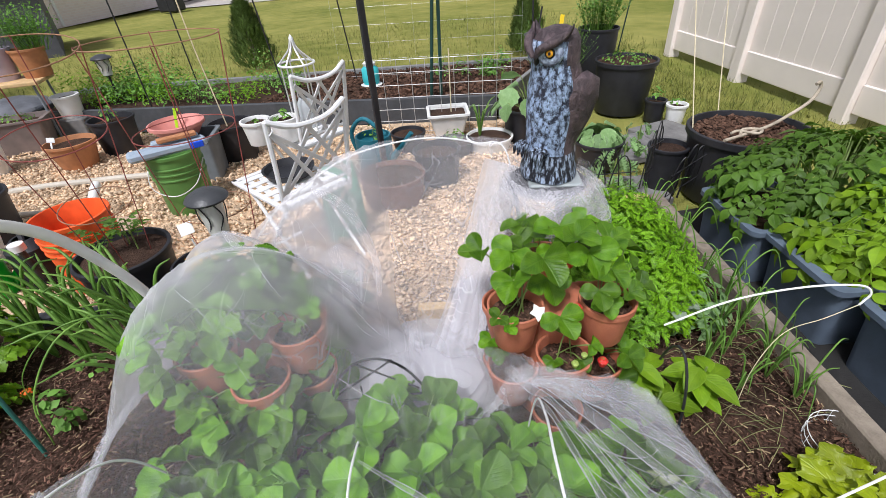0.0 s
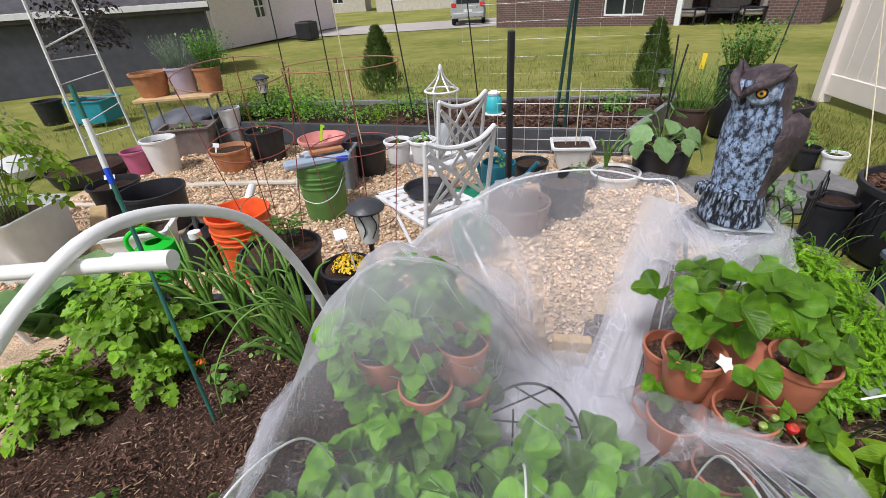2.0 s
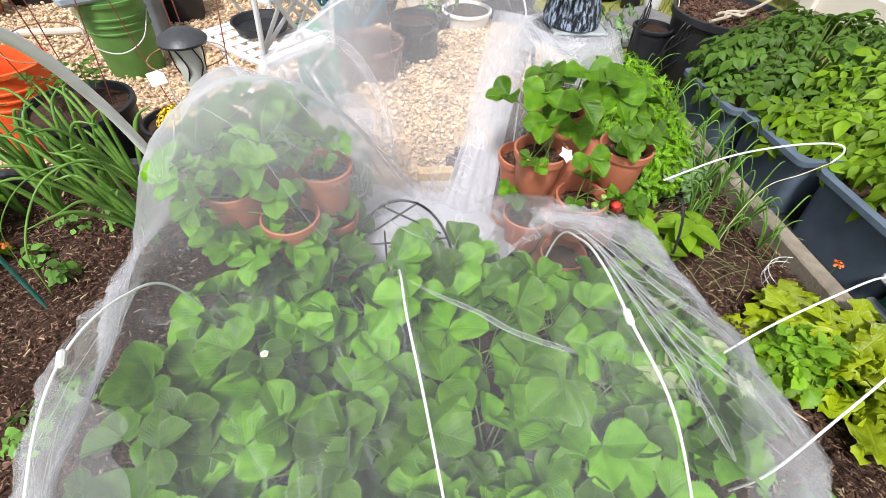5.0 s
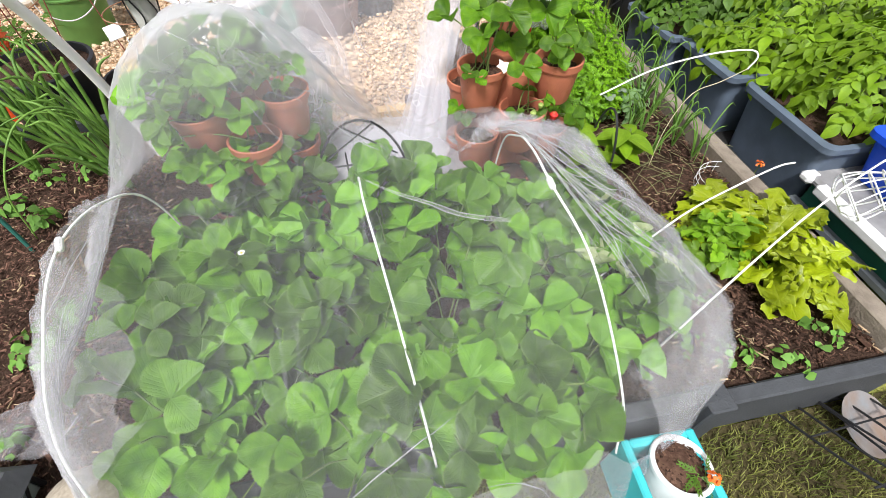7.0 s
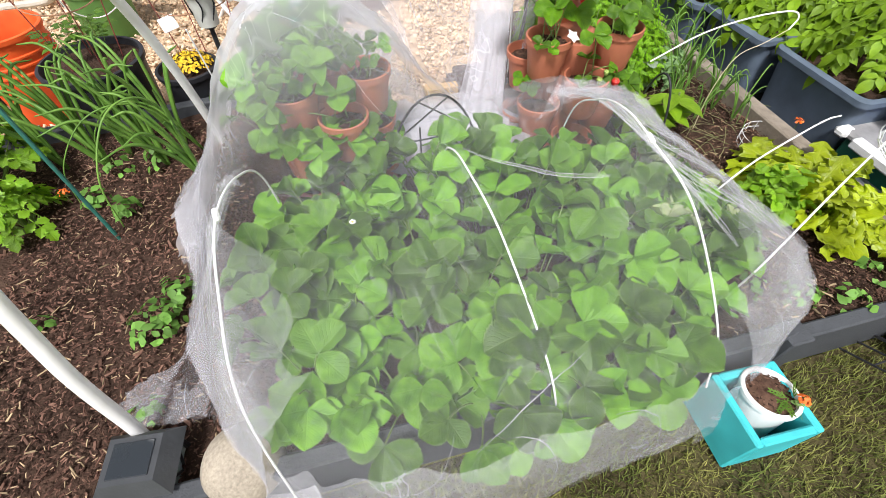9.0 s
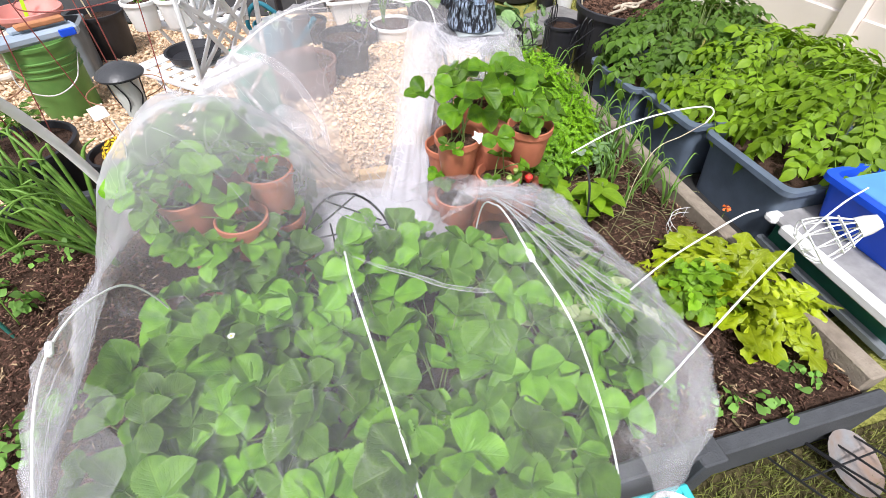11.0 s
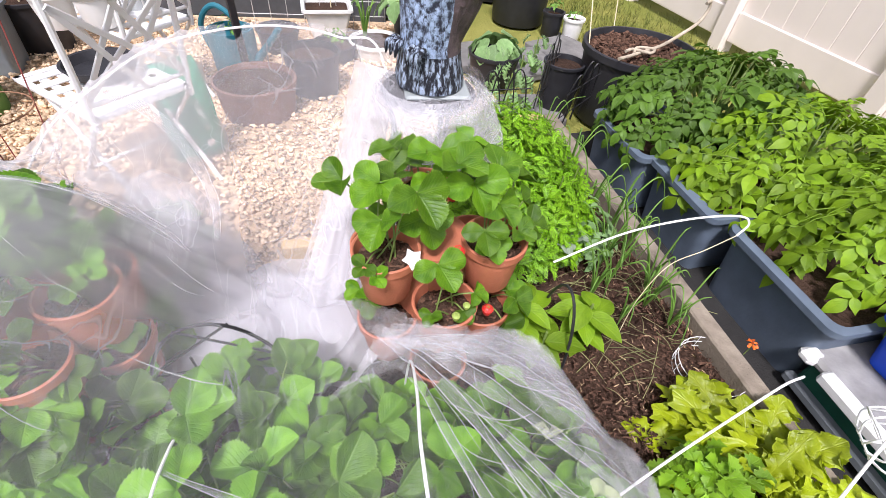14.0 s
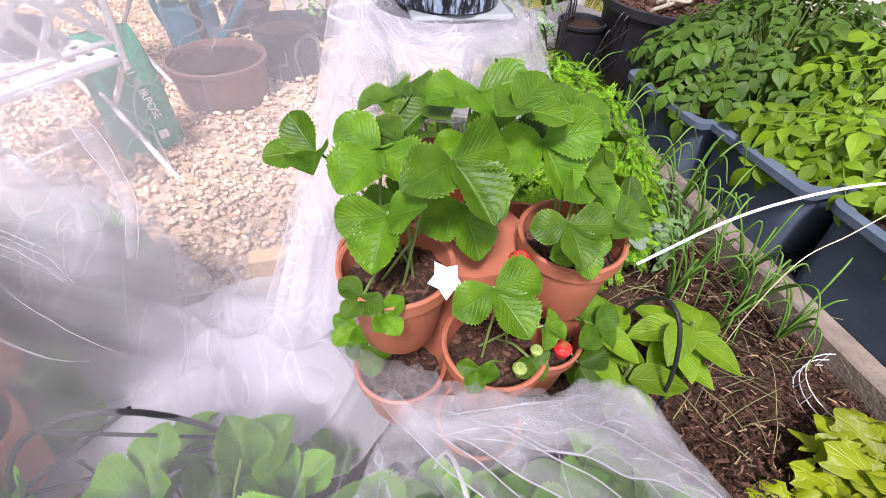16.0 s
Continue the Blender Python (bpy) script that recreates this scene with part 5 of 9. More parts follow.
hem([(0.66, 0.74, 0.27), (0.56, 0.80, 0.38), (0.42, 0.80, 0.44), (0.30, 0.84, 0.44)], 0.07, 29, 0.014)
hem([(-0.74, 0.60, 0.17), (-0.90, 0.56, 0.17), (-0.87, 0.48, 0.17), (-0.71, 0.44, 0.17)], 0.12, 31, 0.010, RUFFLE)

# ---- strawberry plants under the netting ----
k = 0
for j in range(4):
    for i in range(7):
        x = -0.47 + 0.163 * i + 0.04 * noise.noise((i * 3.1, j * 2.3, 0)) + (0.05 if j % 2 else -0.03)
        y = 0.265 + 0.19 * j + 0.06 * (1 if i < 2 else 0) * (1 - j / 3) + 0.04 * noise.noise((i, j * 5.0, 1))
        if y > 0.72 and x > 0.08 or y < 0.36 and x < -0.38 or x > 0.42 and y < 0.3:
            continue
        if x < -0.38:
            x += 0.035
        ctr = 1 - 0.34 * abs((x + 0.02) / 0.5) ** 2 - 0.42 * ((y - 0.62) / 0.42) ** 2
        edge = x > 0.33 and y < 0.5
        strawberry_plant((x, y, 0.15), 9 if j else 8, 0.115 if x < -0.3 else 0.150, 0.305 * max(0.52, ctr), "leafy green strawberry plant under white netting", group="strawberry plants in the bed", flowers=1 if (i, j) == (1, 2) else 0, size=rnd.uniform(0.95, 1.2), pale=2 if edge else 0)
        k += 1


for x, y, h in ((-0.50, 0.40, 0.22), (-0.52, 0.53, 0.27), (-0.50, 0.66, 0.26), (-0.43, 0.38, 0.15), (0.46, 0.40, 0.15), (0.56, 0.50, 0.17), (0.52, 0.62, 0.18), (0.60, 0.42, 0.13), (0.22, 0.72, 0.24), (0.12, 0.78, 0.23), (0.32, 0.70, 0.20), (0.02, 0.80, 0.22), (-0.12, 0.80, 0.22), (-0.36, 0.78, 0.18)):
    strawberry_plant((x, y, 0.15), 7, 0.105, h, "strawberry plant pressed against the side of the netting", group="strawberry plants in the bed", size=rnd.uniform(0.9, 1.1), pale=1 if x > 0.4 else 0)
for x, y, h in ((0.12, 0.22, 0.12), (0.28, 0.30, 0.11), (-0.12, 0.26, 0.10)):
    strawberry_plant((x, y, 0.15), 8, 0.10, h, "low strawberry plant at the front edge under netting", group="strawberry plants in the bed", size=rnd.uniform(0.8, 1.0), pale=1 if x > 0.3 else 0)


# ---- stacked planters ----
POCKET = G().lathe([(0, 0), (0.042, 0), (0.046, 0.006), (0.058, 0.098), (0.0635, 0.099), (0.0645, 0.116), (0.061, 0.118), (0.0585, 0.116), (0.0565, 0.10), (0.044, 0.01), (0, 0.01)], 36).mesh("pocket", TERRA, 35)
POCKETSOIL = G().lathe([(0.056, 0.088), (0.04, 0.094), (0, 0.097)], 24, wob=0.03).mesh("soil", SOIL, 180)
ps = G()
sr = random.Random(17)
for k in range(190):
    a, r = sr.uniform(0, 6.283), 0.053 * math.sqrt(sr.random())
    q = sr.uniform(0.6, 1.5)
    ps.box((0, 0, 0), (0.008 * q, 0.0034 * q, 0.0022 * q), 0.0004, pose(r * math.cos(a), r * math.sin(a), 0.0955 - 0.004 * (r / 0.05) ** 2, sr.uniform(-25, 25), sr.uniform(-25, 25), sr.uniform(0, 360)))
POCKETBITS = ps.mesh("mulch", MULCH, 30)


def stack_planter(at, turn, label, step, out, tiers=4):
    """Tiers of three round pockets, each tier turned against the one below."""
    pl = thing("stacking_planter", pose(*at), label, "plant pot", "stacked planters")
    part("core", G().lathe([(0, 0), (out - 0.049, 0), (out - 0.047, step * (tiers - 0.2)), (0, step * (tiers - 0.2) + 0.002)], 20), TERRA, pl)
    for k in range(tiers):
        for i in range(3):
            a = radians(turn + 60 * (k % 2) + 120 * i)
            q = part("pocket", POCKET, TERRA, pl, at=pose(out * math.cos(a), out * math.sin(a), step * k))
            part("soil", POCKETSOIL, SOIL, q)
            tagged(part("mulch", POCKETBITS, MULCH, q), kind="stuff")
    return pl


def potted_strawberry(at, leaves, label, berries=(), flowers=()):
    """A plant whose leaves stand at given places: x, y, z, size, the lean of the blade and its turn."""
    pl = thing("strawberry_plant", pose(*at), label, "plant", "strawberries in stacked pots")
    st, o = G(), Vector(at)
    for i, (x, y, z, size, nx, ny, turn) in enumerate(leaves):
        p = Vector((x, y, z)) - o
        m = Matrix.Translation(p) @ face((nx, ny, 1), turn) @ Matrix.Scale(size / 0.088, 4)
        part("leaf", (STRAWPOT if x > 0 else STRAW)[(i * 3 + len(leaves)) % 7], POT_LEAF, pl, at=m)
        b = Vector((0.018 * math.cos(i * 2.4), 0.018 * math.sin(i * 2.4), 0))
        st.tube(bend([b, b.lerp(p, 0.5) + Vector((0, 0, 0.25 * max(0.03, p.z))), p], 6), 0.0017, 6)
    part("stem", st, STEM, pl)
    for x, y, z, material, s in berries:
        berry(pl, Vector((x, y, z)) - o, material, s)
    for x, y, z in flowers:
        flower(pl, Vector((x, y, z)) - o, 0.8)
    return pl


stack_planter((0.443, 1.003, 0.145), 142, "terracotta-coloured stacking planter with strawberries in its pockets", 0.100, 0.121)
stack_planter((-0.270, 1.062, 0.142), -22, "terracotta-coloured stacking planter under white netting", 0.072, 0.112, 5)
BIG = "strawberry plant with large toothed leaves in a terracotta pocket"
potted_strawberry((0.331, 0.958, 0.542), ((0.283, 1.072, 0.640, 0.066, -0.5, -0.15, 80), (0.338, 1.010, 0.672, 0.068, -0.35, -0.35, 115), (0.382, 0.945, 0.690, 0.074, 0.05, -0.55, 190), (0.322, 0.948, 0.640, 0.062, -0.7, -0.55, 150), (0.408, 0.968, 0.612, 0.066, 0.25, -1.2, 178), (0.350, 0.985, 0.615, 0.050, -0.3, -0.3, 60), (0.285, 0.925, 0.562, 0.034, -0.6, -0.5, 120), (0.300, 0.900, 0.556, 0.030, -0.2, -0.7, 200), (0.365, 1.025, 0.660, 0.055, 0.1, 0.2, 20)), BIG)
potted_strawberry((0.462, 1.115, 0.542), ((0.464, 1.060, 0.688, 0.074, -0.05, -0.25, 170), (0.425, 1.085, 0.668, 0.062, -0.4, -0.1, 100), (0.470, 0.992, 0.700, 0.068, 0.3, -0.45, 215), (0.535, 1.090, 0.660, 0.060, 0.4, 0.0, 290), (0.400, 1.130, 0.660, 0.058, -0.5, 0.2, 70), (0.480, 1.150, 0.640, 0.056, 0.1, 0.5, 10), (0.440, 1.030, 0.650, 0.056, -0.2, -0.6, 190)), BIG, ((0.496, 1.050, 0.583, REDSTEM, 1.25),))
potted_strawberry((0.538, 0.929, 0.542), ((0.500, 0.975, 0.668, 0.072, -0.1, -1.0, 185), (0.572, 1.020, 0.652, 0.062, 0.4, -0.2, 280), (0.625, 1.035, 0.610, 0.058, 0.7, -0.1, 300), (0.492, 0.893, 0.622, 0.050, -0.3, -0.6, 160), (0.545, 0.950, 0.628, 0.058, 0.25, -0.7, 200), (0.610, 0.930, 0.578, 0.046, 0.6, -0.4, 260), (0.515, 0.895, 0.585, 0.044, -0.1, -0.9, 170), (0.622, 0.985, 0.588, 0.054, 0.8, -0.2, 275), (0.570, 0.905, 0.590, 0.042, 0.3, -0.7, 220), (0.530, 1.000, 0.640, 0.055, 0.0, 0.0, 330)), BIG, ((0.452, 0.905, 0.565, REDSTEM, 1.1),), ((0.532, 0.872, 0.552),))
potted_strawberry((0.426, 0.883, 0.442), ((0.398, 0.868, 0.590, 0.058, -0.05, -0.6, 185), (0.478, 0.868, 0.486, 0.036, 0.4, -0.5, 230), (0.388, 0.852, 0.475, 0.030, -0.5, -0.6, 140), (0.450, 0.848, 0.466, 0.032, 0.1, -0.8, 190), (0.430, 0.900, 0.500, 0.040, 0.0, 0.1, 330)), "small strawberry plant with unripe fruit in a low terracotta pocket", ((0.508, 0.855, 0.436, REDSTEM, 1.0), (0.452, 0.842, 0.486, GREENBERRY, 0.6), (0.430, 0.836, 0.470, GREENBERRY, 0.7)))
potted_strawberry((0.312, 0.985, 0.420), ((0.283, 0.985, 0.432, 0.042, -0.6, -0.4, 110), (0.290, 0.955, 0.424, 0.038, -0.4, -0.7, 160)), "strawberry leaves that hang from a lower terracotta pocket")
potted_strawberry((0.555, 0.945, 0.350), ((0.597, 0.893, 0.395, 0.052, 0.3, -0.6, 210), (0.600, 0.930, 0.380, 0.055, 0.5, -0.3, 260), (0.570, 0.870, 0.345, 0.055, 0.2, -0.9, 190)), "strawberry leaves that hang from a lower terracotta pocket")
UNDER = "strawberry plant in a terracotta pocket under netting"
potted_strawberry((-0.170, 1.025, 0.522), ((-0.154, 1.042, 0.600, 0.044, 0.2, -0.5, 200), (-0.198, 1.042, 0.590, 0.034, -0.2, -0.5, 160), (-0.158, 0.995, 0.576, 0.034, 0.1, -0.7, 190), (-0.231, 1.078, 0.640, 0.048, 0.1, -0.2, 120), (-0.129, 1.005, 0.606, 0.038, 0.4, -0.5, 230), (-0.213, 0.987, 0.600, 0.052, -0.2, -0.5, 170)), UNDER)
potted_strawberry((-0.362, 0.995, 0.522), ((-0.365, 1.036, 0.622, 0.074, 0.0, -0.3, 100), (-0.410, 1.000, 0.605, 0.068, -0.4, -0.3, 130), (-0.330, 0.960, 0.575, 0.045, 0.1, -0.8, 190), (-0.430, 0.960, 0.570, 0.062, -0.6, -0.5, 150), (-0.305, 1.010, 0.605, 0.045, 0.3, -0.2, 260), (-0.400, 1.060, 0.630, 0.050, -0.2, 0.1, 40)), UNDER)
potted_strawberry((-0.290, 1.170, 0.522), ((-0.246, 1.150, 0.622, 0.052, 0.3, -0.3, 250), (-0.310, 1.195, 0.640, 0.050, 0.0, 0.1, 20), (-0.225, 1.200, 0.602, 0.048, 0.5, 0.1, 300), (-0.335, 1.140, 0.648, 0.050, -0.2, -0.3, 150), (-0.365, 1.180, 0.620, 0.048, -0.4, 0.0, 90), (-0.270, 1.240, 0.590, 0.046, 0.1, 0.5, 350)), UNDER)
potted_strawberry((-0.165, 1.030, 0.378), ((-0.136, 1.000, 0.430, 0.046, 0.3, -0.6, 200), (-0.180, 0.970, 0.418, 0.036, -0.1, -0.8, 170)), UNDER)
potted_strawberry((-0.260, 0.965, 0.450), ((-0.262, 0.925, 0.560, 0.062, 0.0, -0.7, 180), (-0.250, 0.955, 0.530, 0.056, 0.2, -0.6, 215), (-0.210, 0.935, 0.450, 0.056, 0.3, -0.8, 200), (-0.300, 0.925, 0.440, 0.058, -0.2, -0.8, 160), (-0.365, 0.920, 0.465, 0.058, -0.4, -0.7, 150), (-0.410, 0.935, 0.520, 0.060, -0.5, -0.5, 140)), "bright trifoliate strawberry leaves that press against the netting")
for x, y in ((-0.372, 0.985), (-0.285, 1.17), (-0.30, 1.07)):
    strawberry_plant((x, y, 0.525), 10, 0.095, 0.105, UNDER, 0.5, 0, "strawberries in stacked pots", 0, 0.85)
for x, y, z in ((-0.385, 1.10, 0.45), (-0.37, 0.965, 0.39), (-0.29, 0.92, 0.34), (-0.22, 0.92, 0.34), (-0.17, 1.14, 0.30), (-0.33, 0.92, 0.42)):
    strawberry_plant((x, y, z), 7, 0.075, 0.040, UNDER, 0.5, 0, "strawberries in stacked pots", 0, 0.78)

# the cloth presses down the leaves that would stand above it
for ob in bpy.data.objects:
    if ob.name.split(".")[0] == "leaf" and ob.parent and ob.parent.get("group") == "strawberry plants in the bed":
        base = ob.parent.matrix_basis
        for _ in range(8):
            vs = [base @ ob.matrix_basis @ v.co for v in list(ob.data.vertices)[::5]]
            heights = [(v.z, net_z(v.x, v.y)) for v in vs]
            if any(h is None for _, h in heights):
                c = sum(vs, Vector()) / len(vs)
                d = Vector((0.0, 0.55, 0)) - Vector((c.x, c.y, 0))
                ob.matrix_basis = Matrix.Translation(d.normalized() * 0.025) @ ob.matrix_basis
                continue
            over = max(z - h + 0.006 for z, h in heights)
            if over <= 0:
                break
            ob.matrix_basis = Matrix.Translation((0, 0, -over)) @ ob.matrix_basis

tag_m = Matrix.Translation((0.366, 0.905, 0.574)) @ pose(0, 0, 0, 30, 8, 10) @ Matrix.Scale(0.72, 4)
solo("plant_marker", G().prism([(0.030 * (1 if k % 2 == 0 else 0.62) * math.cos(0.5 + k * math.pi / 5), 0.030 * (1 if k % 2 == 0 else 0.62) * math.sin(0.5 + k * math.pi / 5)) for k in range(10)], 0.0012, pose(0, 0, 0, -90, 0, 0)), TAG, "white star-shaped plastic plant marker", "plant marker", tag_m)

# black wire arch behind the leaves
wt = thing("wire_trellis", pose(-0.01, 0.955, 0.15, 0, 0, -6), "small black wire trellis with an arched top", "trellis")
part("arch", G().tube(arc((-0.145, 0, 0), (0.145, 0, 0), 0.318, 24), 0.0035, 6), BLACKMETAL, wt)
for s in (-1, 1):
    part("wire", G().tube([(-0.10 * s, 0, 0.20), (0.045 * s, 0.003, 0.305)], 0.0025, 6), BLACKMETAL, wt)
    part("wire", G().tube([(s * 0.04, 0.004, 0.0), (s * 0.04, 0.004, 0.22)], 0.0025, 6), BLACKMETAL, wt)
part("wire", G().tube([(-0.124, 0, 0.18), (0.124, 0, 0.18)], 0.0025, 6), BLACKMETAL, wt)

# ---- owl on its stand ----
solo("tray", G().box((0, 0, 0.006), (0.138, 0.135, 0.010), 0.004), PALETRAY, "pale grey-white plastic tray under the owl", "tray", pose(0.525, 1.265, 0.7065, 0, 0, -12))
stand = thing("plant_stand", pose(0.51, 1.265, 0.191), "black metal plant stand under the netting", "plant stand")
part("top", G().lathe([(0, 0.50), (0.10, 0.50), (0.105, 0.508), (0.10, 0.514), (0, 0.514)], 28), BLACKMETAL, stand)
for k in range(3):
    a = 2.1 * k + 0.5
    part("leg", G().tube(bend([(0.09 * math.cos(a), 0.09 * math.sin(a), 0.50), (0.06 * math.cos(a), 0.06 * math.sin(a), 0.25), (0.11 * math.cos(a), 0.11 * math.sin(a), -0.04)], 6), 0.006, 8), BLACKMETAL, stand)


def owl_skin(name, light, dark, scale, stretch, low, high, bumpy=0.9):
    """Painted feathers: streaked grain over moulded scales."""
    m = mat(name, light, 0.5, 0.2, 120, 0, stain=18)
    n, l = m.node_tree.nodes, m.node_tree.links
    b = n["Principled BSDF"]
    tc, vo, mp, ns, ad, rp, bp, mx = n.new("ShaderNodeTexCoord"), n.new("ShaderNodeTexVoronoi"), n.new("ShaderNodeMapping"), n.new("ShaderNodeTexNoise"), n.new("ShaderNodeMath"), n.new("ShaderNodeMapRange"), n.new("ShaderNodeBump"), n.new("ShaderNodeMix")
    mp.inputs["Scale"].default_value = stretch
    ns.inputs["Scale"].default_value, ns.inputs["Detail"].default_value, ns.inputs["Roughness"].default_value, ns.inputs["Distortion"].default_value = scale * 1.6, 6, 0.65, 0.8
    l.new(tc.outputs["Object"], mp.inputs["Vector"])
    l.new(mp.outputs[0], vo.inputs["Vector"])
    l.new(mp.outputs[0], ns.inputs["Vector"])
    vo.inputs["Scale"].default_value = scale * 0.7
    ad.operation = "MULTIPLY_ADD"
    ad.inputs[1].default_value = -0.42
    l.new(vo.outputs["Distance"], ad.inputs[0])
    l.new(ns.outputs["Fac"], ad.inputs[2])
    rp.inputs["From Min"].default_value, rp.inputs["From Max"].default_value = low, high
    l.new(ad.outputs[0], rp.inputs["Value"])
    mx.data_type = "RGBA"
    bc = b.inputs["Base Color"].links[0].from_socket
    l.new(rp.outputs[0], mx.inputs[0])
    mx.inputs[6].default_value = (*dark, 1)
    l.new(bc, mx.inputs[7])
    l.new(mx.outputs[2], b.inputs["Base Color"])
    bp.inputs["Strength"].default_value, bp.inputs["Distance"].default_value = bumpy, 0.008
    l.new(ad.outputs[0], bp.inputs["Height"])
    l.new(bp.outputs[0], b.inputs["Normal"])
    return m


OWL_CHEST = owl_skin("blue_white_feathers", (0.37, 0.48, 0.68), (0.022, 0.026, 0.045), 88, (1.2, 1.2, 0.75), 0.17, 0.40)
OWL_BACK = owl_skin("brown_feathers", (0.12, 0.085, 0.09), (0.05, 0.036, 0.04), 40, (1, 1, 0.75), 0.15, 0.50)
OWL_STUMP = owl_skin("painted_bark", (0.42, 0.51, 0.66), (0.012, 0.013, 0.022), 95, (1.5, 1.5, 0.35), 0.26, 0.42)
OWL_FACE = owl_skin("pale_face_feathers", (0.42, 0.50, 0.63), (0.12, 0.14, 0.20), 80, (1, 1, 1), 0.18, 0.45, 0.4)
OWL_EYE = mat("amber_eye", (0.74, 0.34, 0.02), 0.12, 0.1, 30, 0, gloss=0.6)
OWL_DARK = mat("owl_black", (0.012, 0.011, 0.014), 0.35, 0.1, 30, 0)


def owl():
    """The body faces -y; the mesh carries one material a region."""
    gg, mats = G(), []

    def more(fn, k):
        n0 = len(gg.f)
        fn()
        mats.extend([k] * (len(gg.f) - n0))
    sec = [(0.0, 0.086, 0.078, 0), (0.02, 0.088, 0.080, 0), (0.06, 0.080, 0.072, 0), (0.085, 0.074, 0.070, 0), (0.10, 0.070, 0.072, 0.0), (0.15, 0.074, 0.076, 0.004), (0.21, 0.080, 0.080, 0.006), (0.27, 0.080, 0.076, 0.006), (0.31, 0.071, 0.066, 0.002), (0.335, 0.066, 0.062, -0.004), (0.365, 0.068, 0.064, -0.006), (0.395, 0.064, 0.058, -0.004), (0.415, 0.048, 0.045, 0.0), (0.425, 0.022, 0.02, 0.004)]
    seg = 40
    vs = []
    for z, rx, ry, off in sec:
        for i in range(seg):
            a = 2 * math.pi * i / seg
            w = 1 + (0.05 * noise.noise((math.cos(a) * 9, math.sin(a) * 9, z * 10)) if z < 0.09 else 0.018 * noise.noise((math.cos(a) * 12, math.sin(a) * 12, z * 60)))
            vs.append(Vector((rx * w * math.cos(a), off + ry * w * math.sin(a), z)))
    base = len(gg.v)
    fs = []
    for j in range(len(sec) - 1):
        for i in range(seg):
            fs.append((j * seg + i, j * seg + (i + 1) % seg, (j + 1) * seg + (i + 1) % seg, (j + 1) * seg + i))
            a = 2 * math.pi * (i + 0.5) / seg
            z = (sec[j][0] + sec[j + 1][0]) / 2
            frontal = -math.sin(a)
            mats.append(2 if z < 0.09 else (0 if frontal > 0.10 + 0.25 * (z > 0.33) and z < 0.40 else 1))
    fs += [tuple(range(seg))[::-1], tuple((len(sec) - 1) * seg + i for i in range(seg))]
    mats.extend([2, 1])
    gg.add(vs, fs)
    for s in (-1, 1):
        # wing, ear tuft, brow, eye disc, eye, pupil, feet
        more(lambda: gg.put(G().lathe([(0, -0.120), (0.018, -0.095), (0.042, -0.02), (0.050, 0.04), (0.040, 0.085), (0, 0.105)], 20, wob=0.05), pose(s * 0.060, 0.034, 0.205, -8, s * 4, 0) @ Matrix.Diagonal((0.62, 1.30, 1.05, 1))), 1)
        more(lambda: gg.tube(bend([(s * 0.003, -0.080, 0.358), (s * 0.024, -0.078, 0.380), (s * 0.046, -0.058, 0.396), (s * 0.060, -0.036, 0.410), (s * 0.070, -0.022, 0.430)], 5), [0.004 + 0.0085 * math.sin(math.pi * (q + 1) / 21) ** 0.8 * (1 if q < 13 else (21 - q) / 8) for q in range(21)], 10), 1)
        more(lambda: gg.tube(bend([(s * 0.030, -0.028, 0.392), (s * 0.050, -0.022, 0.408), (s * 0.064, -0.018, 0.424), (s * 0.071, -0.018, 0.436)], 5), [0.013 - 0.00078 * q for q in range(16)], 10), 1)
        more(lambda: gg.tube(bend([(s * 0.004, -0.079, 0.362), (s * 0.022, -0.078, 0.382), (s * 0.046, -0.058, 0.395), (s * 0.062, -0.036, 0.402)], 5), [0.005] * 14 + [0.003, 0.001], 8), 4)
        more(lambda: gg.put(G().lathe([(0.034, 0.0), (0.034, 0.004), (0.026, 0.009), (0.012, 0.006), (0, 0.005)], 24, wob=0.04), pose(s * 0.034, -0.054, 0.366, 84, 0, s * 32) @ Matrix.Diagonal((1.0, 0.86, 1, 1))), 5)
        more(lambda: gg.lathe([(0.0135, 0.002), (0.0125, 0.006), (0.008, 0.0085), (0, 0.0092)], 20, pose(s * 0.0362, -0.0572, 0.369, 84, 0, s * 32)), 4)
        more(lambda: gg.lathe([(0.0100, 0.004), (0.0092, 0.0085), (0.0065, 0.0105), (0, 0.0109)], 20, pose(s * 0.0362, -0.0572, 0.369, 84, 0, s * 32)), 3)
        more(lambda: gg.lathe([(0.0040, 0.0), (0.0035, 0.0014), (0, 0.0018)], 14, pose(s * 0.0422, -0.0665, 0.370, 84, 0, s * 32)), 4)
        for k in (-1, 0, 1):
            more(lambda: gg.tube(bend([(s * 0.035 + k * 0.014, -0.062, 0.105), (s * 0.037 + k * 0.017, -0.083, 0.098), (s * 0.038 + k * 0.018, -0.090, 0.072)], 4), [0.009, 0.009, 0.0085, 0.008, 0.0078, 0.007, 0.006, 0.004, 0.002], 8), 2)
    more(lambda: gg.lathe([(0.013, 0.02), (0.011, 0.0), (0.006, -0.018), (0, -0.026)], 10, pose(0, -0.066, 0.358, -14, 0, 0)), 4)
    me = gg.mesh("owl_statue", OWL_CHEST, 60)
    for q in (OWL_BACK, OWL_STUMP, OWL_EYE, OWL_DARK, OWL_FACE):
        me.materials.append(q)
    me.polygons.foreach_set("material_index", mats)
    return me


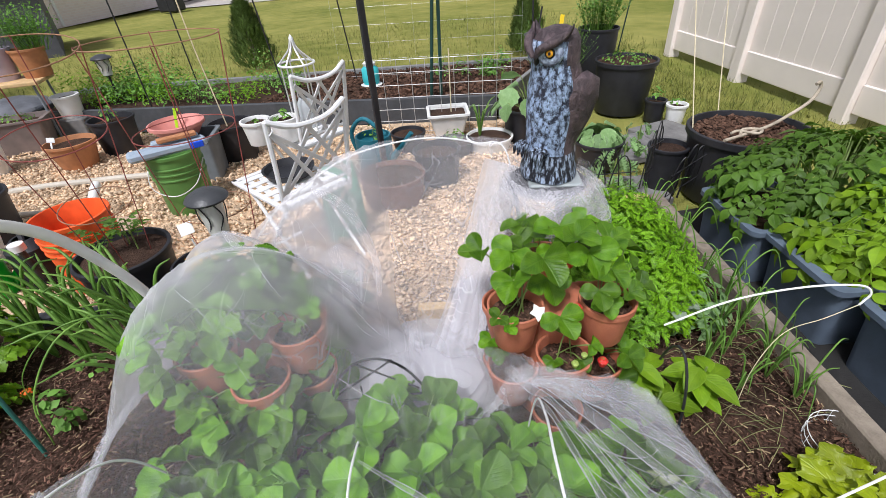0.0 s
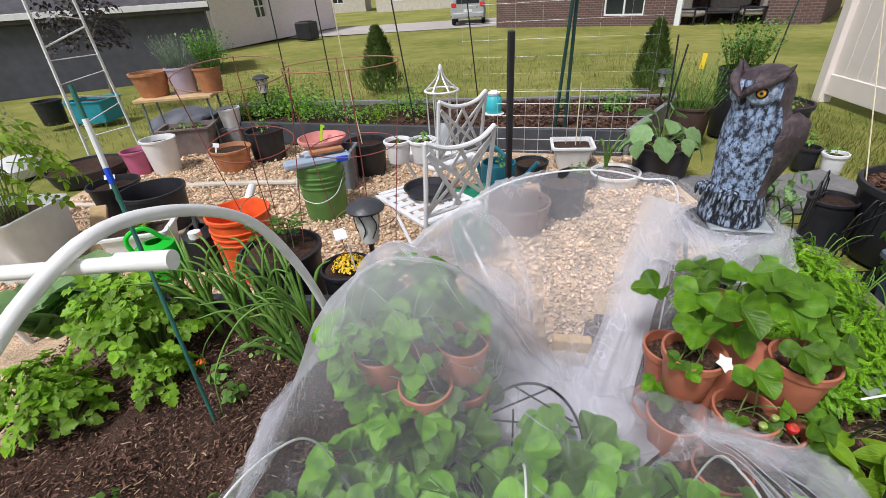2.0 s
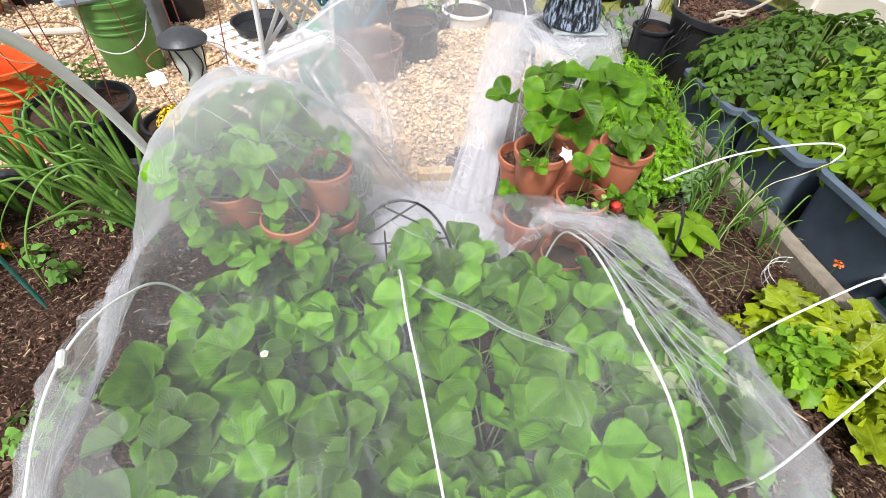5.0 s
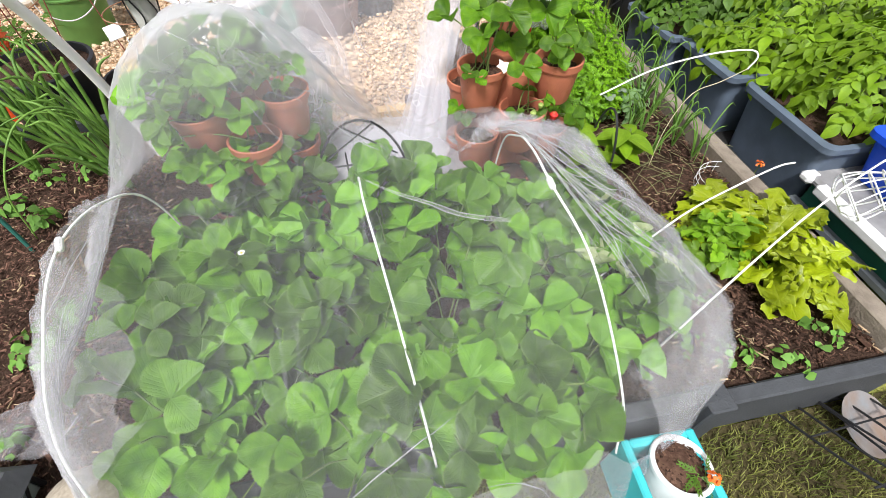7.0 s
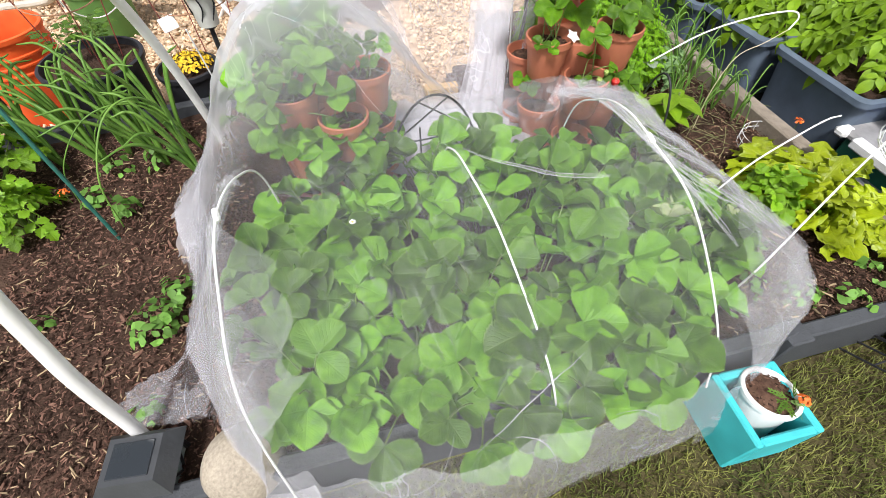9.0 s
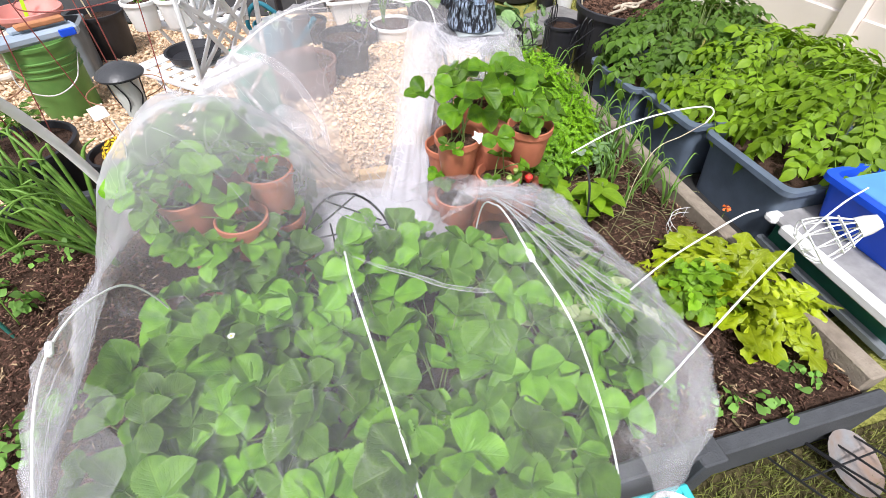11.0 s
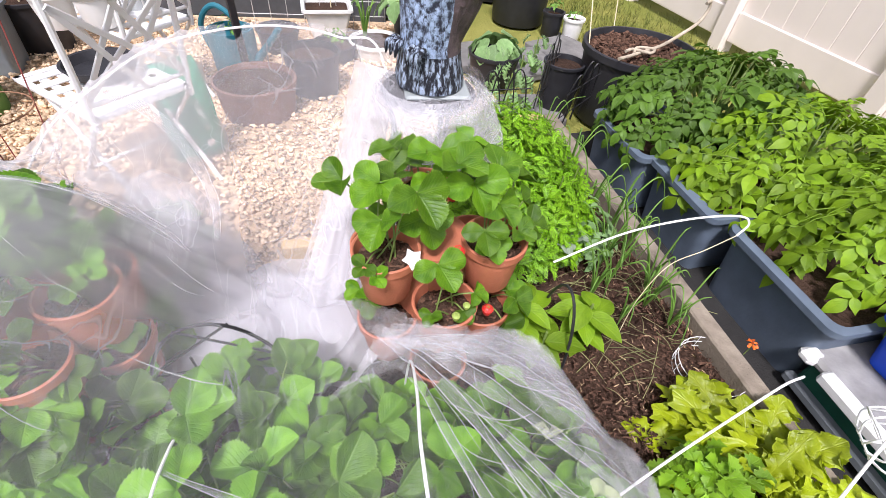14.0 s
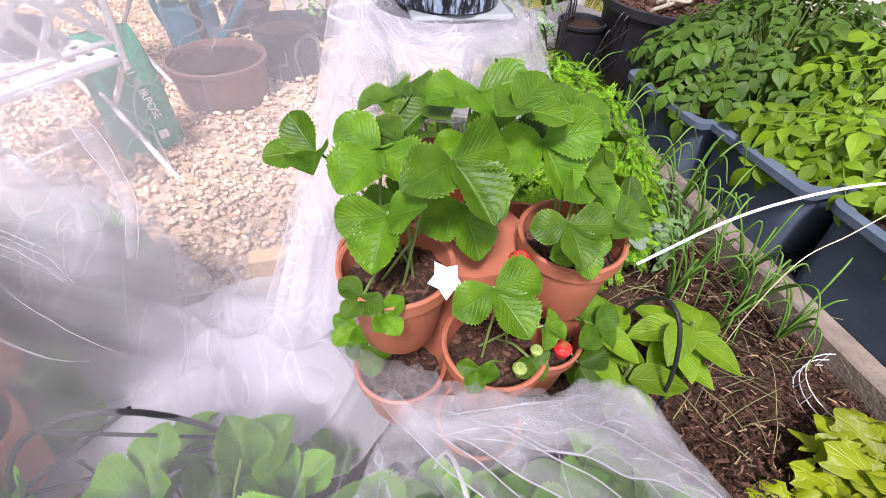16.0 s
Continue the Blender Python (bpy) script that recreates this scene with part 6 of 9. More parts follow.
tagged(new("owl_statue", owl()), "blue, white and brown plastic owl decoy with amber eyes", "statue").matrix_basis = pose(0.512, 1.268, 0.7205, 0, 0, -68) @ Matrix.Diagonal((0.85, 0.87, 0.84, 1))


# ---- the gravel yard ----
def folding_chair(m, label):
    """White folding chair: lattice seat and a crossed lattice back; x along the back, y forward."""
    ch = thing("folding_chair", m, label, "chair", "white folding chairs")
    W, D, Z, T = 0.34, 0.47, 0.38, 0.76
    seat = G()
    for s in (-1, 1):
        seat.box((s * (W / 2 - 0.012), D / 2, Z), (0.024, D, 0.016), 0.003)
    seat.box((0, 0.012, Z), (W, 0.024, 0.016), 0.003).box((0, D - 0.012, Z), (W, 0.024, 0.016), 0.003)
    part("seat_frame", seat, WHITEPAINT, ch)
    slat_x = G().box((0, 0, 0), (W - 0.03, 0.038, 0.006), 0.002).mesh("slat", WHITEPAINT, 30)
    slat_y = G().box((0, 0, 0), (0.028, D - 0.03, 0.006), 0.002).mesh("slat", WHITEPAINT, 30)
    for k in range(6):
        part("slat", slat_x, WHITEPAINT, ch, at=pose(0, 0.052 + 0.073 * k, Z + 0.003))
    for k in range(5):
        part("slat", slat_y, WHITEPAINT, ch, at=pose(-0.11 + 0.055 * k, D / 2, Z - 0.003))
    lean = -0.05
    for s in (-1, 1):
        part("back_post", G().tube([(s * 0.165, 0.01, Z - 0.03), (s * 0.168, lean * 0.5, (Z + T) / 2), (s * 0.172, lean, T)], 0.010, 8), WHITEPAINT, ch)
        part("leg", G().tube([(s * 0.165, 0.0, Z), (s * 0.16, 0.36, 0.0)], 0.009, 8), WHITEPAINT, ch)
        part("leg", G().tube([(s * 0.15, 0.33, Z), (s * 0.148, -0.03, 0.0)], 0.009, 8), WHITEPAINT, ch)
    part("top_rail", G().tube(bend([(-0.172, lean, T), (-0.09, lean - 0.01, T - 0.035), (0, lean - 0.012, T - 0.045), (0.09, lean - 0.01, T - 0.035), (0.172, lean, T)], 6), 0.011, 8), WHITEPAINT, ch)
    part("low_rail", G().tube([(-0.166, 0.0, Z + 0.05), (0.166, 0.0, Z + 0.05)], 0.008, 8), WHITEPAINT, ch)
    part("stretcher", G().tube([(-0.155, 0.26, 0.10), (0.155, 0.26, 0.10)], 0.007, 8), WHITEPAINT, ch)
    z0, z1 = Z + 0.05, T - 0.04
    for a, b in ((-0.165, 0.02), (-0.02, 0.165), (-0.165, 0.165), (0.165, -0.02), (0.02, -0.165), (0.165, -0.165)):
        y = 0.004 if b > a else -0.004
        part("lattice_bar", G().box((0, 0, 0), (0.018, 0.007, math.hypot(b - a, z1 - z0)), 0.002, Matrix.Translation(((a + b) / 2, y + lean * 0.5, (z0 + z1) / 2)) @ pose(0, 0, 0, math.degrees(math.atan2(lean, z1 - z0)) * -1, 0, 0) @ pose(0, 0, 0, 0, math.degrees(math.atan2(b - a, z1 - z0)), 0)), WHITEPAINT, ch)
    return ch


folding_chair(pose(-0.20, 2.005, 0, 0, 0, 38), "white metal folding chair with a lattice seat and crossed back")
folding_chair(pose(-0.20, 2.70, 0, 0, 0, 44), "white metal folding chair holding white pots and a lantern")
solo("saucer", G().lathe([(0, 0), (0.100, 0), (0.113, 0.03), (0.119, 0.032), (0.119, 0.036), (0.110, 0.034), (0.097, 0.006), (0, 0.006)], 36), BLACK, "black plastic plant saucer lying on a white chair", "saucer", pose(-0.345, 2.235, 0.402))

# wire lantern
SILVERWIRE = mat("silvered_wire", (0.62, 0.62, 0.60), 0.4, 0.15, 40, 0.05, metal=0.4)
la = thing("wire_lantern", pose(-0.29, 2.86, 0.400), "white wire lantern with an open pagoda top", "lantern")
part("base", G().lathe([(0, 0), (0.085, 0), (0.088, 0.008), (0.08, 0.016), (0, 0.016)], 24), WHITEPAINT, la)
part("jar", G().lathe([(0.045, 0.016), (0.05, 0.03), (0.048, 0.15), (0.03, 0.18), (0.027, 0.18), (0.045, 0.148), (0.047, 0.03)], 20), mat("clear_glass", (0.45, 0.47, 0.48), 0.1, 0.05, 10, 0, spec=0.7), la)
for k in range(6):
    a = k * math.pi / 3
    c, s = math.cos(a), math.sin(a)
    part("bar", G().tube([(0.084 * c, 0.084 * s, 0.01), (0.086 * c, 0.086 * s, 0.36)], 0.0042, 6), SILVERWIRE, la)
    part("roof_bar", G().tube(bend([(0.095 * c, 0.095 * s, 0.355), (0.06 * c, 0.06 * s, 0.39), (0.022 * c, 0.022 * s, 0.43), (0.006 * c, 0.006 * s, 0.475)], 5), 0.0050, 6), SILVERWIRE, la)
part("ring", G().tube([(0.094 * math.cos(k * 0.2618), 0.094 * math.sin(k * 0.2618), 0.358) for k in range(24)], 0.006, 6, closed=True), WHITEPAINT, la)
part("finial", G().lathe([(0, 0.46), (0.010, 0.465), (0.012, 0.48), (0.006, 0.492), (0, 0.50)], 12), WHITEPAINT, la)

for x, y in ((-0.55, 2.72), (-0.405, 2.71)):
    pot("white_pot", pose(x, y, 0.398), 0.075, 0.13, WHITE, "small white plastic pot on a lattice chair", 0.75, 0.010, group="small white pots")
seedling((-0.405, 2.71, 0.505), 26, 0.05, 0.07, "young green seedling in a white pot")
seedling((-0.55, 2.72, 0.51), 6, 0.02, 0.03, "tiny sprout in a white pot")

# buckets
BK = dict(taper=0.86, rim=0.012, bands=3)
ob = pot("bucket", pose(-1.09, 2.88, 0), 0.150, 0.37, GREENBUCKET, "green five gallon plastic bucket standing on gravel", category="bucket", soil=0, **BK)
part("handle", G().tube(bend([(-0.155, 0, 0.30), (-0.12, -0.13, 0.20), (0, -0.165, 0.15), (0.12, -0.13, 0.20), (0.155, 0, 0.30)], 6), 0.003, 6), STEEL, ob)
ob = pot("bucket", pose(-1.31, 2.20, 0), 0.150, 0.36, ORANGE, "bright orange five gallon plastic bucket on gravel", category="bucket", soil=0, **BK)
part("handle", G().tube(arc((-0.155, 0, 0.30), (0.155, 0, 0.30), -0.10, 16), 0.003, 6), STEEL, ob)
tool = thing("hand_tool", pose(-1.06, 2.79, 0.372, 0, 0, 27), "grey and blue garden tool lying across a bucket", "tool")
part("body", G().box((0, 0, 0.03), (0.40, 0.085, 0.05), 0.015).box((0.05, 0.02, 0.065), (0.24, 0.05, 0.03), 0.01), mat("grey_blue_plastic", (0.33, 0.40, 0.48), 0.5, 0.1, 12, 0.05), tool)
part("brush", G().box((0.06, -0.005, 0.082), (0.20, 0.045, 0.022), 0.004), CLAY, tool)
part("grip", G().box((0.14, -0.045, 0.028), (0.07, 0.012, 0.035), 0.004), BLUE, tool)
square_pot("storage_box", pose(-1.16, 3.35, 0), 0.34, 0.26, 0.30, GREY, "pale grey plastic box behind a bucket", 0.92, 0)
pot("plastic_bowl", pose(-1.20, 3.36, 0.302), 0.165, 0.085, PINK, "pink plastic bowl turned up on a grey box", 0.72, 0.014, soil=0, category="bowl")
pot("plant_pot", pose(-0.95, 3.62, 0), 0.155, 0.27, BLACK, "black nursery pot with a bamboo cane", 0.84)
solo("cane", G().tube([(-0.98, 3.64, 0.20), (-1.03, 3.66, 0.75), (-1.07, 3.70, 1.6)], 0.0045, 6), BAMBOO, "pale bamboo cane standing in a black pot", "cane")
solo("plant_marker", G().box((0, 0, 0.05), (0.018, 0.003, 0.12), 0.001).box((0.006, 0, 0.11), (0.03, 0.003, 0.02), 0.001), mat("neon_tag", (0.45, 0.85, 0.02), 0.5, 0.05), "neon yellow-green plant marker", "plant marker", pose(-1.24, 3.45, 0.33, 0, 12, 10))

# tomato pot, flower pot, solar lantern by the bed
pot("plant_pot", pose(-0.975, 1.875, 0), 0.168, 0.325, BLACK, "large black pot with young tomato plants and a wire cage", 0.84, 0.014, 0.93)
for dx, dy, h in ((0.05, 0.02, 0.14), (-0.05, -0.02, 0.12), (0.0, 0.07, 0.10)):
    pl = thing("tomato_plant", pose(-0.975 + dx, 1.875 + dy, 0.31), "young tomato plant in a black pot", "plant", "tomato plants")
    for k in range(7):
        part("leaf", POTATODARK[k % 5], DARK_LEAF, pl, at=Matrix.Translation((0.02 * math.cos(k), 0.02 * math.sin(k), h * (0.4 + 0.09 * k))) @ pose(0, 0, 0, 25, 0, k * 137) @ Matrix.Scale(0.55, 4))
    part("stem", G().tube([(0, 0, 0), (0.005, 0, h)], 0.003, 6), STEM, pl)
pot("plant_pot", pose(-0.675, 1.80, 0), 0.105, 0.27, BLACK, "black pot of yellow flowers beside the bed", 0.84, 0.012, 0.93)
g = tuft(420, 0.075, 0.07, 0.075, [leaflet(0.011, 0.006, 0, 0.1, 0.1, 3, 2)], 0.6, 5, 0.5)
leafy("yellow_flower", g, YELLOW, "dense clump of small yellow flowers", "flowers", pose(-0.655, 1.79, 0.255))
tg = thing("plant_marker", pose(-0.605, 1.66, 0.19), "white plastic plant tag on a stake", "plant marker")
part("stake", G().tube([(0.02, 0.03, 0), (0, 0, 0.26)], 0.003, 6), TAG, tg)
part("tag", G().box((0, 0, 0.275), (0.055, 0.003, 0.045), 0.002, pose(0, 0, 0, -25, -14, 0)), TAG, tg)


CHARCOAL = mat("charcoal_metal", (0.05, 0.052, 0.056), 0.4, 0.2, 20, 0.1)


def solar_lamp(at, scale, label):
    so = thing("solar_light", Matrix.Translation(at) @ Matrix.Diagonal((*scale, 1)), label, "garden light", "solar path lights")
    part("cap", G().lathe([(0, 0.578), (0.045, 0.574), (0.095, 0.556), (0.108, 0.545), (0.104, 0.538), (0, 0.545)], 28), CHARCOAL, so)
    part("lens", G().lathe([(0.050, 0.41), (0.068, 0.535), (0.064, 0.535), (0.047, 0.41)], 20), mat("frosted_lens", (0.55, 0.55, 0.5), 0.4, 0.1, 10, 0), so)
    for k in range(6):
        a = k * math.pi / 3
        part("scroll", G().tube(bend([(0.05 * math.cos(a), 0.05 * math.sin(a), 0.43), (0.068 * math.cos(a + 0.5), 0.068 * math.sin(a + 0.5), 0.48), (0.074 * math.cos(a), 0.074 * math.sin(a), 0.54)], 5), 0.0035, 5), BLACKMETAL, so)
    part("collar", G().lathe([(0, 0.40), (0.03, 0.40), (0.05, 0.425), (0.05, 0.435), (0, 0.435)], 20), BLACK, so)
    part("post", G().tube([(0, 0, 0), (0, 0, 0.41)], 0.012, 10), BLACK, so)
    return so


solar_lamp((-0.535, 1.73, 0), (0.68, 0.68, 1.04), "black solar path light with a scrolled lantern head")
solar_lamp((-2.25, 4.95, 0.0), (0.8, 0.8, 1.05), "black solar path light on a stake in the rear bed")
solar_lamp((1.62, 4.55, 0.0), (0.7, 0.7, 0.9), "black solar path light on a stake in the rear bed")


def tomato_cage(at, r, h, label, tiltx=0, tilty=0):
    """Three rings on four legs that draw together towards the ground."""
    ca = thing("tomato_cage", Matrix.Translation(at) @ pose(0, 0, 0, tiltx, tilty, 20), label, "plant cage", "wire tomato cages")
    for q, z, material in ((1.0, 1.0, RUST), (0.81, 0.675, REDWIRE), (0.62, 0.33, RUST)):
        part("ring", G().tube([(r * q * math.cos(i * 0.2244), r * q * math.sin(i * 0.2244), h * z) for i in range(28)], 0.0020, 6, closed=True), material, ca)
    for k in range(4):
        a = k * math.pi / 2
        part("leg", G().tube([(r * math.cos(a), r * math.sin(a), h * 1.005), (r * 0.62 * math.cos(a), r * 0.62 * math.sin(a), h * 0.33), (r * 0.42 * math.cos(a), r * 0.42 * math.sin(a), -0.04)], 0.0019, 6), REDWIRE, ca)
    return ca


tomato_cage((-0.955, 1.86, 0.30), 0.185, 0.77, "rusty wire tomato cage standing in a black pot", 9)
tomato_cage((-0.575, 1.88, 0.16), 0.205, 0.89, "rusty wire tomato cage beside the bed", -1)

# white pipe hoop with its ridge pipe
hp = thing("pipe_hoop", (0, 0, 0), "white plastic pipe hoop over the vegetable bed", "garden hoop")
pa, pb = Vector((-0.86, 0.38, 0)), Vector((-0.62, 1.42, 0))
pd = (pb - pa).normalized()
part("hoop", G().tube(bend([pa + pd * s + Vector((0, 0, z)) for s, z in ((0.05, 0.10), (0.07, 0.24), (0.10, 0.50), (0.19, 0.79), (0.415, 0.935), (0.61, 0.92), (0.81, 0.80), (0.94, 0.60), (1.03, 0.36), (1.09, 0.12))], 8), 0.0130, 16), PVC, hp)
part("ridge_pipe", G().tube([(-0.625, 0.80, 0.915), (-0.90, 0.79, 0.905), (-2.9, 0.74, 0.90)], 0.0130, 16), PVC, hp)
part("end_cap", G().tube([(-0.70, 0.802, 0.9125), (-0.607, 0.80, 0.916)], [0.0165, 0.0165], 16), PVC, hp)
pa2 = Vector((-2.35, 0.62, 0))
part("hoop", G().tube(bend([pa2 + pd * s + Vector((0, 0, z)) for s, z in ((0.05, 0.0), (0.14, 0.50), (0.24, 0.79), (0.44, 0.935), (0.62, 0.92), (0.81, 0.80), (0.94, 0.60), (1.05, 0.0))], 8), 0.0130, 16), PVC, hp)

st = thing("plant_stake", (0, 0, 0), "green plastic-coated stake leaning over the bed", "stake")
part("rod", G().tube([(-0.945, 1.107, 0.12), (-1.04, 1.25, 1.12)], 0.0055, 8), STAKE, st)
part("sleeve", G().tube([(-1.0215, 1.222, 0.93), (-1.033, 1.2395, 1.045)], 0.0068, 8), WHITE, st, "white plastic sleeve")
part("band", G().tube([(-1.018, 1.2168, 0.892), (-1.0215, 1.222, 0.93)], 0.0072, 8), BLUE, st, "blue tape")

# left of the bed
pot("plant_pot", pose(-2.12, 2.72, 0), 0.185, 0.29, BLACK, "large black empty tub standing on gravel", 0.84, 0.014, 0.5)
can = thing("watering_can", pose(-1.78, 2.16, 0, 0, 0, 30), "bright green plastic watering can", "watering can")
part("body", G().lathe([(0, 0), (0.09, 0), (0.10, 0.02), (0.105, 0.16), (0.09, 0.20), (0.045, 0.22), (0.04, 0.218), (0.085, 0.195), (0.095, 0.15), (0, 0.03)], 28), LIME, can)
part("handle", G().tube(bend([(-0.09, 0, 0.13), (-0.11, 0, 0.26), (-0.02, 0, 0.30), (0.06, 0, 0.21)], 6), 0.012, 10), LIME, can)
part("spout", G().tube([(0.09, 0, 0.05), (0.15, 0, 0.12), (0.22, 0, 0.22)], [0.022, 0.016, 0.012], 12), LIME, can)
can = thing("watering_can", pose(-1.60, 2.27, 0, 0, 0, -60), "dark grey plastic watering jug", "watering can")
part("body", G().lathe([(0, 0), (0.085, 0), (0.095, 0.02), (0.09, 0.20), (0.05, 0.24), (0.04, 0.24), (0.08, 0.19), (0, 0.03)], 24), BLACK, can)
part("handle", G().tube(bend([(-0.07, 0, 0.10), (-0.13, 0, 0.20), (-0.05, 0, 0.28), (0.03, 0, 0.235)], 6), 0.012, 10), BLACK, can)
part("spout", G().tube([(0.08, 0, 0.06), (0.15, 0, 0.20), (0.20, 0, 0.29)], [0.02, 0.014, 0.012], 12), BLACK, can)
part("cap", G().lathe([(0, 0.30), (0.03, 0.30), (0.03, 0.33), (0, 0.335)], 14, pose(0.2, 0, -0.03)), WHITE, can)
square_pot("plant_pot", pose(-2.02, 2.38, 0, 0, 0, 15), 0.34, 0.24, 0.20, WHITE, "white rectangular planter with a yellowing seedling", 0.8)
pl = thing("squash_seedling", pose(-2.02, 2.40, 0.165), "yellow-green young plant in a white planter", "plant")
for k in range(6):
    part("leaf", LETTUCES[k % 5], LETTUCE, pl, at=pose(0, 0, 0.03 * k / 3, 40, 0, k * 61) @ Matrix.Scale(0.62, 4))
solo("plank", G().box((0, 0, 0), (0.09, 0.42, 0.035), 0.004), NEWWOOD, "short offcut of pale brown timber", "plank", pose(-2.42, 2.55, 0.10, 22, 6, 32))
pot("plant_pot", pose(-2.55, 2.95, 0), 0.155, 0.26, BLACK, "black pot with a wire ring and a tag", 0.84, 0.012, 0.85)
solo("plant_marker", G().box((0, 0, 0.03), (0.07, 0.003, 0.03), 0.001).box((0, 0, -0.02), (0.012, 0.003, 0.08), 0.001), TAG, "white plant tag in a black pot", "plant marker", pose(-2.55, 2.93, 0.27, -30, 0, 10))
square_pot("fabric_planter", pose(-2.72, 2.30, 0), 0.50, 0.42, 0.36, WHITE, "white tub with a leafy potato plant", 0.9)
potato_plant((-2.72, 2.30, 0.30), 80, 0.38, 0.36, 0.50, POTATO, "leafy green potato plant in a white tub")
pot("plant_pot", pose(-2.79, 3.86, 0), 0.135, 0.30, WHITE, "tall white pot with moulded swirls", 0.78)
pot("plant_pot", pose(-3.00, 3.82, 0), 0.11, 0.22, MAGENTA, "magenta plastic pot beside a white pot", 0.78)
pot("plant_pot", pose(-3.45, 3.78, 0), 0.30, 0.12, BLACK, "wide low black pot of bare soil", 0.9)
solo("stone", G().lathe([(0, 0), (0.16, 0.02), (0.19, 0.10), (0.14, 0.17), (0.05, 0.20), (0, 0.20)], 18, wob=0.15), mat("pale_stone", (0.62, 0.62, 0.62), 0.8, 0.1, 9, 0.2), "large pale grey stone on the grass", "stone", pose(-4.2, 3.9, -0.01))
square_pot("plant_pot", pose(-2.83, 4.38, 0.0, 0, 0, 12), 0.46, 0.28, 0.27, mat("brown_planter", (0.20, 0.16, 0.145), 0.7, 0.2, 12, 0.1), "brown-grey long planter with small seedlings", 0.82)
seedling((-2.83, 4.38, 0.23), 60, 0.16, 0.09, "fine green seedlings in a long planter")
pot("plant_pot", pose(-2.17, 3.84, 0), 0.165, 0.20, CLAY, "low terracotta pot with a white tag", 0.7)
solo("plant_marker", G().box((0, 0, 0.03), (0.05, 0.003, 0.035), 0.001).box((0, 0, -0.01), (0.012, 0.003, 0.06), 0.001), TAG, "white plant tag in a terracotta pot", "plant marker", pose(-2.27, 3.80, 0.20, -20, 10, 10))
pot("plant_pot", pose(-1.96, 4.10, 0), 0.16, 0.27, BLACK, "black pot with a young tomato plant", 0.84)
seedling((-1.96, 4.10, 0.24), 30, 0.06, 0.14, "young tomato plant in a black pot")
pot("plant_pot", pose(-2.55, 4.70, 0.16), 0.105, 0.19, WHITE, "small white pot by the rear bed", 0.8)
solo("brick", G().box((0, 0, 0.08), (0.22, 0.22, 0.16), 0.01), STONE, "concrete block under a white pot", "block", pose(-2.55, 4.70, 0.0))
hose = bend([(-2.9, 3.35, 0.02), (-2.3, 3.45, 0.02), (-1.75, 3.42, 0.03), (-1.45, 3.38, 0.05), (-1.42, 3.30, 0.20), (-1.30, 3.25, 0.30), (-1.20, 3.27, 0.31)], 8)
solo("hose", G().tube(hose, 0.022, 10), mat("corrugated_hose", (0.55, 0.50, 0.42), 0.6, 0.1, 20, 0.2, 140), "pale corrugated drain hose lying on gravel", "hose")
solo("pipe", G().tube([(-3.3, 3.15, 0.03), (-1.65, 2.95, 0.03)], 0.018, 10), mat("tan_pipe", (0.60, 0.52, 0.42), 0.5, 0.1, 14, 0.05), "beige plastic pipe lying on gravel", "pipe")
fit = thing("pipe_fitting", pose(-1.58, 2.80, 0.02, 0, 0, 20), "white pipe fitting on the gravel", "pipe fitting")
part("elbow", G().tube(bend([(0, 0, 0.0), (0.0, 0.02, 0.10), (0.02, 0.08, 0.15), (0.03, 0.16, 0.16)], 6), 0.026, 12), PVC, fit)

# bench with three pots, tub, ladder trellis
be = thing("garden_bench", pose(-2.95, 4.62, 0, 0, 0, 8), "small table of pale boards on thin metal legs", "table")
for k in range(4):
    part("plank", G().box((0, -0.14 + 0.092 * k, 0.50), (0.72, 0.085, 0.03), 0.005), NEWWOOD, be)
for sx in (-1, 1):
    for sy in (-1, 1):
        part("leg", G().tube([(sx * 0.30, sy * 0.13, 0.485), (sx * 0.31, sy * 0.15, 0)], 0.010, 8), GREY, be)
pot("plant_pot", pose(-3.17, 4.60, 0.515), 0.165, 0.22, CLAY, "wide terracotta pot on a small table", 0.72, 0.016)
pot("plant_pot", pose(-2.90, 4.68, 0.515), 0.13, 0.24, mat("lilac_pot", (0.46, 0.40, 0.50), 0.5, 0.1, 12, 0.05), "lilac pot with a grey-green herb", 0.78)
pot("plant_pot", pose(-2.66, 4.72, 0.515), 0.125, 0.22, CLAY, "terracotta pot with a leafy herb", 0.78)
leafy("lavender", upright(150, 0.22, 0.20, 0.34, 3), SAGE, "grey-green lavender in a lilac pot", "plant", pose(-2.93, 4.70, 0.70))
leafy("herb", upright(130, 0.24, 0.2, 0.36, 4, 0.04), WEED, "leafy green herb in a terracotta pot", "plant", pose(-2.62, 4.76, 0.70))
square_pot("plant_pot", pose(-5.05, 6.05, 0.0), 0.50, 0.42, 0.28, mat("teal_tub", (0.03, 0.28, 0.38), 0.45, 0.1, 12, 0.05), "large teal plastic tub on the grass", 0.84)
solo("rubble_sack", G().lathe([(0, 0), (0.36, 0.02), (0.40, 0.10), (0.30, 0.20), (0.12, 0.26), (0, 0.25)], 22, wob=0.3), mat("grey_sack", (0.12, 0.125, 0.14), 0.45, 0.3, 8, 0.4, 30), "grey plastic sack lying on the grass", "sack", pose(-3.35, 5.25, -0.01))
la = thing("ladder_trellis", pose(-3.78, 4.55, 0, 0, 0, 68), "tall white ladder-shaped garden trellis", "trellis")
for s in (-1, 1):
    part("rail", G().box((0, 0, 0.85), (0.022, 0.022, 1.72), 0.004, pose(s * 0.25, 0, 0, 0, -s * 2.2, 0)), WHITEPAINT, la)
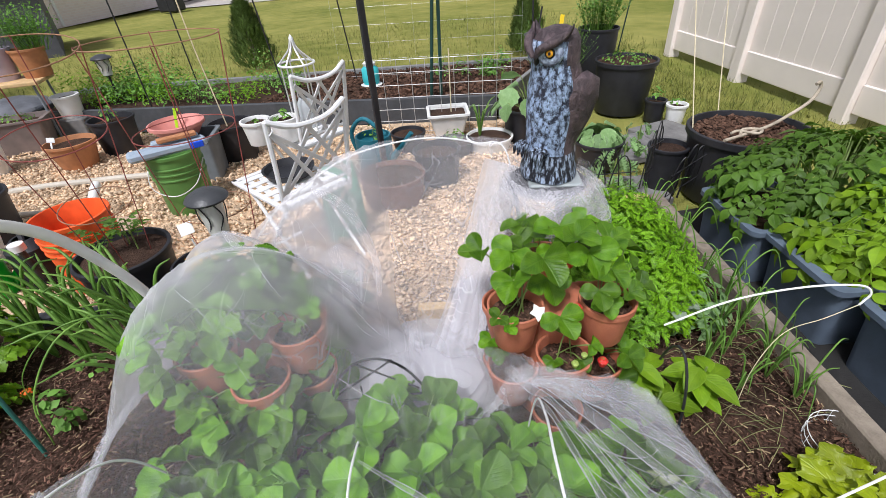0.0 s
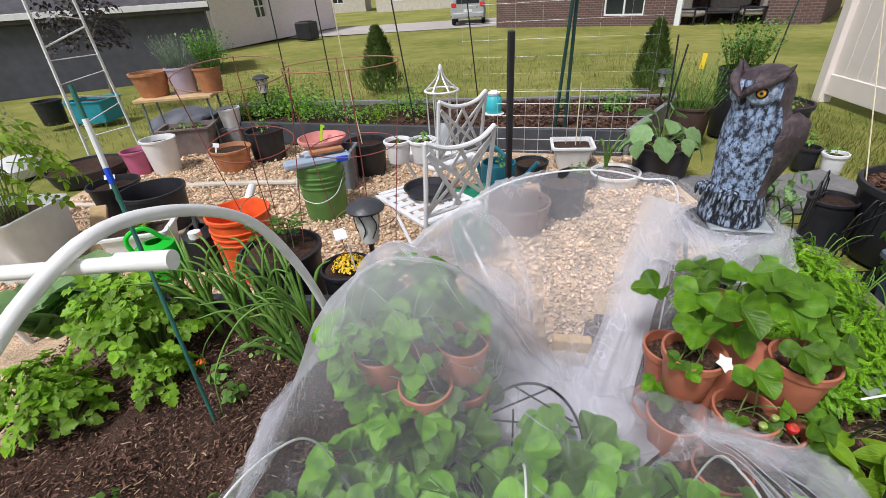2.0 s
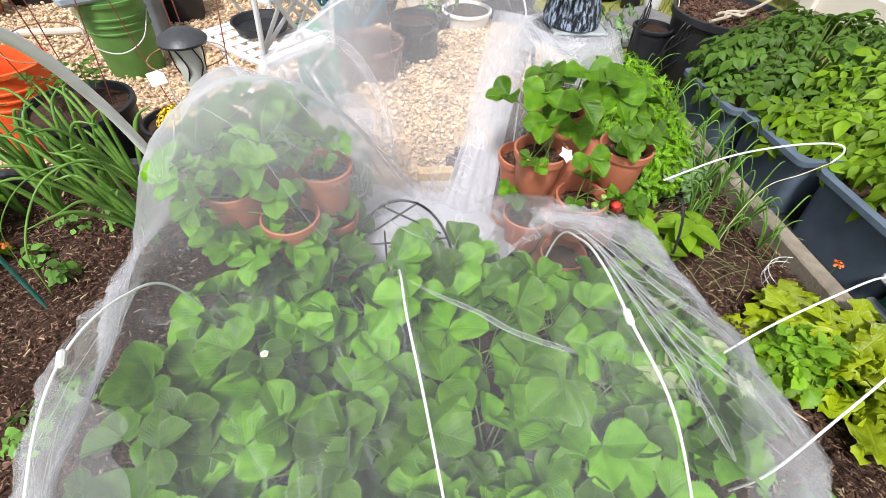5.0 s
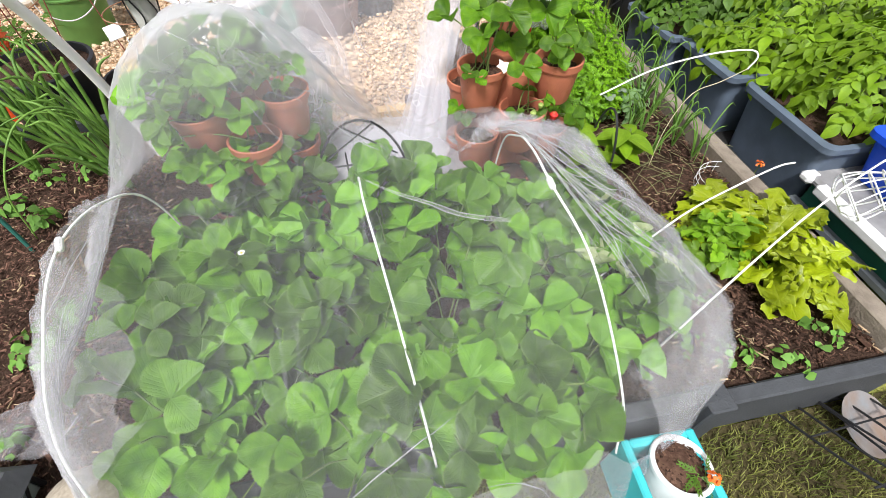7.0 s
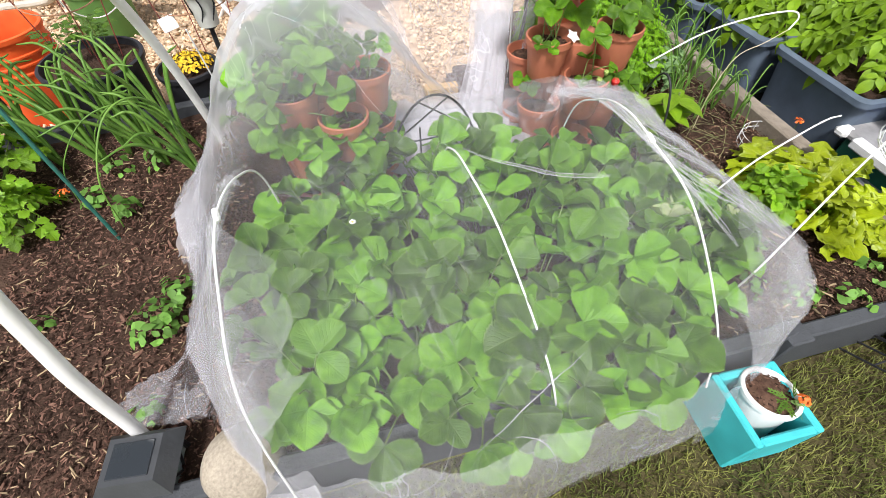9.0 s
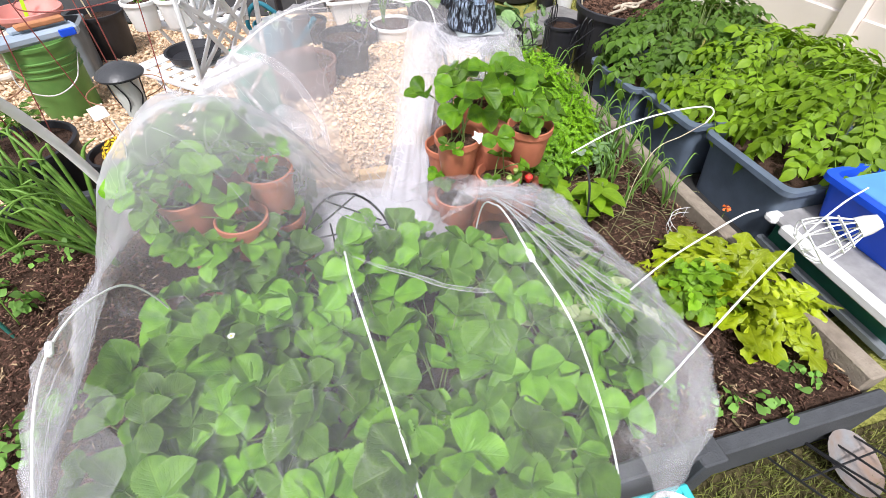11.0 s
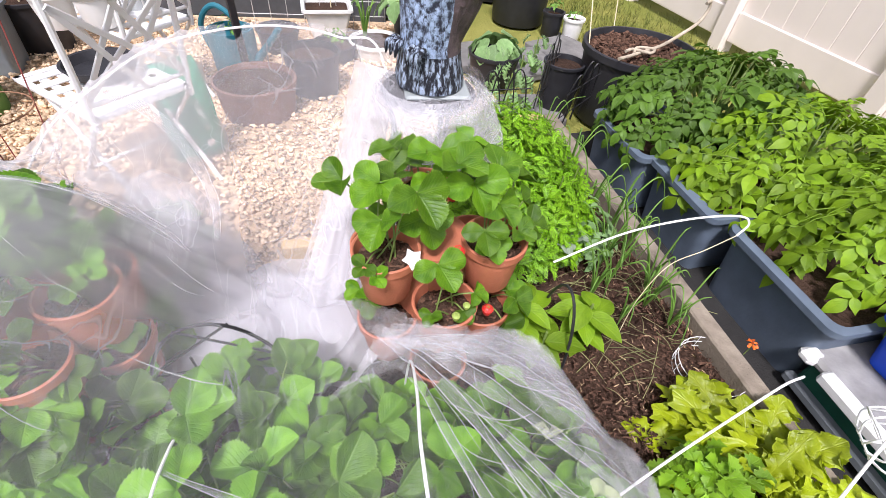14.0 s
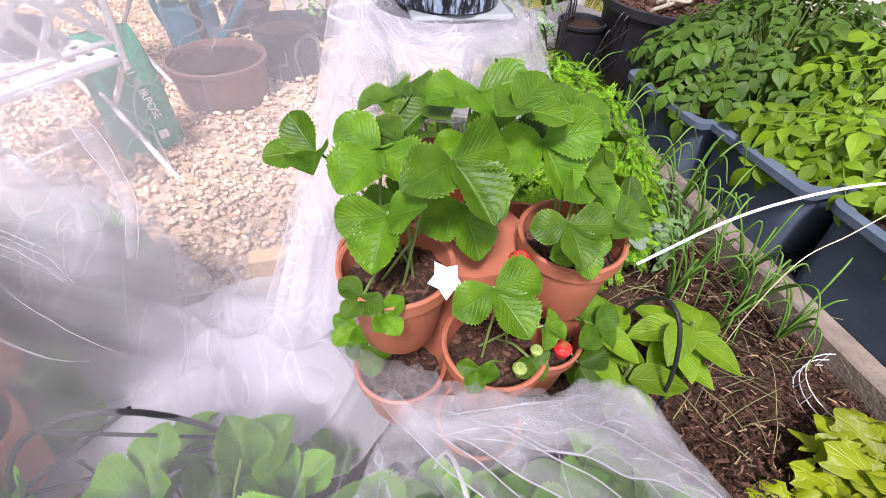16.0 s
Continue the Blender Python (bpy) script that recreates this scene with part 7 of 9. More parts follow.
for k in range(9):
    z, w, d = 0.20 + 0.175 * k, 0.245 - 0.0065 * k, (0.0, 0.07, -0.05, 0.03)[k % 4]
    part("rung", G().tube([(-w, 0, z - d), (0, 0.004, z), (w, 0, z + d)], 0.008 if k in (0, 5) else 0.0042, 8), WHITEPAINT, la)
pot("plant_pot", pose(-5.6, 5.95, 0), 0.16, 0.30, BLACK, "tall black pot on the grass", 0.84)
leafy("shrub", tuft(900, 0.5, 0.5, 0.75, SMALL, 0.5, 12, 0.2), SAGE, "straggly green shrub beside a tub", "shrub", pose(-4.9, 4.2, 0.0))

# ---- rear bed and its trellis ----
RB = [Vector(p) for p in ((-2.95, 4.83, 0), (1.10, 3.78, 0), (1.95, 4.95, 0), (-2.95, 5.65, 0))]
for k, mt in ((0, BOARD), (1, BOARD_TOP), (2, BOARD_TOP), (3, BOARD)):
    a, b = RB[k], RB[(k + 1) % 4]
    d = b - a
    solo("bed_board", G().box((0, 0, 0.10), (d.length - 0.045, 0.04, 0.21), 0.005), mt, "dark board round the rear vegetable bed" if mt is BOARD else "grey weathered board round the rear vegetable bed", "garden bed edging", Matrix.Translation((a + b) / 2) @ pose(0, 0, 0, 0, 0, math.degrees(math.atan2(d.y, d.x))), "boards of the rear bed")
g = G()
g.grid(lambda u, v: RB[0].lerp(RB[1], u).lerp(RB[3].lerp(RB[2], u), v) + Vector((0, 0, 0.165 + 0.02 * noise.noise((u * 30, v * 14, 2)))), 70, 26)
solo("rear_bed_soil", g, SOIL, "red-brown mulch in the rear bed", "soil", kind="structure", smooth=180)
for k in range(26):
    u, v = rnd.uniform(0.03, 0.56), rnd.uniform(0.12, 0.92)
    p = RB[0].lerp(RB[1], u).lerp(RB[3].lerp(RB[2], u), v)
    tall = rnd.uniform(0.22, 0.44)
    kind = rnd.random()
    gg = tuft(260, rnd.uniform(0.14, 0.22), rnd.uniform(0.14, 0.2), tall, FEATHER if kind < 0.4 else SMALL, 0.5, k, 0.15)
    leafy("vegetable_plant", gg, CARROT if kind < 0.4 else WEED, "bushy green vegetable plant in the rear bed", "plant", pose(p.x, p.y, 0.15), "plants in the rear bed")
for k in range(9):
    u, v = rnd.uniform(0.62, 0.97), rnd.uniform(0.5, 0.95)
    p = RB[0].lerp(RB[1], u).lerp(RB[3].lerp(RB[2], u), v)
    leafy("vegetable_plant", tuft(70, 0.09, 0.09, 0.2, SMALL, 0.5, k + 60, 0.2), WEED, "small green vegetable plant in the rear bed", "plant", pose(p.x, p.y, 0.15), "plants in the rear bed")

gt = thing("mesh_trellis", pose(0.62, 3.62, 0, 0, 0, -12), "galvanised wire mesh panel used as a trellis", "trellis")
for k in range(11):
    part("wire", G().tube([(-0.55 + 0.105 * k, 0, 0.0), (-0.55 + 0.105 * k, 0.0, 0.56)], 0.0022, 5), STEEL, gt)
for k in range(7):
    part("wire", G().tube([(-0.56, 0.004, 0.02 + 0.09 * k), (0.51, 0.004, 0.02 + 0.09 * k)], 0.0022, 5), STEEL, gt)
gt = thing("mesh_trellis", pose(0.75, 4.75, 0, 0, 0, -12), "tall galvanised wire mesh panel behind the rear bed", "trellis")
for k in range(8):
    part("wire", G().tube([(-0.95 + 0.25 * k, 0, 0.15), (-0.95 + 0.25 * k, 0.0, 1.28)], 0.0008, 5), STEEL, gt)
for k in range(8):
    part("wire", G().tube([(-0.96, 0.004, 0.2 + 0.15 * k), (0.81, 0.004, 0.2 + 0.15 * k)], 0.0008, 5), STEEL, gt)


def stake(p, q, r, material, label, name="fence_post"):
    return solo(name, G().tube([p, q], r, 8), material, label, "post")


bp = thing("fence_post", (0.098, 2.895, 0, 0, 0, 0), "black square plastic post leaning slightly", "post")
part("shaft", G().box((0, 0, 0.53), (0.032, 0.032, 1.06), 0.004, pose(0, 0, 0, 7, -3, 20)), BLACK, bp)
stake((0.56, 4.0, 0), (0.70, 4.05, 1.75), 0.014, GREENPOST, "dark green steel fence post")
stake((0.66, 4.05, 0), (0.71, 4.10, 1.80), 0.014, GREENPOST, "dark green steel fence post")
for x, y, dx, h in ((-0.62, 4.35, -0.16, 1.5), (-0.02, 4.9, -0.16, 1.7), (-1.5, 4.9, -0.05, 1.35), (-1.85, 4.6, -0.02, 1.3), (2.35, 4.35, 0.16, 1.1), (1.17, 3.4, 0.12, 0.85), (1.28, 3.5, -0.02, 0.9)):
    stake((x, y, 0), (x + dx, y + 0.05, h), 0.006, BLACKMETAL if x < 2 else GREENPOST, "thin dark garden stake", "garden_stake")
for a, b in (((1.75, 2.3, 0.30), (2.15, 3.4, 1.75)), ((1.98, 2.42, 0.30), (2.35, 3.3, 1.75))):
    solo("garden_string", G().tube([a, b], 0.003, 6), BAMBOO, "taut pale string running up from a large pot", "string")

bf = thing("garden_ornament", pose(0.10, 4.62, 0.165) @ Matrix.Diagonal((1, 1, 0.72, 1)), "teal and white bird waterer standing in the rear bed", "ornament")
part("base", G().lathe([(0, 0), (0.09, 0), (0.10, 0.03), (0.06, 0.04), (0, 0.04)], 24), WHITE, bf)
part("jar", G().lathe([(0, 0.04), (0.07, 0.04), (0.078, 0.08), (0.078, 0.22), (0.05, 0.26), (0, 0.26)], 24), TEAL, bf)
part("cap", G().lathe([(0, 0.26), (0.055, 0.262), (0.06, 0.29), (0.03, 0.32), (0, 0.325)], 20), WHITE, bf)

# watering can, cube pot, squash pot, low pots
can = thing("watering_can", pose(0.05, 3.10, 0, 0, 0, -25), "dark teal plastic watering can", "watering can")
part("body", G().lathe([(0, 0), (0.10, 0), (0.115, 0.02), (0.12, 0.20), (0.115, 0.235), (0.105, 0.235), (0.11, 0.19), (0, 0.17)], 28), TEALDARK, can)
part("handle", G().tube(bend([(-0.115, 0, 0.08), (-0.15, 0, 0.24), (-0.05, 0, 0.34), (0.09, 0, 0.24)], 6), 0.014, 10), TEALDARK, can)
part("spout", G().tube([(0.10, 0, 0.06), (0.19, 0, 0.16), (0.27, 0, 0.26)], [0.026, 0.018, 0.016], 12), TEALDARK, can)
seedling((0.05, 3.10, 0.17), 30, 0.08, 0.14, "green seedling growing in a watering can")
square_pot("plant_pot", pose(0.63, 3.56, 0, 0, 0, -6), 0.29, 0.27, 0.20, WHITE, "cream-white square pot of dark soil", 0.66)
solo("cane", G().tube([(0.66, 3.58, 0.10), (0.665, 3.60, 0.62)], 0.004, 6), BAMBOO, "thin cane in a square pot", "cane")
pot("plant_pot", pose(1.19, 3.30, 0), 0.195, 0.25, BLACK, "black pot with a squash plant", 0.86)
pl = thing("squash_plant", pose(1.16, 3.27, 0.2), "squash plant with broad soft green leaves", "plant")
CABS = [oakleaf(0.115, 0.05, 20 + k).mesh("leaf", CABBAGE, 180) for k in range(4)]
CAB = [leaflet(0.13, 0.062, 0.10, 0.15, 0.3, 9, 4, 0.9, 0.06, k).mesh("leaf", CABBAGE, 180) for k in range(4)]
for k in range(15):
    a, q = k * 2.399, math.sqrt((k + 0.5) / 15)
    p = Vector((0.22 * q * math.cos(a), 0.19 * q * math.sin(a), 0.27 * (1 - 0.7 * q * q) * rnd.uniform(0.6, 1.1)))
    part("leaf", CAB[k % 4], CABBAGE, pl, at=Matrix.Translation(p) @ face((math.cos(a) * q * 0.8 + rnd.uniform(-0.6, 0.6), math.sin(a) * q * 0.8 + rnd.uniform(-0.9, 0.3), 1), math.degrees(a) - 90 + rnd.uniform(-50, 50)) @ Matrix.Scale(rnd.uniform(0.9, 1.35), 4))
    part("stalk", G().tube(bend([(0.01, 0.01, 0), (p.x * 0.5, p.y * 0.5, p.z * 0.7), p], 5), 0.003, 5), STEM, pl)
part("stem", G().tube([(0.02, 0.02, 0), (0.0, 0.0, 0.22)], 0.008, 6), STEM, pl)
pot("plant_pot", pose(0.86, 3.20, 0), 0.16, 0.10, WHITE, "low white round pot of seedlings", 0.86)
pot("plant_pot", pose(0.60, 3.18, 0), 0.13, 0.10, BLACK, "low black pot of seedlings", 0.86)
onion((0.80, 3.24, 0.08), 9, 0.32, "thin green chives in a low pot", group="chives in low pots")
seedling((0.60, 3.18, 0.08), 30, 0.08, 0.12)
pot("plant_pot", pose(0.30, 3.36, 0), 0.12, 0.14, BLACK, "small black pot behind a watering can", 0.84)

# behind the netting: bag, brown tub
bag = thing("soil_bag", pose(-0.14, 2.30, 0.0, 0, 0, 25), "green and white bag of potting soil standing up", "bag")
BAGGREEN = mat("green_bag", (0.03, 0.30, 0.17), 0.35, 0.2, 8, 0.4, 24, depth=0.02)
part("sack", G().grid(lambda u, v: Vector((0.105 * math.cos(2 * math.pi * u) * (1 - 0.25 * v ** 4), (0.055 - 0.04 * v ** 3) * math.sin(2 * math.pi * u) + 0.012 * noise.noise((u * 7, v * 6, 3)), 0.40 * v)), 32, 16), BAGGREEN, bag)
tx = bpy.data.curves.new("lettering", "FONT")
tx.body, tx.size, tx.extrude = "ALL PURPOSE", 0.034, 0.0004
tx.materials.append(WHITE)
ob = new("lettering", tx)
ob.parent = bag
ob.matrix_basis = pose(-0.005, -0.072, 0.33, 90, 82, 0)
part("label_patch", G().box((0.03, -0.066, 0.07), (0.03, 0.004, 0.03), 0.002), WHITE, bag, "pale printed patch")
pot("plant_pot", pose(0.13, 2.62, 0), 0.185, 0.17, mat("brown_tub", (0.17, 0.095, 0.075), 0.6, 0.2, 12, 0.1), "brown half-barrel tub seen through netting", 0.9)
pot("plant_pot", pose(0.42, 2.78, 0), 0.14, 0.22, BLACK, "dark pot seen through netting", 0.86)

# plant and pale cloth in the rounded end of the netting
strawberry_plant((-0.17, 1.36, 0.15), 12, 0.12, 0.27, "strawberry plant in the rounded end of the netting", group="strawberry plants in the bed", size=0.95)
solo("cloth_scrap", G().grid(lambda u, v: Vector((-0.075 + 0.15 * u, -0.07 + 0.14 * v, 0.03 * noise.noise((u * 4, v * 4, 1)) - 0.16 * (u - 0.5) ** 2 + 0.02 * math.sin(v * 6))), 18, 18), SOFT, "scrap of pale cloth caught under the netting", "cloth", pose(-0.105, 1.285, 0.450, 48, 0, -8), smooth=180)
strawberry_plant((-0.42, 1.24, 0.15), 12, 0.13, 0.33, "strawberry plant under white netting", group="strawberry plants in the bed")

# ---- behind and beside the bed on the fence side ----
pot("plant_pot", pose(1.955, 2.17, 0), 0.275, 0.37, BLACK, "very large black nursery pot of wood mulch", 0.86, 0.022, 0.90)
pot("plant_pot", pose(1.62, 2.30, 0), 0.10, 0.27, BLACK, "narrow black pot beside a very large pot", 0.86, 0.010, 0.92)
HOOK = mat("weathered_iron", (0.40, 0.34, 0.26), 0.7, 0.3, 40, 0.2, 200)
hk = thing("shepherd_hook", (0, 0, 0), "twisted iron plant hook lying on a large pot", "plant hook")
part("rod", G().tube(bend([(1.70, 2.02, 0.385), (1.82, 2.05, 0.388), (2.00, 2.10, 0.395), (2.14, 2.135, 0.43), (2.235, 2.15, 0.475), (2.275, 2.16, 0.53), (2.265, 2.16, 0.565), (2.235, 2.15, 0.56)], 7), 0.008, 8), HOOK, hk)
part("scroll", G().tube(bend([(1.80, 2.045, 0.395), (1.86, 2.10, 0.395), (1.92, 2.06, 0.40), (1.87, 2.02, 0.40), (1.82, 2.08, 0.398), (1.77, 2.07, 0.396)], 7), 0.007, 8), HOOK, hk)
pot("plant_pot", pose(2.10, 3.68, 0), 0.23, 0.40, BLACK, "big dark pot of small seedlings near the fence", 0.84, 0.02, 0.95)
seedling((2.10, 3.68, 0.37), 110, 0.19, 0.10, "low green seedlings in a big dark pot")
pot("plant_pot", pose(2.12, 4.25, 0), 0.17, 0.55, BLACK, "tall dark pot of upright herbs", 0.86)
leafy("herb", upright(170, 0.24, 0.22, 0.42, 9, 0.04), ONION, "tall upright green herbs in a dark pot", "plant", pose(2.12, 4.25, 0.50))
leafy("herb", upright(170, 0.34, 0.28, 0.44, 10), ONION, "tall grassy green herb clump in a dark brown pot", "plant", pose(1.65, 3.98, 0.26))
solo("plant_marker", G().box((0, 0, 0.05), (0.035, 0.003, 0.11), 0.002), mat("yellow_tag", (0.85, 0.60, 0.02), 0.5, 0.05), "yellow plastic plant tag among herbs", "plant marker", pose(1.62, 3.90, 0.62, -10, 10, 0))
pot("plant_pot", pose(1.65, 3.98, 0), 0.15, 0.33, mat("dark_brown_pot", (0.075, 0.045, 0.038), 0.6, 0.2, 14, 0.1), "dark brown pot with a grassy herb", 0.8)
pot("plant_pot", pose(2.21, 3.36, 0), 0.075, 0.16, BLACK, "small black pot near the fence", 0.86)
pot("plant_pot", pose(2.31, 3.24, 0), 0.072, 0.15, WHITE, "small white pot near the fence", 0.8)
seedling((2.21, 3.36, 0.15), 30, 0.06, 0.12, "small leafy plant in a black pot")
seedling((2.31, 3.24, 0.13), 16, 0.06, 0.08, "small leafy plant in a white pot")
pot("plant_pot", pose(1.44, 2.72, 0), 0.145, 0.17, BLACK, "black pot of cabbage seedlings", 0.86)
pl = thing("cabbage_plant", pose(1.44, 2.72, 0.15), "leafy pale green cabbage in a black pot", "plant", "cabbage plants")
for k in range(16):
    a, q = k * 2.399, math.sqrt((k + 0.5) / 16)
    part("leaf", CAB[k % 4], CABBAGE, pl, at=Matrix.Translation((0.11 * q * math.cos(a), 0.11 * q * math.sin(a), 0.13 * (1 - 0.5 * q))) @ face((math.cos(a) * q, math.sin(a) * q, 0.8), math.degrees(a) - 90) @ Matrix.Scale(rnd.uniform(0.7, 1.05), 4))
for k, (x, y, s, t) in enumerate(((1.75, 2.86, 0.38, 8), (1.48, 2.30, 0.3, -10), (2.12, 3.02, 0.38, 14), (1.46, 3.05, 0.36, 3))):
    solo("paver", G().box((0, 0, 0.015), (s, s, 0.045), 0.006), STONE, "square concrete stepping stone set beside the gravel", "paver", pose(x, y, 0, 0, 0, t), "stepping stones")
for k, (x, y, s, t) in enumerate(((-2.0, 2.62, 0.34, 8), (-1.52, 2.62, 0.34, 4), (-3.2, 3.0, 0.36, 6))):
    solo("paver", G().box((0, 0, 0.012), (s, s, 0.045), 0.006), TANSTONE, "square sandstone stepping stone in gravel", "paver", pose(x, y, 0, 0, 0, t), "stepping stones")


def border_fence(m, label):
    bf = thing("border_fence", m, label, "garden edging", "black wire border fences")
    for k in range(3):
        part("arch", G().tube(arc((-0.12 + 0.06 * k, 0.002 * k, 0), (0.0 + 0.06 * k, 0.002 * k, 0), 0.30 + (0.04 if k == 1 else 0), 18), 0.003, 6), BLACKMETAL, bf)
    for z in (0.08, 0.22):
        part("rail", G().tube([(-0.12, 0, z), (0.12, 0, z)], 0.0025, 6), BLACKMETAL, bf)
    return bf


border_fence(pose(1.50, 2.25, 0.08, 0, 8, 40), "black wire border fence with arched tops")
border_fence(pose(1.56, 2.06, 0.08, 12, -12, 20), "black wire border fence leaning on a black pot")
border_fence(pose(1.08, 1.93, 0.12, 0, 0, -6), "black wire border fence with arched tops")

# totes of potatoes
for x, y, w, d, h, t in ((1.69, 1.60, 0.46, 0.36, 0.27, -6), (1.77, 1.22, 0.60, 0.34, 0.27, -7), (1.73, 0.80, 0.56, 0.40, 0.265, -8)):
    square_pot("storage_tote", pose(x, y, 0, 0, 0, t), w, d, h, TOTE, "slate blue-grey plastic tote used as a planter", 0.92, 0.86, "totes used as planters", category="tote", rim=0.016)
potato_plant((1.93, 1.62, 0.24), 300, 0.46, 0.31, 0.28, POTATODARK, "dense bushy potato plant in a grey tote", "potatoes in totes", 0.7)
potato_plant((2.00, 1.22, 0.24), 230, 0.48, 0.28, 0.24, POTATO, "bright green potato plant in a grey tote", "potatoes in totes", 0.6)
potato_plant((2.01, 0.82, 0.24), 230, 0.46, 0.31, 0.26, POTATO, "bright green potato plant in a grey tote", "potatoes in totes", 0.6)
tub = thing("storage_tub", pose(1.72, 0.40, 0.165, 0, 0, -9), "bright blue plastic tub with a rolled rim", "tub")
part("body", square_pot("body", Matrix(), 0.46, 0.36, 0.17, BLUE, "bright blue plastic tub", 0.86, 0, rim=0.016, category="tub").children[0].data, BLUE, tub)
bpy.data.objects.remove(next(o for o in bpy.data.objects if o.get("label") == "bright blue plastic tub" and o.parent is None).children[0])
bpy.data.objects.remove(next(o for o in bpy.data.objects if o.get("label") == "bright blue plastic tub" and o.parent is None))
part("water_lid", G().box((0, 0, 0.158), (0.40, 0.30, 0.008), 0.003), mat("pale_blue_lid", (0.10, 0.30, 0.62), 0.4, 0.1, 10, 0), tub)
co = thing("cooler", pose(1.575, 0.36, 0, 0, 0, -9), "white and green plastic cooler box under a blue tub", "cooler")
part("body", G().box((0.05, 0, 0.075), (0.44, 0.50, 0.12), 0.012), mat("green_cooler", (0.02, 0.13, 0.085), 0.5, 0.15, 12, 0.05), co)
part("lid", G().box((0.05, 0, 0.147), (0.49, 0.55, 0.030), 0.010), mat("grey_lid", (0.27, 0.265, 0.26), 0.7, 0.3, 20, 0.2), co)
part("corner_cap", G().box((-0.185, 0.255, 0.147), (0.055, 0.05, 0.036), 0.012), WHITE, co)
part("rim", G().box((-0.200, -0.03, 0.148), (0.040, 0.46, 0.038), 0.008), WHITE, co)
part("foot", G().box((-0.10, -0.20, 0.02), (0.10, 0.14, 0.04), 0.01).box((-0.10, 0.20, 0.02), (0.10, 0.14, 0.04), 0.01), GREY, co)
part("base_rim", G().box((-0.185, 0, 0.045), (0.03, 0.53, 0.03), 0.006), GREY, co)

# wire light guard
lg = thing("wire_lamp_guard", Matrix.Translation((1.17, 0.395, 0.36)) @ pose(0, 0, 0, 38, 32, 20) @ Matrix.Scale(1.0, 4), "white wire cage lamp shade on a hanging rod", "lamp")
for k in range(10):
    a = k * math.pi / 5
    part("wire", G().tube(bend([(0.022 * math.cos(a), 0.022 * math.sin(a), 0.075), (0.052 * math.cos(a + 0.15), 0.052 * math.sin(a + 0.15), 0.02), (0.062 * math.cos(a + 0.3), 0.062 * math.sin(a + 0.3), -0.035), (0.03 * math.cos(a + 0.45), 0.03 * math.sin(a + 0.45), -0.06)], 5), 0.0022, 5), WHITEPAINT, lg)
for r, z in ((0.053, 0.02), (0.063, -0.03), (0.045, 0.045), (0.032, -0.058)):
    part("ring", G().tube([(r * math.cos(i * 0.3142), r * math.sin(i * 0.3142), z) for i in range(20)], 0.0022, 5, closed=True), WHITEPAINT, lg)
part("socket", G().lathe([(0.028, 0.07), (0.026, 0.09), (0.018, 0.115), (0, 0.118)], 16), WHITE, lg)

# thin white hoops over the open part of the bed
for pts in ([(0.737, 0.966, 0.395), (0.90, 0.95, 0.46), (1.05, 0.92, 0.495), (1.16, 0.885, 0.508), (1.19, 0.87, 0.49), (1.175, 0.87, 0.455)],
            [(0.44, 0.48, 0.13), (0.60, 0.50, 0.24), (0.75, 0.52, 0.315), (0.92, 0.54, 0.345), (1.05, 0.555, 0.355), (1.115, 0.557, 0.35)],
            [(0.54, 0.27, 0.15), (0.56, 0.265, 0.27), (0.72, 0.31, 0.345), (0.90, 0.36, 0.39), (1.06, 0.40, 0.41), (1.25, 0.44, 0.42), (1.42, 0.47, 0.40)]):
    ho = thing("plant_hoop", (0, 0, 0), "thin bent white rod over the open bed", "garden hoop", "thin white hoops")
    part("rod", G().tube(bend(pts, 8), 0.0026, 8), ROD, ho)
solo("garden_string", G().tube(bend([(1.175, 0.87, 0.455), (1.091, 0.87, 0.428), (0.994, 0.87, 0.402), (0.94, 0.86, 0.30), (0.93, 0.85, 0.16)], 6), 0.0011, 5), BAMBOO, "thin pale string hanging from a bent rod", "string")
solo("wire_ring", G().tube(arc((0.735, 0.955, 0.15), (0.72, 0.80, 0.15), 0.25, 16), 0.0035, 6), BLACKMETAL, "black wire hoop beside the stacked pots", "garden hoop")

# ---- vegetables in the open bed ----
def carrot_tops(parent, count, rx, ry, h, seed, upright, flat):
    tagged(part("foliage", tuft(count, rx, ry, h, FEATHER, 0.55, seed, upright, flat), CARROT, parent, smooth=180), kind="stuff")
    q = random.Random(seed)
    for _ in range(14):
        a, r = q.uniform(0, 6.283), math.sqrt(q.random()) * 0.8
        x, y = rx * r * math.cos(a), ry * r * math.sin(a)
        part("stem", G().tube([(x, y, 0), (x * 1.1, y * 1.1, h * 0.75)], 0.002, 5), STEM, parent)


ca = thing("carrot_row", pose(0.83, 1.40, 0.15), "dense feathery carrot tops", "plant")
carrot_tops(ca, 8500, 0.27, 0.34, 0.40, 21, 0.40, 0.40)
ca = thing("carrot_row", pose(1.05, 1.66, 0.15), "dense feathery carrot tops by the wooden board", "plant")
carrot_tops(ca, 700, 0.16, 0.2, 0.22, 22, 0.3, 0.35)
leafy("herb", tuft(420, 0.13, 0.13, 0.20, SMALL, 0.5, 31, 0.25), CABBAGE, "pale grey-green leafy herb among the carrots", "plant", pose(1.0, 1.20, 0.15))
pl = thing("kale_seedling", pose(0.885, 1.13, 0.16), "blue-grey kale seedling with a pale leaf", "plant")
KALE = leaf_mat("kale_leaf", (0.30, 0.38, 0.27), (0.40, 0.47, 0.36), (0.5, 0.55, 0.45), 0.6, 0.15)
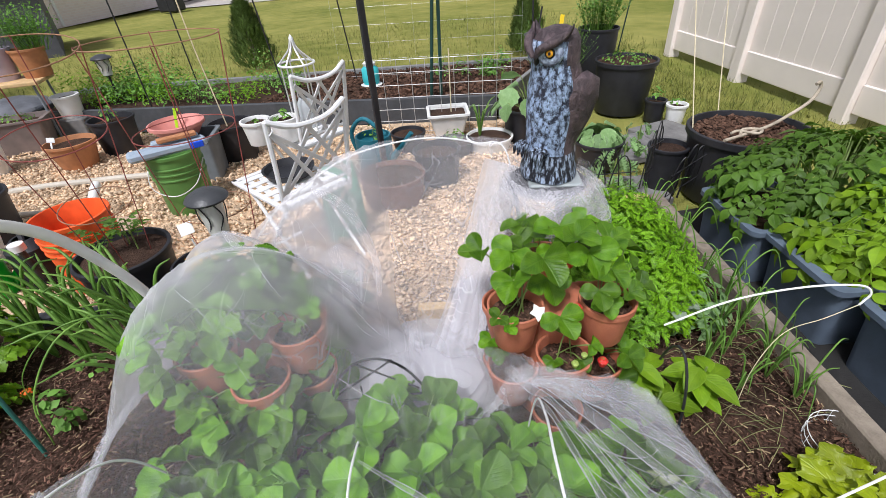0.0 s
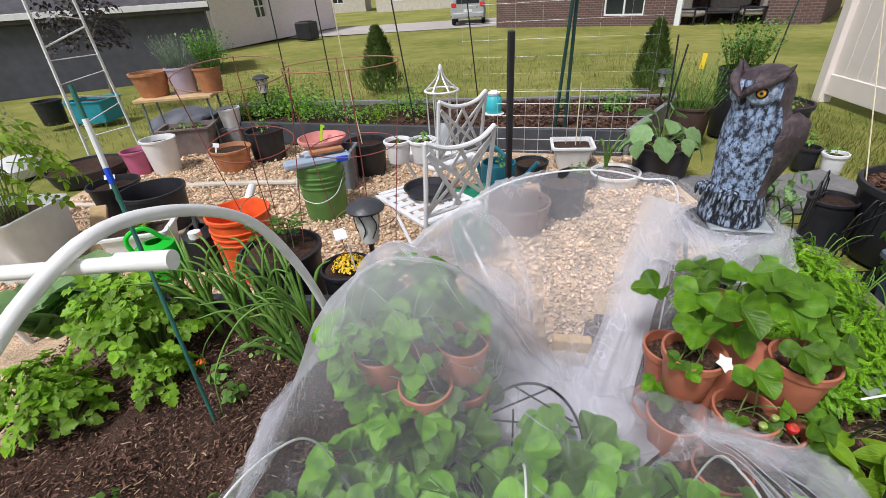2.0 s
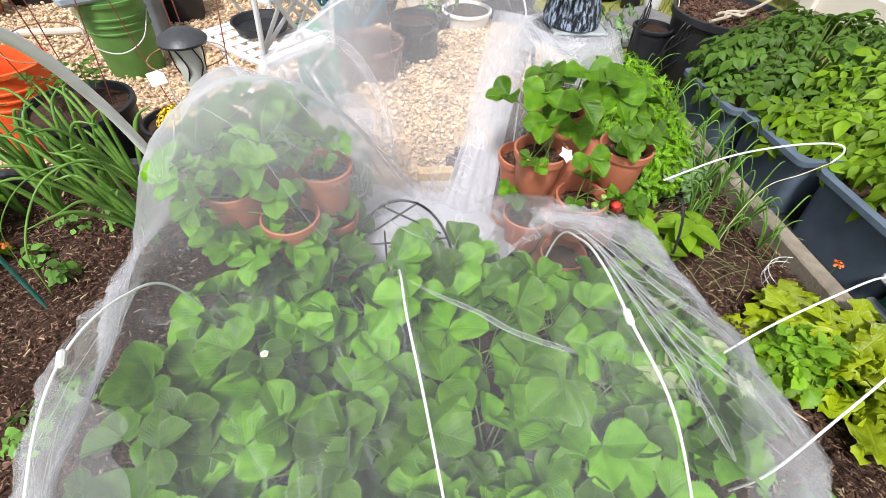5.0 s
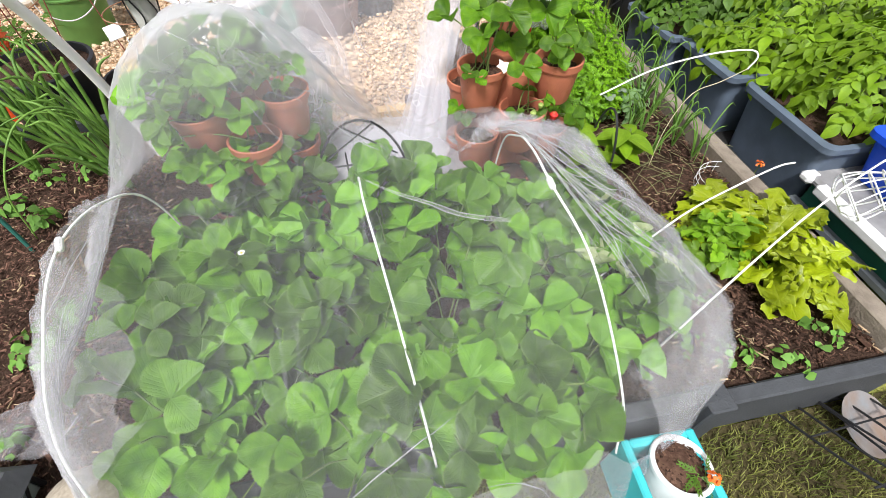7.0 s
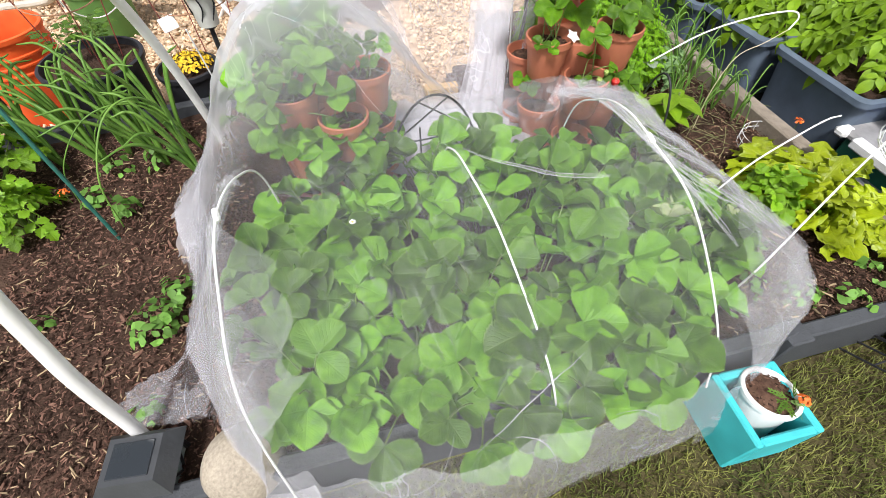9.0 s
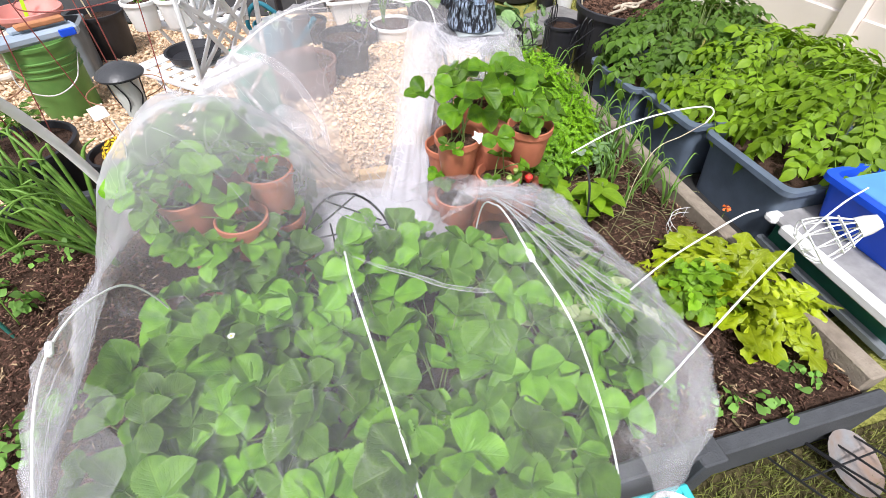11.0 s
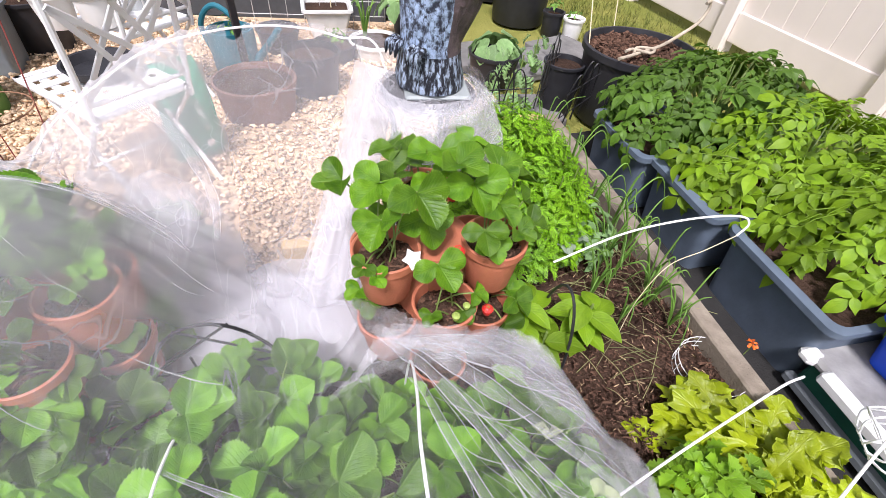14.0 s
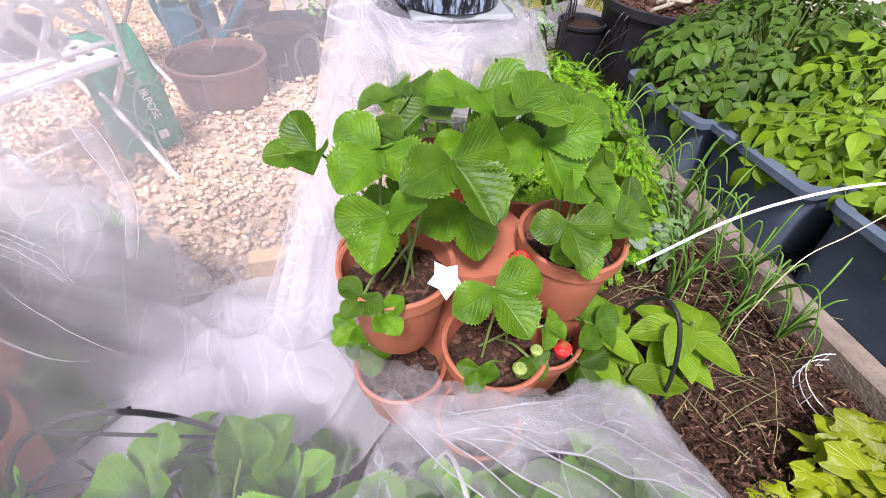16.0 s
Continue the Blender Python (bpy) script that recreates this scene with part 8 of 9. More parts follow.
for k in range(5):
    part("leaf", frilly(0.075, 0.026, k + 50, 0.12), KALE, pl, at=pose(0, 0, 0.12, 35, 0, k * 75 - 60), smooth=180)
part("stem", G().tube([(0, 0, 0), (0, 0, 0.125)], 0.003, 6), STEM, pl)
PEPPER = [leaflet(0.085, 0.026, 0.0, 0.25, 0.35, 8, 4, 0.85, 0.02, k).mesh("leaf", POTATO_LEAF, 180) for k in range(3)]
for x, y, n0, h in ((0.81, 0.87, 15, 0.17), (0.66, 0.93, 15, 0.19), (0.69, 0.86, 9, 0.12)):
    pl = thing("pepper_plant", pose(x, y, 0.15), "young pepper plant with broad glossy leaves", "plant", "pepper plants")
    for k in range(n0):
        a = k * 2.399
        part("leaf", PEPPER[k % 3], POTATO_LEAF, pl, at=Matrix.Translation((0.012 * math.cos(a), 0.012 * math.sin(a), h * (0.35 + 0.65 * k / n0))) @ pose(0, 0, 0, 30 - 2 * k, 0, math.degrees(a)) @ Matrix.Scale(rnd.uniform(0.8, 1.15), 4))
    part("stem", G().tube([(0, 0, 0), (0.004, 0.003, h)], 0.003, 6), STEM, pl)
for x, y, nl, ln in ((1.12, 1.30, 7, 0.34), (1.15, 1.12, 8, 0.30), (1.13, 0.98, 8, 0.28), (1.02, 1.02, 7, 0.26), (1.10, 0.84, 7, 0.24), (1.2, 1.55, 6, 0.34), (1.18, 1.75, 6, 0.36), (0.98, 0.9, 5, 0.22), (1.05, 1.10, 8, 0.30), (0.95, 1.0, 7, 0.26), (1.08, 0.92, 7, 0.28), (1.16, 1.22, 9, 0.34)):
    onion((x, y, 0.15), nl + 1, ln, "thin green onion shoots along the wooden board", (-0.05, 0.0), "onions along the board", 0.0021, 0.8)
ds = G()
sr = random.Random(77)
for k in range(95):
    x, y, a, q = sr.uniform(0.82, 1.16), sr.uniform(0.72, 1.22), sr.uniform(0, 6.283), sr.uniform(0.05, 0.16)
    up = sr.uniform(0.1, 0.9)
    d = Vector((math.cos(a), math.sin(a), 0))
    ds.tube(bend([Vector((x, y, 0.155)), Vector((x, y, 0.155 + q * 0.4 * up)) + d * q * 0.45, Vector((x, y, 0.162 + q * 0.30 * up)) + d * q], 4), 0.0009, 4)
solo("dry_stalks", ds, STRAWSTALK, "thin dry straw-coloured stalks on the soil among onion shoots", "dry stalks", kind="stuff", smooth=180)
le = thing("lettuce", pose(1.0, 0.44, 0.15), "bright yellow-green frilly loose-leaf lettuce", "plant")
for k in range(58):
    a, q = k * 2.399, math.sqrt((k + 0.5) / 58)
    part("leaf", OAKS[k % 6], LETTUCE, le, at=Matrix.Translation((0.075 * q * math.cos(a), 0.125 * q * math.sin(a), 0.005)) @ pose(0, 0, 0, 0, 0, math.degrees(a) - 90 + rnd.uniform(-25, 25)) @ pose(0, 0, 0, 80 - 48 * q + rnd.uniform(-12, 12), rnd.uniform(-40, 40), 0) @ Matrix.Scale(rnd.uniform(0.85, 1.35), 4))
celery((0.85, 0.47, 0.15), 26, 0.075, 0.12, "leafy green herb with toothed leaves beside the lettuce")
bs = thing("wire_basket", pose(1.10, 0.69, 0.15), "white wire basket sunk in the soil", "basket")
for z in (0.0, 0.02, 0.04):
    part("ring", G().tube([(0.085 * math.cos(i * 0.2618), 0.085 * math.sin(i * 0.2618), z) for i in range(24)], 0.0011, 5, closed=True), WHITEPAINT, bs)
for k in range(16):
    a = k * math.pi / 8
    part("wire", G().tube([(0.085 * math.cos(a), 0.085 * math.sin(a), -0.01), (0.085 * math.cos(a), 0.085 * math.sin(a), 0.042)], 0.0008, 5), WHITEPAINT, bs)
mg = thing("marigold", pose(1.235, 0.70, 0.16), "small orange flower beside the wooden board", "flowers")
part("bloom", tuft(30, 0.014, 0.014, 0.02, [leaflet(0.008, 0.004, 0, 0, 0, 3, 2)], 0.5, 1), ORANGEPETAL, mg, at=pose(0, 0, 0.04), smooth=180)
part("stem", G().tube([(0, 0, 0), (0, 0, 0.045)], 0.0015, 5), STEM, mg)
for x, y, c, r, h in ((0.70, 0.20, 40, 0.05, 0.05), (0.80, 0.14, 40, 0.05, 0.06), (0.95, 0.18, 50, 0.06, 0.05), (0.62, 0.26, 24, 0.04, 0.04), (0.74, 0.34, 20, 0.03, 0.03), (1.02, 0.25, 26, 0.04, 0.05), (-0.835, 0.74, 60, 0.07, 0.08), (-0.78, 0.82, 40, 0.05, 0.07), (-1.01, 1.28, 26, 0.04, 0.07), (-0.92, 1.20, 26, 0.04, 0.08), (-1.11, 0.84, 16, 0.035, 0.05), (-0.80, 1.40, 26, 0.06, 0.1), (-0.95, 1.42, 20, 0.05, 0.08), (-1.2, 0.75, 12, 0.03, 0.05), (-0.86, 0.52, 12, 0.03, 0.04)):
    seedling((x, y, 0.15), c // 2 if x > 0 else c, r, h * 0.8 if x > 0 else h)

# left part of the bed: celery, cabbage, onions
for x, y, n0, s, h in ((-1.31, 1.41, 62, 0.17, 0.34), (-1.47, 1.44, 36, 0.13, 0.30), (-1.19, 1.25, 18, 0.075, 0.14), (-1.42, 1.11, 30, 0.10, 0.19), (-1.58, 1.20, 20, 0.09, 0.16), (-1.72, 1.04, 22, 0.11, 0.18)):
    celery((x, y, 0.14), n0, s, h, "bushy bright green celery plant in the bed")
for x, y in ((-1.76, 1.47), (-1.64, 1.60), (-1.92, 1.28)):
    pl = thing("cabbage_plant", pose(x, y, 0.14), "blue-green cabbage with broad round leaves", "plant", "cabbage plants")
    for k in range(11):
        a = k * 2.399
        part("leaf", CAB[k % 4], CABBAGE, pl, at=Matrix.Translation((0, 0, 0.03 + 0.015 * k)) @ pose(0, 0, 0, 55 - 3 * k + 20, 0, math.degrees(a)) @ Matrix.Scale(rnd.uniform(1.2, 1.6), 4))
for x, y, n0, ln, lx, ly in ((-0.74, 1.47, 9, 0.42, -0.2, 0.0), (-0.86, 1.54, 8, 0.42, -0.25, 0.1), (-1.04, 1.58, 9, 0.42, -0.2, 0.05), (-1.20, 1.60, 8, 0.38, -0.1, 0.1), (-0.70, 1.30, 7, 0.36, -0.3, -0.2), (-1.30, 1.62, 7, 0.36, -0.1, 0.0), (-0.92, 1.50, 6, 0.40, 0.2, -0.1), (-0.80, 1.40, 6, 0.36, -0.35, 0.0), (-0.98, 1.46, 6, 0.38, -0.4, 0.1), (-1.12, 1.52, 6, 0.38, -0.3, 0.1)):
    onion((x, y, 0.14), n0, ln, "green onion plant with long bent leaves", (lx, ly), thick=0.0062, lax=0.22)

sc = thing("onion_plant", pose(-0.68, 1.42, 0.15), "onion stalks that bend over to the soil", "plant", "onions")
for dx, dy, h, q in ((-0.24, -0.30, 0.30, 1.0), (-0.36, -0.16, 0.26, 0.8), (-0.30, 0.02, 0.22, 0.9)):
    part("leaf", G().tube(bend([(0, 0, 0), (dx * 0.25, dy * 0.25, h * 0.85), (dx * 0.6, dy * 0.6, h), (dx * 0.92, dy * 0.92, h * 0.6), (dx, dy, 0.02)], 7), [0.0042 * q - 0.00008 * k for k in range(29)], 6), ONION, sc, smooth=180)
mg = thing("marigold", pose(-1.08, 1.31, 0.155), "small orange flower in the vegetable bed", "flowers")
part("bloom", tuft(30, 0.014, 0.014, 0.02, [leaflet(0.008, 0.004, 0, 0, 0, 3, 2)], 0.5, 8), ORANGEPETAL, mg, at=pose(0, 0, 0.04), smooth=180)
part("stem", G().tube([(0, 0, 0), (0, 0, 0.045)], 0.0015, 5), STEM, mg)

# ---- front of the bed, by the lawn ----
pl = thing("planter_box", pose(0.39, 0.02, 0, 0, 0, -10), "turquoise square plastic planter box by the bed", "plant pot")
bx = G()
for s in (-1, 1):
    part("side_panel", G().box((s * 0.072, 0, 0.082), (0.018, 0.162, 0.165), 0.004), TEAL, pl)
    part("side_panel", G().box((0, s * 0.072, 0.082), (0.126, 0.018, 0.165), 0.004), TEAL, pl)
part("bottom", bx.box((0, 0, 0.01), (0.126, 0.126, 0.02), 0.002), TEAL, pl)
wp = pot("plant_pot", pose(0.393, 0.018, 0.021, -5, 6, 0), 0.058, 0.155, WHITE, "white round pot of mulch inside a turquoise box", 0.86, 0.008, 0.93, soil_mat=MULCH)
tagged(part("mulch", POCKETBITS, MULCH, wp, at=pose(0, 0, 0.054) @ Matrix.Diagonal((1.0, 1.0, 1.0, 1))), kind="stuff")
mg = thing("marigold", pose(0.425, 0.005, 0.165), "small marigold with an orange bloom", "flowers")
part("leaf", tuft(12, 0.012, 0.012, 0.03, FEATHER, 0.5, 51, 0.2), DARK_LEAF, mg, smooth=180)
part("bloom", tuft(40, 0.012, 0.012, 0.02, [leaflet(0.008, 0.004, 0, 0, 0, 3, 2)], 0.5, 2), ORANGEPETAL, mg, at=pose(0.01, -0.015, 0.03), smooth=180)
sl = thing("solar_lantern", pose(-0.845, 0.385, 0.0, 0, 0, -14), "square black solar lantern with crossed bars", "garden light")
part("cap", G().add([(-0.072, -0.062, 0.215), (0.072, -0.062, 0.215), (0.072, 0.062, 0.215), (-0.072, 0.062, 0.215), (-0.048, -0.042, 0.25), (0.048, -0.042, 0.25), (0.048, 0.042, 0.25), (-0.048, 0.042, 0.25)], [(3, 2, 1, 0), (0, 1, 5, 4), (1, 2, 6, 5), (2, 3, 7, 6), (3, 0, 4, 7), (4, 5, 6, 7)]), mat("charcoal_plastic", (0.055, 0.058, 0.062), 0.45, 0.2, 20, 0.1), sl, smooth=None)
part("solar_panel", G().box((0, 0, 0.251), (0.074, 0.064, 0.004), 0.001), GLASSY, sl)
part("body", G().box((0, 0, 0.145), (0.095, 0.085, 0.13), 0.004), mat("frosted_panel", (0.35, 0.42, 0.42), 0.2, 0.1, 8, 0), sl)
for s in (-1, 1):
    for e in (-1, 1):
        part("bar", G().tube([(-0.048 * e, s * 0.046, 0.082), (0.048 * e, s * 0.046, 0.21)], 0.003, 6), BLACKMETAL, sl)
        part("bar", G().tube([(s * 0.051, -0.042 * e, 0.082), (s * 0.051, 0.042 * e, 0.21)], 0.003, 6), BLACKMETAL, sl)
        part("corner_post", G().box((s * 0.05, e * 0.045, 0.107), (0.010, 0.010, 0.215), 0.002), BLACKMETAL, sl)
part("base", G().box((0, 0, 0.04), (0.11, 0.10, 0.08), 0.004), BLACKMETAL, sl)
solo("stone", G().lathe([(0, 0), (0.06, 0.005), (0.078, 0.035), (0.076, 0.075), (0.06, 0.105), (0.03, 0.122), (0, 0.126)], 30, wob=0.03), mat("granite", (0.36, 0.31, 0.24), 0.85, 0.35, 160, 0.2, 220), "round speckled granite stone holding the netting down", "stone", pose(-0.672, 0.325, 0.125))
pot("plant_pot", pose(-0.74, 0.245, -0.01), 0.072, 0.14, WHITE, "white round pot with a small grey-green herb", 0.85, 0.008, 0.92)
leafy("herb", tuft(60, 0.04, 0.04, 0.04, NEEDLE, 0.4, 61, 0.3), SAGE, "small grey-green herb in a white pot", "plant", pose(-0.74, 0.245, 0.115))
pot("plant_pot", pose(-0.56, 0.165, -0.01), 0.05, 0.10, WHITE, "small white pot in front of the bed", 0.85, 0.007, 0.92)
pot("plant_pot", pose(-0.93, 0.30, -0.01), 0.06, 0.13, WHITE, "patterned white pot of yellow flowers", 0.85, 0.008, 0.92)
leafy("yellow_flower", tuft(60, 0.05, 0.05, 0.06, SMALL, 0.5, 71, 0.2), WEED, "leafy plant with yellow flowers in a white pot", "flowers", pose(-0.94, 0.30, 0.11))
leafy("yellow_flower", tuft(36, 0.014, 0.014, 0.015, [leaflet(0.010, 0.005, 0, 0, 0, 3, 2)], 0.5, 3), YELLOW, "small yellow flower head", "flowers", pose(-0.955, 0.325, 0.17))
border_fence(pose(0.92, 0.05, 0.02, 62, 0, -6), "black wire border fence lying against the board")
gl = thing("metal_dish", pose(0.98, -0.02, 0.0, 0, 0, 20), "rusty pale metal garden ornament on the grass", "ornament")
part("plate", G().lathe([(0, 0.02), (0.05, 0.02), (0.075, 0.03), (0.078, 0.034), (0.05, 0.026), (0, 0.026)], 24, pose(0, 0, 0, 20, 0, 0)), mat("worn_metal", (0.42, 0.44, 0.46), 0.5, 0.3, 30, 0.2, metal=0.3, col2=(0.30, 0.20, 0.14)), gl)


# ---- conical cypresses ----
def cypress(at, h, r, label, seed):
    cy = thing("cypress_tree", pose(*at), label, "tree", "conical cypresses")
    part("trunk", G().tube([(0, 0, 0), (0, 0, h * 0.5), (0, 0, h * 0.9)], [0.03, 0.02, 0.006], 8), WOOD, cy)
    q = random.Random(seed)
    gg = G()
    fr = [feather(k, 0.075) for k in range(3)]
    for k in range(2600):
        t = q.random() ** 0.8
        a = q.uniform(0, 6.283)
        rr = r * (1 - t) ** 0.7 * (0.75 + 0.35 * q.random() + 0.12 * math.sin(3 * a + t * 9)) * min(1, 0.55 + t * 4)
        p = Vector((rr * math.cos(a), rr * math.sin(a), 0.04 + h * t * 0.97))
        gg.put(fr[q.randrange(3)], Matrix.Translation(p) @ pose(0, 0, 0, q.uniform(45, 88), q.uniform(-20, 20), math.degrees(a) - 90) @ Matrix.Scale(q.uniform(0.7, 1.2), 4))
    part("crown", gg, CYPRESS, cy, smooth=180)


cypress((-1.40, 7.05, -0.06), 0.84, 0.31, "young dark green conical cypress on the lawn", 5)
cypress((2.15, 6.25, -0.05), 0.76, 0.24, "young dark green conical cypress near the fence", 6)

# weedy plants behind the owl
for k, (x, y, n0, sc) in enumerate(((1.20, 2.10, 9, 0.8), (1.33, 2.32, 11, 0.95), (1.50, 2.52, 10, 0.9), (1.72, 2.75, 8, 0.7), (1.12, 2.25, 7, 0.6))):
    pl = thing("squash_plant", pose(x, y, 0.0), "young squash plant with soft pale green leaves", "plant", "young squash plants")
    for i in range(n0):
        a, q = i * 2.399, math.sqrt((i + 0.5) / n0)
        part("leaf", CABS[i % 4], CABBAGE, pl, at=Matrix.Translation((0.10 * q * math.cos(a), 0.10 * q * math.sin(a), 0.10 + 0.16 * (1 - q) + 0.03 * (i % 3))) @ face((math.cos(a) * q + rnd.uniform(-0.3, 0.3), math.sin(a) * q + rnd.uniform(-0.3, 0.3), 0.9), math.degrees(a) - 90) @ Matrix.Scale(sc * rnd.uniform(0.55, 0.85), 4))
    part("stem", G().tube([(0, 0, 0), (0.01, 0, 0.22)], 0.004, 6), STEM, pl)
tr = thing("small_tree", pose(-5.2, 6.6, -0.02), "small tree with a thin trunk and dark purple leaves", "tree")
part("trunk", G().tube(bend([(0, 0, 0), (0.03, 0.02, 0.6), (-0.02, 0.0, 1.2), (0.02, 0, 1.7)], 5), [0.03 - 0.0013 * k for k in range(16)], 8), WOOD, tr)
for k in range(6):
    a = k * 1.05
    part("branch", G().tube(bend([(0, 0, 0.9 + 0.1 * k), (0.2 * math.cos(a), 0.2 * math.sin(a), 1.15 + 0.1 * k), (0.42 * math.cos(a), 0.42 * math.sin(a), 1.3 + 0.12 * k)], 4), [0.012 - 0.001 * j for j in range(9)], 6), WOOD, tr)
part("crown", tuft(900, 0.50, 0.50, 1.15, [leaflet(0.07, 0.022, 0, 0.2, 0.3, 3, 2)], 0.8, 77, 0.1, 0.3), mat("plum_leaf", (0.045, 0.035, 0.04), 0.6, 0.3, 9, 0, island=0.5, thin=0.15), tr, at=pose(0, 0, 0.75), smooth=180)


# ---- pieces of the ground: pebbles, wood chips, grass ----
# lighter, redder chips for the part of the bed left of x = 0
LEFTMULCH = mat("left_mulch_chip", (0.125, 0.058, 0.042), 0.9, 0.4, 60, 0.3, 200, col2=(0.205, 0.118, 0.084), stain=40, island=0.7, spec=0.15)
STRAWBIT = mat("straw_bit", (0.34, 0.25, 0.15), 0.9, 0.3, 60, 0, island=0.5, spec=0.15)
prng = np.random.default_rng(11)
phi = (1 + 5 ** 0.5) / 2
ICO = np.array([(-1, phi, 0), (1, phi, 0), (-1, -phi, 0), (1, -phi, 0), (0, -1, phi), (0, 1, phi), (0, -1, -phi), (0, 1, -phi), (phi, 0, -1), (phi, 0, 1), (-phi, 0, -1), (-phi, 0, 1)]) / math.hypot(1, phi)
ICOF = np.array([(0, 11, 5), (0, 5, 1), (0, 1, 7), (0, 7, 10), (0, 10, 11), (1, 5, 9), (5, 11, 4), (11, 10, 2), (10, 7, 6), (7, 1, 8), (3, 9, 4), (3, 4, 2), (3, 2, 6), (3, 6, 8), (3, 8, 9), (4, 9, 5), (2, 4, 11), (6, 2, 10), (8, 6, 7), (9, 8, 1)])
CHIP = np.array([(-1, -0.8, -1), (1, -1, -1), (0.8, 1, -1), (-0.9, 0.7, -1), (-0.9, -0.7, 1), (0.9, -0.8, 1), (0.7, 0.9, 1), (-0.8, 0.6, 1)], dtype=float)
CHIPF = np.array([(0, 3, 2, 1), (4, 5, 6, 7), (0, 1, 5, 4), (1, 2, 6, 5), (2, 3, 7, 6), (3, 0, 4, 7)])


def scatter(places, sizes, base, faces, flat, material, name, parent=None, tilt=0.35, kind="stuff", smooth=True):
    """Many small pieces in one mesh."""
    k, m = len(places), len(base)
    q = base[None] * (1 + prng.uniform(-0.22, 0.22, (k, m, 1)))
    q = q * np.stack([sizes * prng.uniform(0.8, 1.35, k), sizes * prng.uniform(0.55, 0.9, k), sizes * flat * prng.uniform(0.7, 1.2, k)], 1)[:, None]
    a, b, c = prng.uniform(0, 6.283, k), prng.normal(0, tilt, k), prng.normal(0, tilt, k)
    q = np.stack([q[..., 0], q[..., 1] * np.cos(b)[:, None] - q[..., 2] * np.sin(b)[:, None], q[..., 1] * np.sin(b)[:, None] + q[..., 2] * np.cos(b)[:, None]], -1)
    q = np.stack([q[..., 0] * np.cos(c)[:, None] + q[..., 2] * np.sin(c)[:, None], q[..., 1], -q[..., 0] * np.sin(c)[:, None] + q[..., 2] * np.cos(c)[:, None]], -1)
    q = np.stack([q[..., 0] * np.cos(a)[:, None] - q[..., 1] * np.sin(a)[:, None], q[..., 0] * np.sin(a)[:, None] + q[..., 1] * np.cos(a)[:, None], q[..., 2]], -1)
    vs = (q + places[:, None]).reshape(-1, 3)
    fs = (faces[None] + (np.arange(k) * m)[:, None, None]).reshape(-1, faces.shape[1])
    me = bpy.data.meshes.new(name)
    me.from_pydata(vs.tolist(), [], fs.tolist())
    me.materials.append(material)
    if smooth:
        me.polygons.foreach_set("use_smooth", np.ones(len(me.polygons), dtype=bool))
    ob = new(name, me)
    ob.parent = parent
    return tagged(ob, kind=kind)


def yard_ok(x, y):
    if x > 1.22 or x < -3.2:
        return False
    if y < 1.46 and not (-0.17 < x < 0.31):
        return False
    if y < 1.92 and x > 0.31 + 0.17 * (y - 1.36):
        return False
    if x < -0.2 and y < 1.66:
        return False
    return y < 4.78 - 0.26 * (x + 2.95) - 0.06


pts = np.stack([prng.uniform(-3.2, 1.22, 40000), prng.uniform(1.26, 4.6, 40000)], 1)
pts = pts[[yard_ok(x, y) for x, y in pts]]
size = 0.0088 * np.exp(prng.normal(0, 0.32, len(pts)))
near = (pts[:, 0] > -0.06) & (pts[:, 0] < 0.30) & (pts[:, 1] > 1.50) & (pts[:, 1] < 1.95)
near &= np.cumsum(near) <= 280
rest = np.column_stack([pts[~near], 0.004 + 0.5 * size[~near] + prng.uniform(0, 0.008, (~near).sum())])
scatter(rest, size[~near], ICO, ICOF, 0.55, PEBBLES, "gravel", gravel_floor)
shapes = []
for k in range(8):
    v = ICO * (1 + prng.uniform(-0.2, 0.2, (12, 1))) * np.array([1.15, 0.8, 0.55]) * 0.0095
    me = bpy.data.meshes.new("pebble")
    me.from_pydata(v.tolist(), [], ICOF.tolist())
    me.materials.append(PEBBLE)
    me.polygons.foreach_set("use_smooth", np.ones(20, dtype=bool))
    shapes.append(me)
for k, (x, y) in enumerate(pts[near]):
    part("pebble", shapes[k % 8], PEBBLE, gravel_floor, at=pose(x, y, 0.009 + 0.006 * prng.random(), prng.uniform(-20, 20), prng.uniform(-20, 20), prng.uniform(0, 360)) @ Matrix.Scale(float(prng.uniform(0.75, 1.4)), 4))


def soil_z(x, y):
    return 0.155 + 0.012 * noise.noise((x * 6, y * 6, 1))


cx = np.concatenate([np.stack([prng.uniform(0.42, 1.24, 26000), prng.uniform(0.06, 1.75, 26000)], 1), np.stack([prng.uniform(-1.75, -0.55, 26000), prng.uniform(0.25, 1.62, 26000)], 1)])
loc = np.array([(BED.inverted() @ Vector((x, y, 0)))[:2] for x, y in cx])
ok = (loc[:, 0] < -0.03) & (loc[:, 1] > 0.03) & (loc[:, 1] < np.where(cx[:, 0] > 0, np.where(loc[:, 0] < -0.70, 1.34, 1.85), 1.33))
cx = cx[ok]
size = 0.0026 * np.exp(prng.normal(0, 0.42, len(cx)))
pick = (cx[:, 0] > 0.62) & (cx[:, 0] < 1.0) & (cx[:, 1] > 0.55) & (cx[:, 1] < 0.85)
pick &= np.cumsum(pick) <= 240
place = np.array([(x, y, soil_z(x, y) + 0.003) for x, y in cx])
# chips left of x = 0 get the lighter material
dry = place[:, 0] < 0
for side, material in ((~pick & ~dry, MULCH), (~pick & dry, LEFTMULCH)):
    scatter(place[side], size[side], CHIP * np.array([1.35, 0.6, 1]), CHIPF, 0.25, material, "wood_mulch", bed_soil, 0.3, smooth=False)
